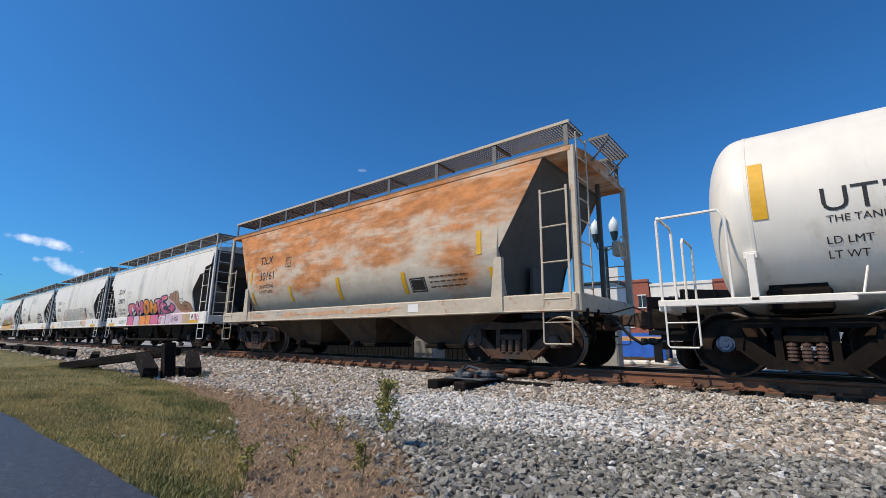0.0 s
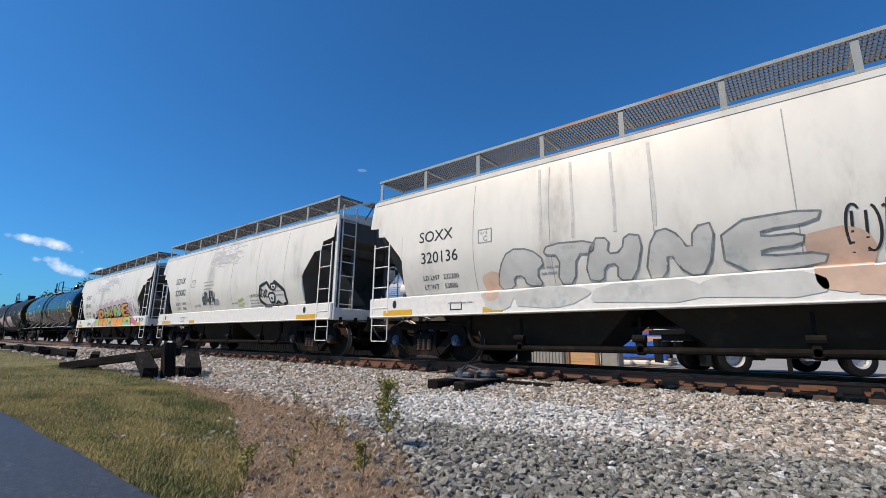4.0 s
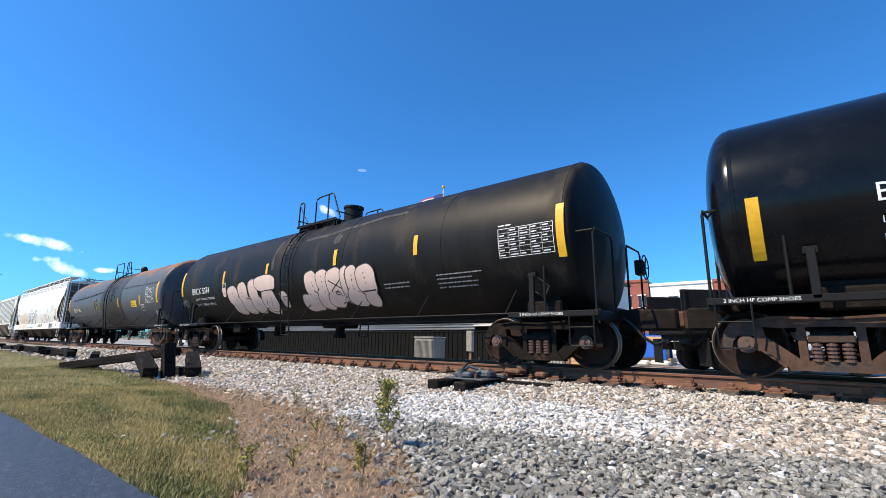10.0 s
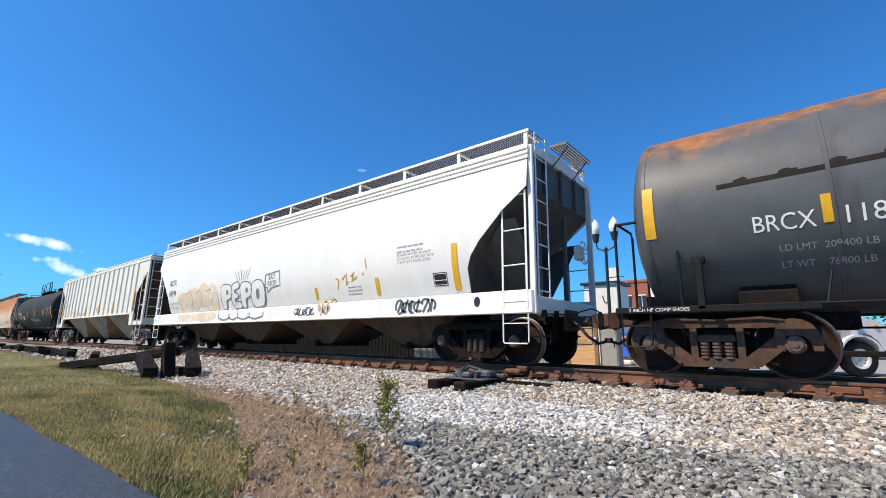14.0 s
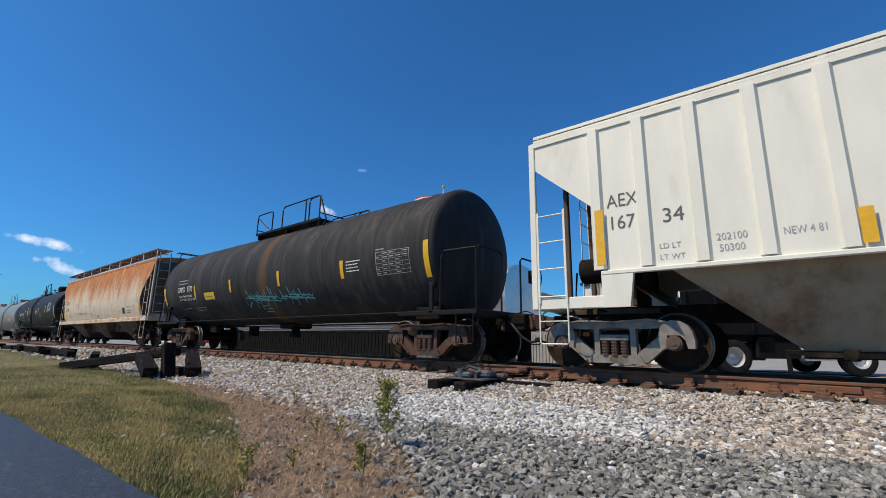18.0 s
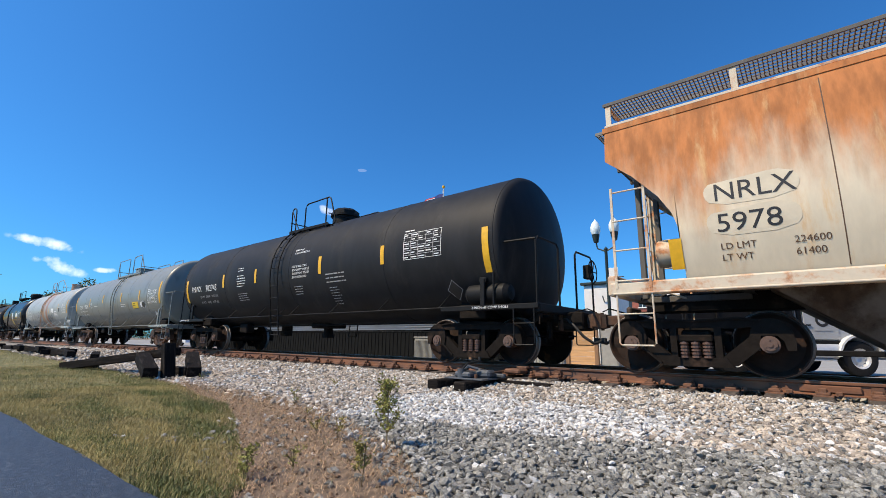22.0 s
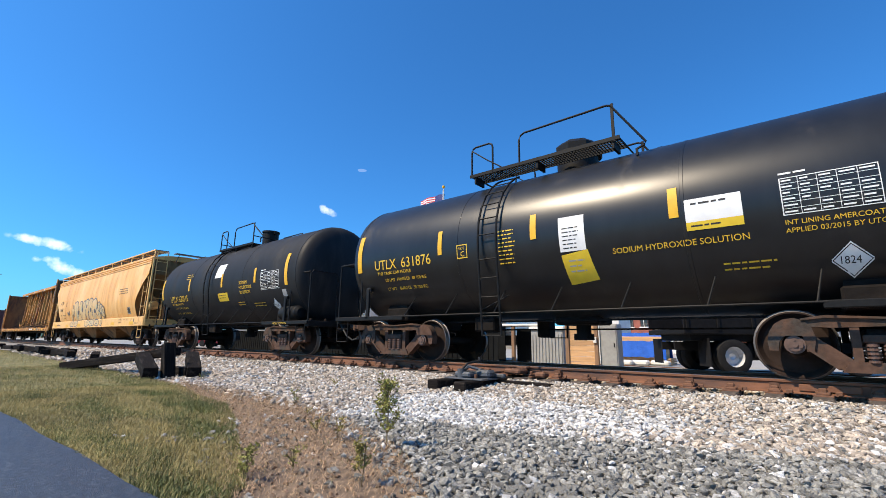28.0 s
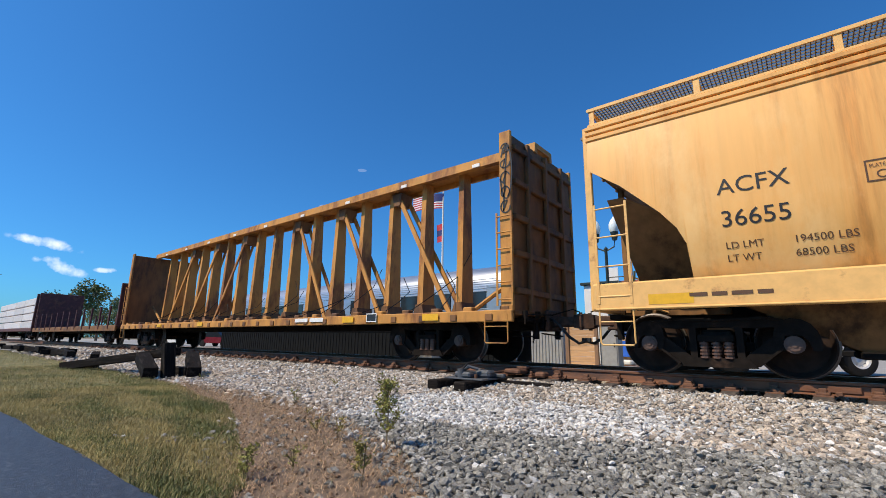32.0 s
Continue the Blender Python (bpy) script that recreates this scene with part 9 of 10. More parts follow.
p = P[8]
put_text(p(M_ink_white), "BRCX", -6.86, 1.92, 0.21, p.surf, wide=0.86)
put_text(p(M_ink_white), "1180", -5.96, 1.92, 0.21, p.surf, wide=0.95)
weights(p, -6.6, 1.66, M_ink_grey, "209400 LB   95 000 KG", "76800 LB   34 800 KG", 0.08)
tape(p, (-1.94, 1.93, 2.36, .12), (2.0, 1.93, 2.39, .12), (5.18, 1.94, 2.36, .13), (7.36, 1.94, 2.86, .17), (-8.12, 2.0, 2.8, .15), (-6.07, 1.95, 2.3, .10))
put_rect(p(M_decal_yellow), 3.97, 4.7, 1.86, 2.16, p.surf, 0.012)
put_bars(p(M_ink_black), 4.03, 2.08, .6, .035, p.surf, 2, off=.015, seed=2)
put_bars(p(M_ink_black), 4.08, 1.90, .5, .07, p.surf, 1, off=.015, seed=3)
put_rect(p(M_decal_black), 5.26, 5.68, 1.66, 1.93, p.surf, .011)
put_frame(p(M_ink_white), 5.26, 5.68, 1.66, 1.93, p.surf, .018, .014)
for x in (5.32, 5.5):
    put_rect(p(M_ink_grey), x, x + .13, 1.78, 1.88, p.surf, .014)
tank_table(p, 5.95, 6.95, 1.98, 2.62)
diamond(p, 6.95, 1.46, .23, M_fade, M_ink_white)
r = random.Random(8)
put_stroke(p(M_oil_run), [(-7.2, 2.62), (-5.6, 2.66), (-3.4, 2.72), (-2.0, 2.80), (-.8, 2.9)], .07, p.surf, .006)
for k in range(15):
    put_blob(p(M_oil_run), 2.8 + k * .31, 2.86 + r.uniform(-.02, .02), .07 + r.uniform(0, .03), .045, p.surf, .007, k, .2, 14)
for k in range(11):
    put_blob(p(M_oil_run), -6.9 + k * .5, 2.66 + k * .022, .09, .05, p.surf, .007, k + 50, .3, 14)
for k in range(16):
    put_blob(p(M_oil_run), 1.0 + r.uniform(-.35, .5), 2.55 + r.uniform(-.25, .45), .05 + r.uniform(0, .06), .05 + r.uniform(0, .05), p.surf, .007, k + 90, .3, 14)
put_blob(p(M_oil_run), -2.0, 2.2, .28, .30, p.surf, .005, 7, .3)

p = P[9]
put_text(p(M_ink_black), "ACFX", -7.64, 2.53, .22, p.surf, wide=.85)
put_text(p(M_ink_black), "69599", -7.62, 2.10, .22, p.surf, wide=.88)
load_marks(p, -7.6, 1.75, M_ink_grey, [("LD LMT", "196500"), ("LT WT", "66500")], .085, .5)
M_tan_old = material("thin_tan_spray", (0.74, 0.60, 0.44), 0.5, vary=0.08, scale=2, second=(0.78, 0.72, 0.62), amount=0.40, second_scale=1.2)
M_pencil = material("grey_blue_spray_line", (0.20, 0.21, 0.24), 0.5)
bubbles(p, [(-6.05, 1.78, .62, .42), (-5.2, 1.9, .55, .42), (-4.4, 1.98, .55, .42), (-3.7, 1.85, .48, .5)], M_tan_old, None, off=.012)
bubbles(p, [(-5.7, 1.2, .8, .16), (-4.2, 1.2, .9, .16)], M_tan_old, None, off=.010)
for x in (-5.6, -4.8, -3.9):
    put_stroke(p(M_brown_sp), [(x - .3, 2.1), (x + .1, 2.2), (x + .3, 1.9), (x + .1, 1.6)], .02, p.surf, .02)
for k, (ch, x, w) in enumerate((("P", -3.0, .85), ("E", -2.25, .62), ("P", -1.62, .78), ("O", -.92, .86))):
    letter(p, ch, x, 1.42, w, .86, M_white_clean, M_pencil, .045, .04, M_pencil)
    put_blob(p(M_white_clean), x + w / 2, 1.22, w * .55, .17, p.surf, .012 + .002 * k, k, .15, 24)
    put_stroke(p(M_pencil), [(x - .05, 1.38), (x, 1.12), (x + w * .5, 1.05), (x + w, 1.12), (x + w, 1.38)], .04, p.surf, .022)
for k in range(6):
    put_stroke(p(M_pencil), [(-1.75 + .12 * k, 2.33), (-1.95 + .2 * k, 2.62 + .03 * (k % 3))], .022, p.surf, .018)
put_stroke(p(M_pencil), [(.0, 2.0), (.02, 2.38), (.82, 2.45), (.85, 2.02), (.35, 1.96), (.1, 1.82), (.14, 1.98), (.0, 2.0)], .035, p.surf, .014)
put_text(p(M_pencil), "EAT", .2, 2.22, .15, p.surf, off=.014)
put_text(p(M_pencil), "RICE!", .14, 2.03, .15, p.surf, off=.014)
squiggle(p(M_slate), 1.7, 2.6, 1.08, 1.3, p.surf, .012, 5, .03, 52)
squiggle(p(M_slate), 5.75, 6.9, 1.02, 1.34, p.surf, .012, 6, .05, 53)
for pts in ([(3.55, 1.72), (3.62, 1.95), (3.5, 2.0)], [(3.75, 1.95), (3.95, 2.08), (3.9, 1.8), (4.0, 1.9)], [(4.1, 2.0), (4.25, 2.1), (4.12, 1.88), (4.35, 1.98)], [(4.55, 2.05), (4.6, 2.02)], [(4.72, 2.14), (4.66, 2.4)]):
    put_stroke(p(M_ochre), pts, .04, p.surf, .012)
squiggle(p(M_tan_sp), 2.8, 3.4, 1.1, 1.5, p.surf, .012, 3, .06, 55)
tape(p, (2.6, 1.5, 1.82, .11), (5.05, 1.5, 1.9, .12), (7.42, 1.48, 2.42, .15))
put_bars(p(M_ink_grey), 5.76, 2.50, 1.0, .075, p.surf, 2, seed=16, gap=1.5)
for i, words in enumerate(("BOILING WATER OR SHARP", "TO CLEAN. ENTER CAR WITH", "CLEAN SOFT SOLED SHOES")):
    put_text(p(M_ink_grey), words, 5.76, 2.32 - i * .085, .06, p.surf, wide=.95)
put_bars(p(M_ink_grey), 3.95, 1.72, .6, .05, p.surf, 3, seed=17)
put_rect(p(M_decal_black), 6.80, 7.18, 1.58, 1.86, p.surf, .010)
put_frame(p(M_ink_white), 6.82, 7.16, 1.60, 1.84, p.surf, .012, .013)
put_rect(p(M_ink_white), 6.83, 7.15, 1.69, 1.705, p.surf, .013, 1)
put_blob(p(M_decal_black), 7.95, 1.2, .07, .1, p.surf, .006, 1, 0, 16)

p = P[10]
M_ink_slate = material("worn_slate_lettering", (0.10, 0.10, 0.10), 0.6, vary=0.2, scale=20)
put_text(p(M_ink_slate), "AEX", -7.06, 2.62, .22, p.surf, wide=.82)
put_text(p(M_ink_slate), "167", -7.06, 2.25, .22, p.surf, wide=.9)
put_text(p(M_ink_slate), "34", -6.25, 2.25, .22, p.surf, wide=1.0)
load_marks(p, -6.32, 1.85, M_ink_grey, [("LD LT",), ("LT WT",)], .08)
put_text(p(M_ink_grey), "202100", -5.57, 1.88, .10, p.surf, wide=.85)
put_text(p(M_ink_grey), "50300", -5.55, 1.72, .10, p.surf, wide=.85)
put_text(p(M_ink_grey), "NEW 4 81", -4.82, 1.86, .10, p.surf, wide=.72)
squiggle(p(M_purple), -3.1, -2.5, 1.7, 1.9, p.surf, .012, 4, .03, 61)
squiggle(p(M_slate), -2.1, -1.5, 1.65, 1.8, p.surf, .012, 3, .03, 62)
diamond(p, .85, 1.95, .23, M_ivory, M_slate)
squiggle(p(M_slate), .72, .98, 1.85, 2.05, p.surf, .022, 1, .025, 63)
for x, z0, z1 in ((-7.18, 1.67, 2.6), (-4.02, 1.64, 2.08), (-1.5, 1.68, 2.12), (1.27, 1.72, 2.18), (3.8, 1.70, 2.18), (6.95, 1.70, 2.64)):
    put_rect(p(M_yellow), x - .07, x + .07, z0, z1, lambda z: 1.531, .004, 1)
put_rect(p(M_decal_white), 5.6, 6.05, 1.68, 1.95, p.surf, .008)
put_bars(p(M_ink_black), 5.66, 1.87, .18, .05, p.surf, 3, off=.011, seed=2)

p = P[11]
put_text(p(M_ink_white), "GAMX   6370", -6.2, 2.2, .21, p.surf, wide=.79)
put_text(p(M_ink_white), "LD LMT 196600 LB 89200 KG", -6.12, 2.0, .08, p.surf, wide=.82)
put_text(p(M_ink_white), "LT WT  66400 LB 30160 KG   NEW 07", -6.12, 1.87, .08, p.surf, wide=.82)
put_bars(p(M_ink_grey), -6.1, 2.62, 1.1, .07, p.surf, 2, seed=8)
put_bars(p(M_ink_grey), -6.05, 1.55, .8, .05, p.surf, 1, seed=9)
put_bars(p(M_ink_grey), -4.9, 1.55, .9, .05, p.surf, 2, seed=10)
put_rect(p(M_decal_yellow), -3.85, -3.05, 1.82, 2.08, p.surf, .012)
put_bars(p(M_ink_black), -3.75, 1.9, .6, .07, p.surf, 2, off=.015, seed=3)
tape(p, (-1.77, 1.98, 2.41, .12), (1.28, 1.99, 2.44, .12), (4.3, 1.98, 2.44, .13), (-4.6, 1.95, 2.4, .12), (-7.55, 1.62, 2.45, .15), (7.2, 1.8, 2.6, .15))
put_bars(p(M_ink_white), 4.48, 2.36, .6, .05, p.surf, 4, seed=19, gap=1.6)
tank_table(p, 5.6, 6.7, 1.95, 2.5, M_ink_grey)
scrawl(p, M_teal, -.75, 1.05, 1.35, 2.05, 15, .034, 71)
scrawl(p, M_teal, 1.2, 2.75, 1.40, 1.95, 12, .034, 74)
put_stroke(p(M_teal), [(-.5, 1.80), (-.85, 1.74), (-.98, 1.58), (-.8, 1.50), (-.6, 1.62)], .022, p.surf, .012)
put_bars(p(M_ink_grey), -.1, 1.45, .5, .05, p.surf, 3, seed=66)
for k in range(14):
    x = -6 + k * .95
    put_rect(p(M_charcoal), x, x + .03, 1.9 + .2 * (k % 3), 3.1, p.surf, .003, 10)

p = P[12]
M_patch = material("cleaned_cream_paint", (0.62, 0.54, 0.40), 0.55, vary=0.08, scale=5)
for z0, x1 in ((2.36, -5.86), (1.93, -5.88)):
    put_poly(p(M_patch), rounded([(-6.92, z0), (-6.93, z0 + .36), (-6.4, z0 + .37), (x1, z0 + .38), (x1 + .02, z0), (-6.4, z0 - .01)], 2), p.surf, .004)
put_text(p(M_ink_black), "NRLX", -6.82, 2.42, .25, p.surf, off=.013)
put_text(p(M_ink_black), "5978", -6.82, 1.98, .25, p.surf, off=.013, wide=1.05)
load_marks(p, -6.8, 1.74, M_ink_brown, [("LD LMT", "", "224600"), ("LT WT", "", "61400")], .085, .36, .15)
tape(p, (-7.36, 1.52, 1.96, .17), (7.16, 1.51, 2.01, .17))
for x in (-5.0, -2.12, 1.32, 4.4):
    put_rect(p(M_yellow), x - .22, x + .22, 1.28, 1.37, p.surf, .006, 1)
put_rect(p(M_decal_black), 4.72, 5.11, 1.58, 1.88, p.surf)
put_frame(p(M_ink_grey), 4.74, 5.09, 1.60, 1.86, p.surf, .012, .013)
put_text(p(M_ink_brown), "EXW 10-8", 5.45, 1.86, .08, p.surf)
put_text(p(M_ink_brown), "H 15-0", 6.2, 1.86, .08, p.surf)
put_bars(p(M_ink_brown), 5.45, 1.70, .6, .06, p.surf, 2, seed=29)
q = random.Random(12)
for x in (-5.5, -3.75, -1.89, -0.16, 1.67, 3.47, 5.3):
    put_rect(p(M_ink_brown), x, x + .012, 1.42, 3.9, p.surf, .004, 12)
for x0, x1, z0, z1, n in ((2.6, 3.45, 1.5, 2.3, 90), (3.5, 5.4, 1.5, 2.6, 200), (.3, 1.1, 1.5, 2.0, 50), (-.9, .3, 1.8, 2.3, 40), (-3.5, -2.5, 2.42, 2.56, 22), (-4.8, -4.0, 2.28, 2.42, 26), (-1.6, -1.2, 2.0, 2.2, 18), (5.3, 7.0, 1.5, 2.4, 90)):
    for _ in range(n):
        put_blob(p(M_ink_brown), q.triangular(x0, x1), q.triangular(z0, z1, z0 + .2), q.uniform(.004, .011), q.uniform(.004, .008), p.surf, .006, q.randint(1, 99), .3, 7)
scrawl(p, M_ink_grey, -4.55, -2.0, 1.62, 1.98, 12, .02, 71)
put_frame(p(M_ink_black), -4.10, -3.85, 2.22, 2.42, p.surf, .012, .012)
put_text(p(M_ink_black), "C", -4.02, 2.27, .10, p.surf, off=.012)
put_bars(p(M_rust_run), -1.15, 1.75, .62, .05, p.surf, 3, seed=72)
put_bars(p(M_ink_brown), 1.9, 1.52, .7, .05, p.surf, 1, seed=73)
put_bars(p(M_ink_brown), 0.2, 1.60, .5, .045, p.surf, 3, seed=74)

p = P[13]
put_text(p(M_ink_white), "PNWX", -6.68, 2.14, .2, p.surf, wide=.95)
put_text(p(M_ink_white), "702743", -5.5, 2.12, .22, p.surf, wide=.95)
weights(p, -6.0, 1.9, M_ink_grey, "209400    94950 KG", "76600    34750 KG", .08)
tape(p, (-4.08, 2.17, 2.62, .12), (-1.88, 2.18, 2.62, .12), (1.54, 2.18, 2.66, .13), (4.0, 2.2, 2.65, .12), (6.92, 1.77, 2.66, .15), (-7.1, 1.77, 2.62, .15))
put_bars(p(M_ink_white), -3.1, 2.72, .5, .045, p.surf, 2, seed=31)
put_bars(p(M_ink_white), -3.1, 2.46, .6, .05, p.surf, 5, seed=32)
put_bars(p(M_ink_grey), -3.1, 1.88, .7, .04, p.surf, 4, seed=33)
put_text(p(M_ink_white), "VENT TANK", .2, 2.96, .055, p.surf)
put_text(p(M_ink_white), "WHEN UNLOADING", .2, 2.87, .055, p.surf)
put_text(p(M_ink_white), "CLOSE AND LOCK", .2, 2.46, .06, p.surf)
put_text(p(M_ink_white), "BOV SAFETY HANDLE", .2, 2.36, .06, p.surf)
put_text(p(M_ink_white), "SECUREMENT SYSTEM", .2, 2.26, .06, p.surf)
put_text(p(M_ink_white), "BEFORE LOADING", .2, 2.16, .06, p.surf)
put_bars(p(M_ink_grey), .25, 1.9, .5, .04, p.surf, 4, seed=34)
put_bars(p(M_ink_grey), 1.78, 2.12, .9, .06, p.surf, 3, seed=35)
put_bars(p(M_ink_grey), 1.85, 1.78, .4, .04, p.surf, 7, seed=36)
tank_table(p, 4.7, 5.8, 2.22, 2.83)
diamond(p, 5.95, 1.5, .22, M_decal_black, M_ink_grey)

p = P[14]
put_text(p(M_ink_white), "CELX", -6.33, 2.06, .22, p.surf, wide=.9)
put_text(p(M_ink_white), "98290", -5.28, 2.06, .23, p.surf, wide=.95)
weights(p, -6.23, 1.87, M_ink_white, "186500 LB   84 600 KG", "76500 LB   34 700 KG", .08)
plate_mark(p, -3.94, -3.68, 2.06, 2.32, M_ink_white)
tape(p, (-4.17, 2.16, 2.62, .12), (-1.6, 2.25, 2.7, .12), (1.52, 2.18, 2.65, .12), (4.22, 2.15, 2.62, .12), (6.77, 1.93, 2.85, .15), (-7.2, 1.93, 2.85, .15))
put_rect(p(M_decal_yellow), 3.22, 4.02, 1.80, 2.10, p.surf, .012)
put_bars(p(M_ink_black), 3.30, 2.0, .5, .05, p.surf, 2, off=.015, seed=3)
put_rect(p(M_decal_white), 4.32, 4.52, 1.83, 2.05, p.surf, .011)
put_rect(p(M_decal_black), 4.55, 4.96, 1.80, 2.08, p.surf, .011)
put_frame(p(M_ink_white), 4.55, 4.96, 1.80, 2.08, p.surf, .015, .014)
tank_table(p, 5.33, 6.42, 1.95, 2.52)
diamond(p, 5.9, 1.45, .2, M_decal_white, M_ink_black)
put_bars(p(M_ink_white), 1.5, 2.02, .9, .05, p.surf, 2, seed=44)
put_bars(p(M_ink_white), -3.3, 2.1, .9, .05, p.surf, 1, seed=45)

p = P[15]
put_text(p(M_ink_white), "GATX 29045", -6.75, 2.2, .22, p.surf, wide=.9)
weights(p, -6.55, 1.98, M_ink_white, "201000 LB   91 170 KG", "62000 LB   28 120 KG", .08)
for x, w, g in ((-4.95, 1.0, "a"), (-3.95, 1.0, "b"), (-2.95, .95, "d"), (-2.0, 1.0, "a")):
    piece(p, x, 1.3, w, .95, g, M_fade, M_slate, .05, .1)
squiggle(p(M_slate), 1.0, 2.5, 1.5, 2.0, p.surf, .012, 6, .05, 81)
squiggle(p(M_touch), 3.3, 4.15, 1.8, 2.2, p.surf, .012, 3, .06, 82)
squiggle(p(M_slate), -6.1, -5.4, 2.15, 2.55, p.surf, .014, 3, .025, 83)
diamond(p, 3.9, 1.42, .2, M_decal_white, M_ink_black)
put_rect(p(M_decal_white), 2.2, 2.98, 2.1, 2.4, p.surf, .012)
put_bars(p(M_ink_black), 2.27, 2.2, .6, .06, p.surf, 2, off=.015, seed=3)
put_rect(p(M_decal_black), 4.52, 4.88, 2.1, 2.4, p.surf, .011)
put_frame(p(M_ink_white), 4.52, 4.88, 2.1, 2.4, p.surf, .015, .014)
tank_table(p, 5.55, 6.5, 1.98, 2.52)
tape(p, (6.9, 1.97, 2.82, .15), (4.4, 2.3, 2.65, .1), (-7.2, 1.9, 2.8, .15), (1.5, 2.1, 2.5, .1), (-1.4, 2.1, 2.4, .1))

p = P[16]
put_text(p(M_ink_yellow), "UTLX", -4.5, 2.08, .22, p.surf, wide=.9)
put_text(p(M_ink_yellow), "631876", -3.62, 2.08, .22, p.surf, wide=.95)
put_text(p(M_ink_yellow), "THE TANK CAR PEOPLE", -4.42, 1.955, .07, p.surf)
weights(p, -4.2, 1.8, M_ink_yellow, "196400 LB   89 100 KG", "66600 LB   30 200 KG", .065)
plate_mark(p, -2.0, -1.74, 2.1, 2.38, M_ink_yellow)
tape(p, (-2.45, 2.23, 2.75, .11), (-.25, 2.27, 2.74, .12), (2.07, 2.28, 2.75, .13), (-5.03, 2.06, 2.98, .15), (4.75, 1.95, 2.8, .15))
put_rect(p(M_decal_white), .24, .70, 1.98, 2.58, p.surf, .012, 8)
put_bars(p(M_ink_black), .30, 2.36, .32, .04, p.surf, 6, off=.015, seed=5)
put_poly(p(M_decal_yellow), [(.30, 1.44), (.24, 1.94), (.72, 1.98), (.82, 1.46)], p.surf, .012)
put_bars(p(M_ink_grey), .36, 1.8, .3, .05, p.surf, 3, off=.015, seed=6)
put_rect(p(M_decal_yellow), 2.22, 2.92, 2.06, 2.18, p.surf, .012)
put_rect(p(M_decal_white), 2.22, 2.92, 2.18, 2.52, p.surf, .012)
put_bars(p(M_ink_black), 2.3, 2.42, .55, .06, p.surf, 1, off=.015, seed=7)
put_bars(p(M_ink_black), 2.28, 2.10, .5, .05, p.surf, 1, off=.015, seed=8)
put_text(p(M_ink_yellow), "SODIUM HYDROXIDE SOLUTION", 1.12, 1.86, .085, p.surf)
tank_table(p, 3.35, 4.3, 2.1, 2.6)
put_text(p(M_ink_yellow), "INT LINING AMERCOAT 253", 3.35, 1.98, .06, p.surf)
put_text(p(M_ink_yellow), "APPLIED 03/2015 BY UTCL", 3.35, 1.88, .06, p.surf)
diamond(p, 3.95, 1.5, .21, M_decal_white, M_ink_black, "1824")
put_bars(p(M_ink_yellow), -1.0, 2.5, .4, .045, p.surf, 9, seed=9)
put_bars(p(M_ink_yellow), 2.6, 1.55, .7, .045, p.surf, 2, seed=10)
put_text(p(M_ink_yellow), "4 MCH TREAD COND. SHOES", 4.6, 0.915, .05, lambda z: 1.432)

p = P[17]
put_text(p(M_ink_yellow), "UTLX 630515", -4.1, 1.86, .22, p.surf, wide=.93)
put_text(p(M_ink_yellow), "THE TANK CAR PEOPLE", -4.02, 1.735, .07, p.surf)
weights(p, -3.9, 1.58, M_ink_yellow, "203600 LB   92 350 KG", "59400 LB   26 950 KG", .065)
tape(p, (-2.22, 2.23, 2.69, .11), (.54, 2.2, 2.67, .12), (2.84, 2.21, 2.68, .12), (4.65, 2.01, 2.97, .16), (-4.9, 2.0, 2.85, .14))
put_bars(p(M_ink_yellow), -2.6, 2.86, .6, .05, p.surf, 3, seed=4)
put_poly(p(M_decal_white), [(-.05, 2.56), (0, 3.05), (.6, 3.05), (.55, 2.56)], p.surf, .012)
put_rect(p(M_decal_yellow), .2, .92, 1.72, 2.0, p.surf, .012)
put_bars(p(M_ink_black), .27, 1.9, .55, .05, p.surf, 2, off=.015, seed=6)
for i, w in enumerate(("SODIUM", "HYDROXIDE", "SOLUTION")):
    put_text(p(M_ink_yellow), w, 1.78, 2.22 - i * .16, .10, p.surf)
tank_table(p, 3.2, 4.25, 1.95, 2.5)
diamond(p, 3.8, 1.47, .2, M_decal_white, M_ink_black, "1824")
put_rect(p(M_ink_grey), 4.36, 4.58, 1.64, 1.9, p.surf, .012)
put_bars(p(M_ink_yellow), 2.5, 1.55, .8, .045, p.surf, 2, seed=10)
put_bars(p(M_ink_yellow), 1.5, 1.62, .5, .045, p.surf, 2, seed=11)
put_text(p(M_ink_yellow), "INCH HF COMP. SHOES", 4.0, 0.875, .05, lambda z: 1.432)

p = P[18]
put_text(p(M_ink_black), "ACFX", -7.27, 2.5, .22, p.surf)
put_text(p(M_ink_black), "36655", -7.27, 2.04, .22, p.surf)
load_marks(p, -7.25, 1.74, M_ink_brown, [("LD LMT", "", "194500 LBS"), ("LT WT", "", "68500 LBS")], .09, .33, .17)
put_bars(p(M_ink_brown), -7.75, 1.09, 1.25, .11, p.surf, 1, seed=3)
plate_mark(p, -5.75, -5.5, 2.35, 2.62, M_ink_brown)
squiggle(p(M_slate), -5.3, -4.7, 1.75, 2.0, p.surf, .012, 5, .04, 91)
star = lambda x, z, r: [(x + r * (1 if i % 2 == 0 else .45) * math.sin(i * math.pi / 5), z + r * (1 if i % 2 == 0 else .45) * math.cos(i * math.pi / 5)) for i in range(10)]
for x, z, r_ in ((-3.85, 2.0, .40), (-4.25, 1.60, .26)):
    put_poly(p(M_slate), star(x + .05, z - .03, r_ + .08), p.surf, .014)
    put_poly(p(M_fill_old), star(x, z, r_), p.surf, .017)
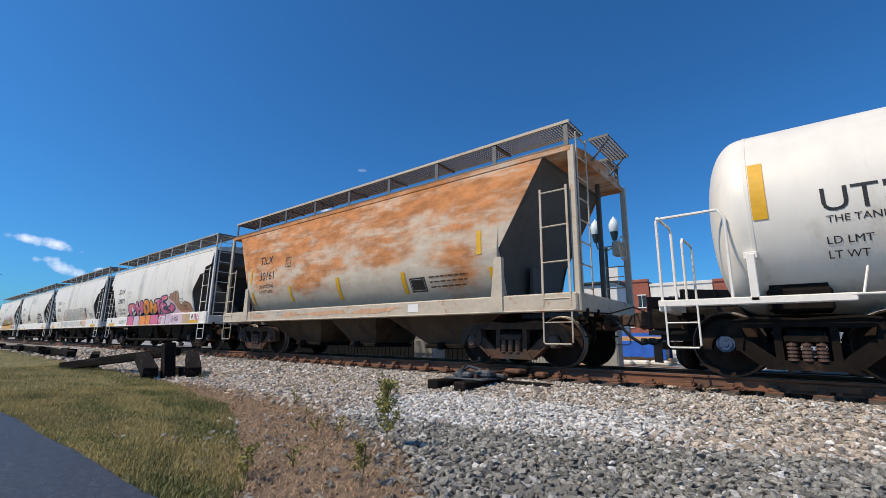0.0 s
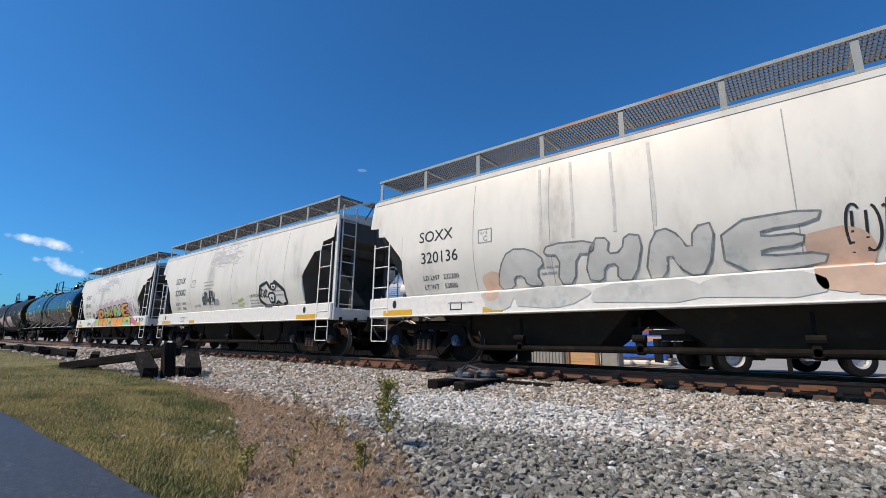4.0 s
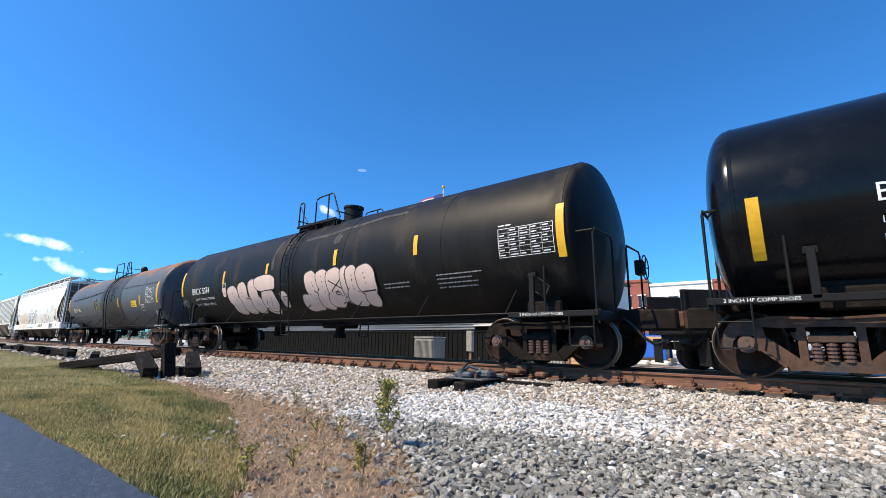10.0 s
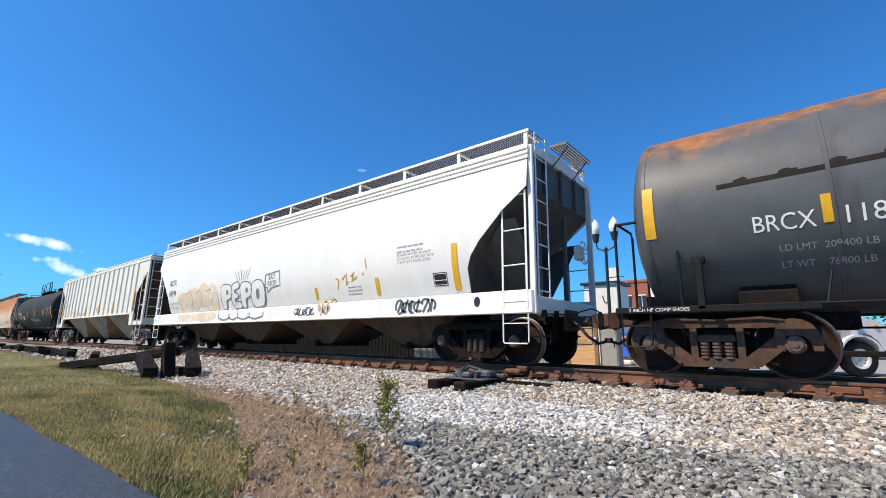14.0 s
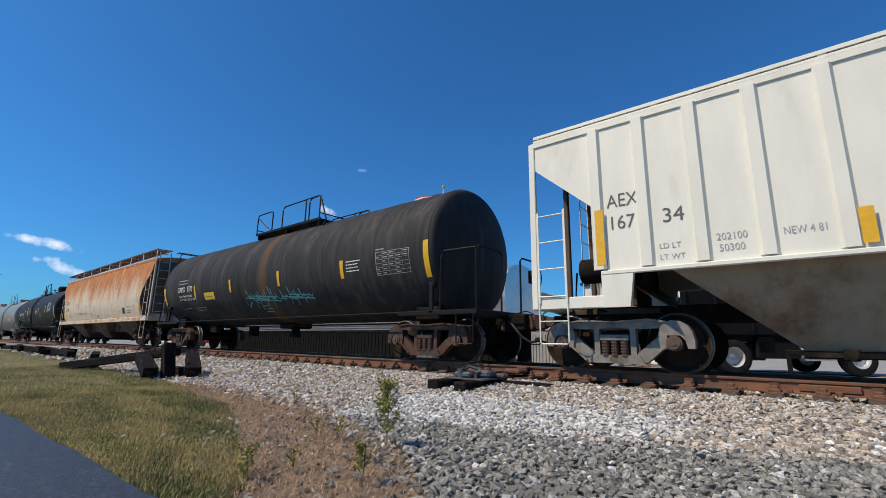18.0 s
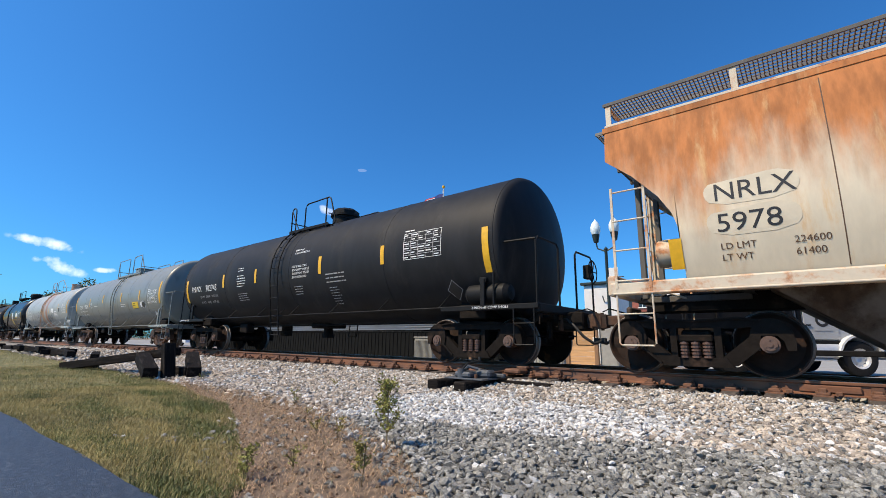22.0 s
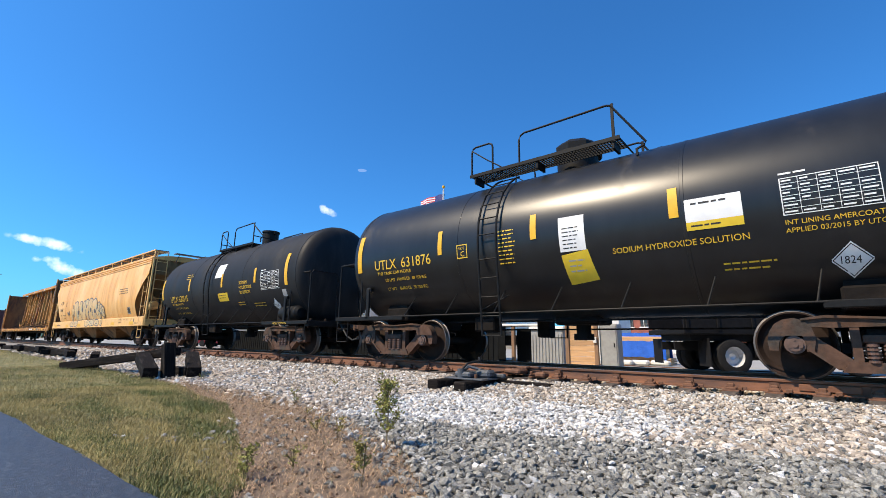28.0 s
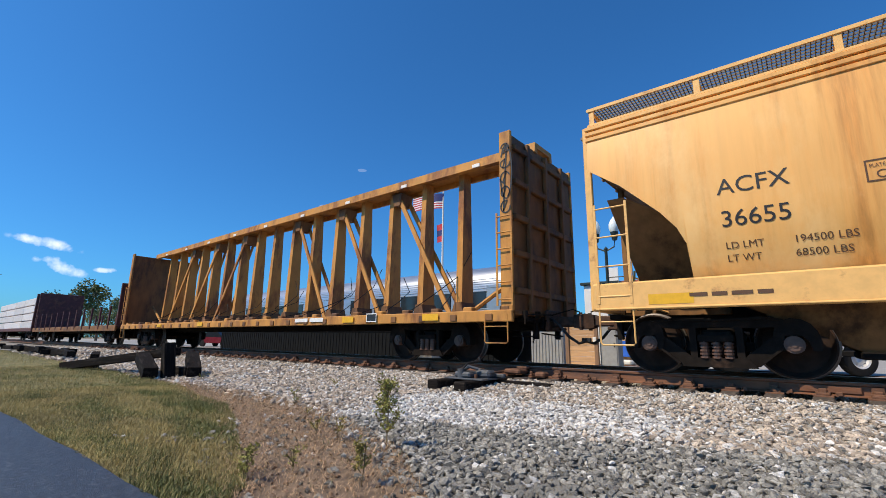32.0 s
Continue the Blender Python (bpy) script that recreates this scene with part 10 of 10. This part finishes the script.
for k, (parts, strokes) in enumerate((
        (((-3.0, 2.12, .50, .42), (-2.55, 1.62, .55, .28), (-3.3, 1.62, .25, .3)), (((-2.7, 1.9), (-2.75, 1.65), (-2.45, 1.68)),)),
        (((-1.9, 2.12, .28, .40), (-1.5, 1.72, .50, .34), (-1.15, 2.1, .30, .40)), (((-1.6, 2.2), (-1.55, 1.9), (-1.4, 2.15)),)),
        (((-.55, 2.22, .40, .36), (-.62, 1.68, .22, .30)), (((-.62, 2.25), (-.55, 2.12), (-.48, 2.26)),)),
        (((.22, 2.18, .46, .42), (.32, 1.62, .42, .26), (-.02, 1.62, .22, .26)), (((.2, 2.1), (.25, 1.9), (.4, 2.02)),)),
        (((1.05, 2.10, .50, .44), (.85, 1.58, .34, .24)), (((1.0, 2.0), (1.12, 1.78), (1.35, 1.86)),)),
        (((1.72, 1.72, .38, .28), (1.45, 1.45, .34, .20)), (((1.5, 1.6), (1.8, 1.7)),)),
        (((1.95, 2.08, .18, .22),), (((1.85, 2.15), (1.98, 1.98)),)),
        (((2.30, 1.95, .22, .22),), (((2.2, 2.0), (2.35, 1.9)),)),
        (((2.66, 1.78, .24, .26),), (((2.6, 1.9), (2.62, 1.7), (2.75, 1.72)),)))):
    fat_letter(p, parts, strokes, M_fill_old, M_slate, .014 + .005 * k, .06, 1.395)
for k, (x, z, rx) in enumerate(((-2.5, 1.85, .16), (-1.52, 2.0, .12), (-.56, 2.2, .08), (.28, 1.95, .13), (1.1, 1.86, .18), (2.68, 1.82, .08))):
    put_blob(p(M_slate), x, z, rx, .12, p.surf, .058, k, .2, 20)
bubbles(p, [(-3.6, 1.2, .40, .17), (-2.7, 1.2, .38, .17), (-.2, 1.2, .5, .17), (.75, 1.2, .45, .17), (1.75, 1.2, .45, .17), (2.65, 1.2, .14, .18)], M_fill_old, M_slate, .04, seed=11, off=.010)
put_bars(p(M_ink_brown), 5.33, 2.78, 1.5, .07, p.surf, 3, seed=12, gap=1.6)
put_rect(p(M_decal_black), 6.62, 7.06, 1.55, 1.86, p.surf, .010)
put_frame(p(M_ink_white), 6.64, 7.04, 1.57, 1.84, p.surf, .012, .013)
for x in (-8.0, -5.0, -2.0, 1.5, 4.7, 7.55):
    put_rect(p(M_yellow), x - .3, x + .3, 1.02, 1.17, p.surf, .006, 1)
put_text(p(M_ink_brown), "EXW 10-8", 5.6, 1.24, .07, p.surf, off=.006)
put_text(p(M_ink_brown), "H 15-1", 6.3, 1.24, .07, p.surf, off=.006)
put_bars(p(M_ink_brown), 5.6, 1.12, .6, .06, p.surf, 1, off=.006, seed=4)
put_text(p(M_ink_brown), "2 INCH HF", 8.0, 1.05, .07, p.surf, off=.006)
put_blob(p(M_decal_black), 7.9, 1.22, .06, .09, p.surf, .006, 1, 0, 16)

p = P[19]
squiggle(p(M_decal_black), 10.95, 11.15, 2.9, 4.3, lambda z: 1.475, .006, 1, .03, 95)
for k in range(5):
    squiggle(p(M_decal_black), 10.93, 11.13, 2.9 + .3 * k, 3.15 + .3 * k, lambda z: 1.475, .006, 1, .025, 96 + k)
put_frame(p(M_ink_white), 7.2, 7.55, .86, 1.06, lambda z: 1.535, .02, .004)
put_rect(p(M_decal_black), 7.22, 7.53, .88, 1.04, lambda z: 1.53, .004, 1)
for x in (9.2, 6.5, -2, -6):
    put_rect(p(M_yellow), x - .22, x + .22, .86, 1.0, lambda z: 1.53, .006, 1)
for x in (5.2, 4.5):
    put_rect(p(M_decal_white), x - .3, x + .3, .90, 1.0, lambda z: 1.53, .006, 1)
for k in (6, 7, 8, 13, 14):
    p = P[k]
    end = {6: 9.12, 7: 9.0, 8: 9.3, 13: 8.5, 14: 8.42}[k]
    for x in (-end + 0.75, end - 2.0):
        put_text(p(M_ink_white), "2 INCH HF COMP SHOES", x, {6: 1.008, 7: 0.908, 8: 0.918, 13: 1.068, 14: 0.908}[k], .05, lambda z: 1.432, off=.006, wide=1.05)
for q in P.values():
    q.done()


# ---------- how the train rolls ----------
TRAVEL = [0.00, 8.59, 17.18, 25.75, 34.36, 43.01, 51.69, 60.43, 69.21, 78.00, 86.81, 95.66, 104.57, 113.57, 122.63, 131.74, 140.91, 150.14, 159.42, 168.74, 178.09, 187.45, 196.84, 206.26, 215.71, 225.19, 234.74, 244.33, 253.98, 263.67, 273.40, 283.19, 293.00]


def rolled(t):
    """Metres that the train has gone by t seconds."""
    i = min(31, max(0, int(t)))
    a = t - i
    p = [TRAVEL[max(0, min(32, i + d))] for d in (-1, 0, 1, 2)]
    if i == 0:
        p[0] = 2 * p[1] - p[2]
    if i == 31:
        p[3] = 2 * p[2] - p[1]
    return 0.5 * (2 * p[1] + (p[2] - p[0]) * a + (2 * p[0] - 5 * p[1] + 4 * p[2] - p[3]) * a * a + (3 * p[1] - p[0] - 3 * p[2] + p[3]) * a ** 3)


def motions():
    for car, x0 in CARS:
        walk(car, [(float(t), pose(x0 + TRAVEL[t], 0, 0)) for t in range(33)])
    for f, z, seed in FLAGS:
        walk(f, [(0.5 * k, pose(-23.5, 20.0, z, 3 * math.sin(k * 1.3 + seed), 4 * math.sin(k * 0.9 + 2 * seed), 8 + 14 * math.sin(k * 1.1 + seed))) for k in range(65)])
    home = {car.name: x0 for car, x0 in CARS}
    for car, w, dx in WHEELS:
        x0 = home[car.name] + w.parent.location.x + dx
        near = [k for k in range(0, 481) if -52 < x0 + rolled(k / 15) < 6]
        lo, hi = (near[0], near[-1]) if near else (0, 1)
        rows = []
        for k in sorted({0, 480} | set(range(lo, hi + 1))):
            a = rolled(min(max(k, lo), hi) / 15) / 0.457
            rows.append((k / 15, pose(dx, 0, 0.457, 0, math.degrees(a), 0)))
        walk(w, rows)


motions()
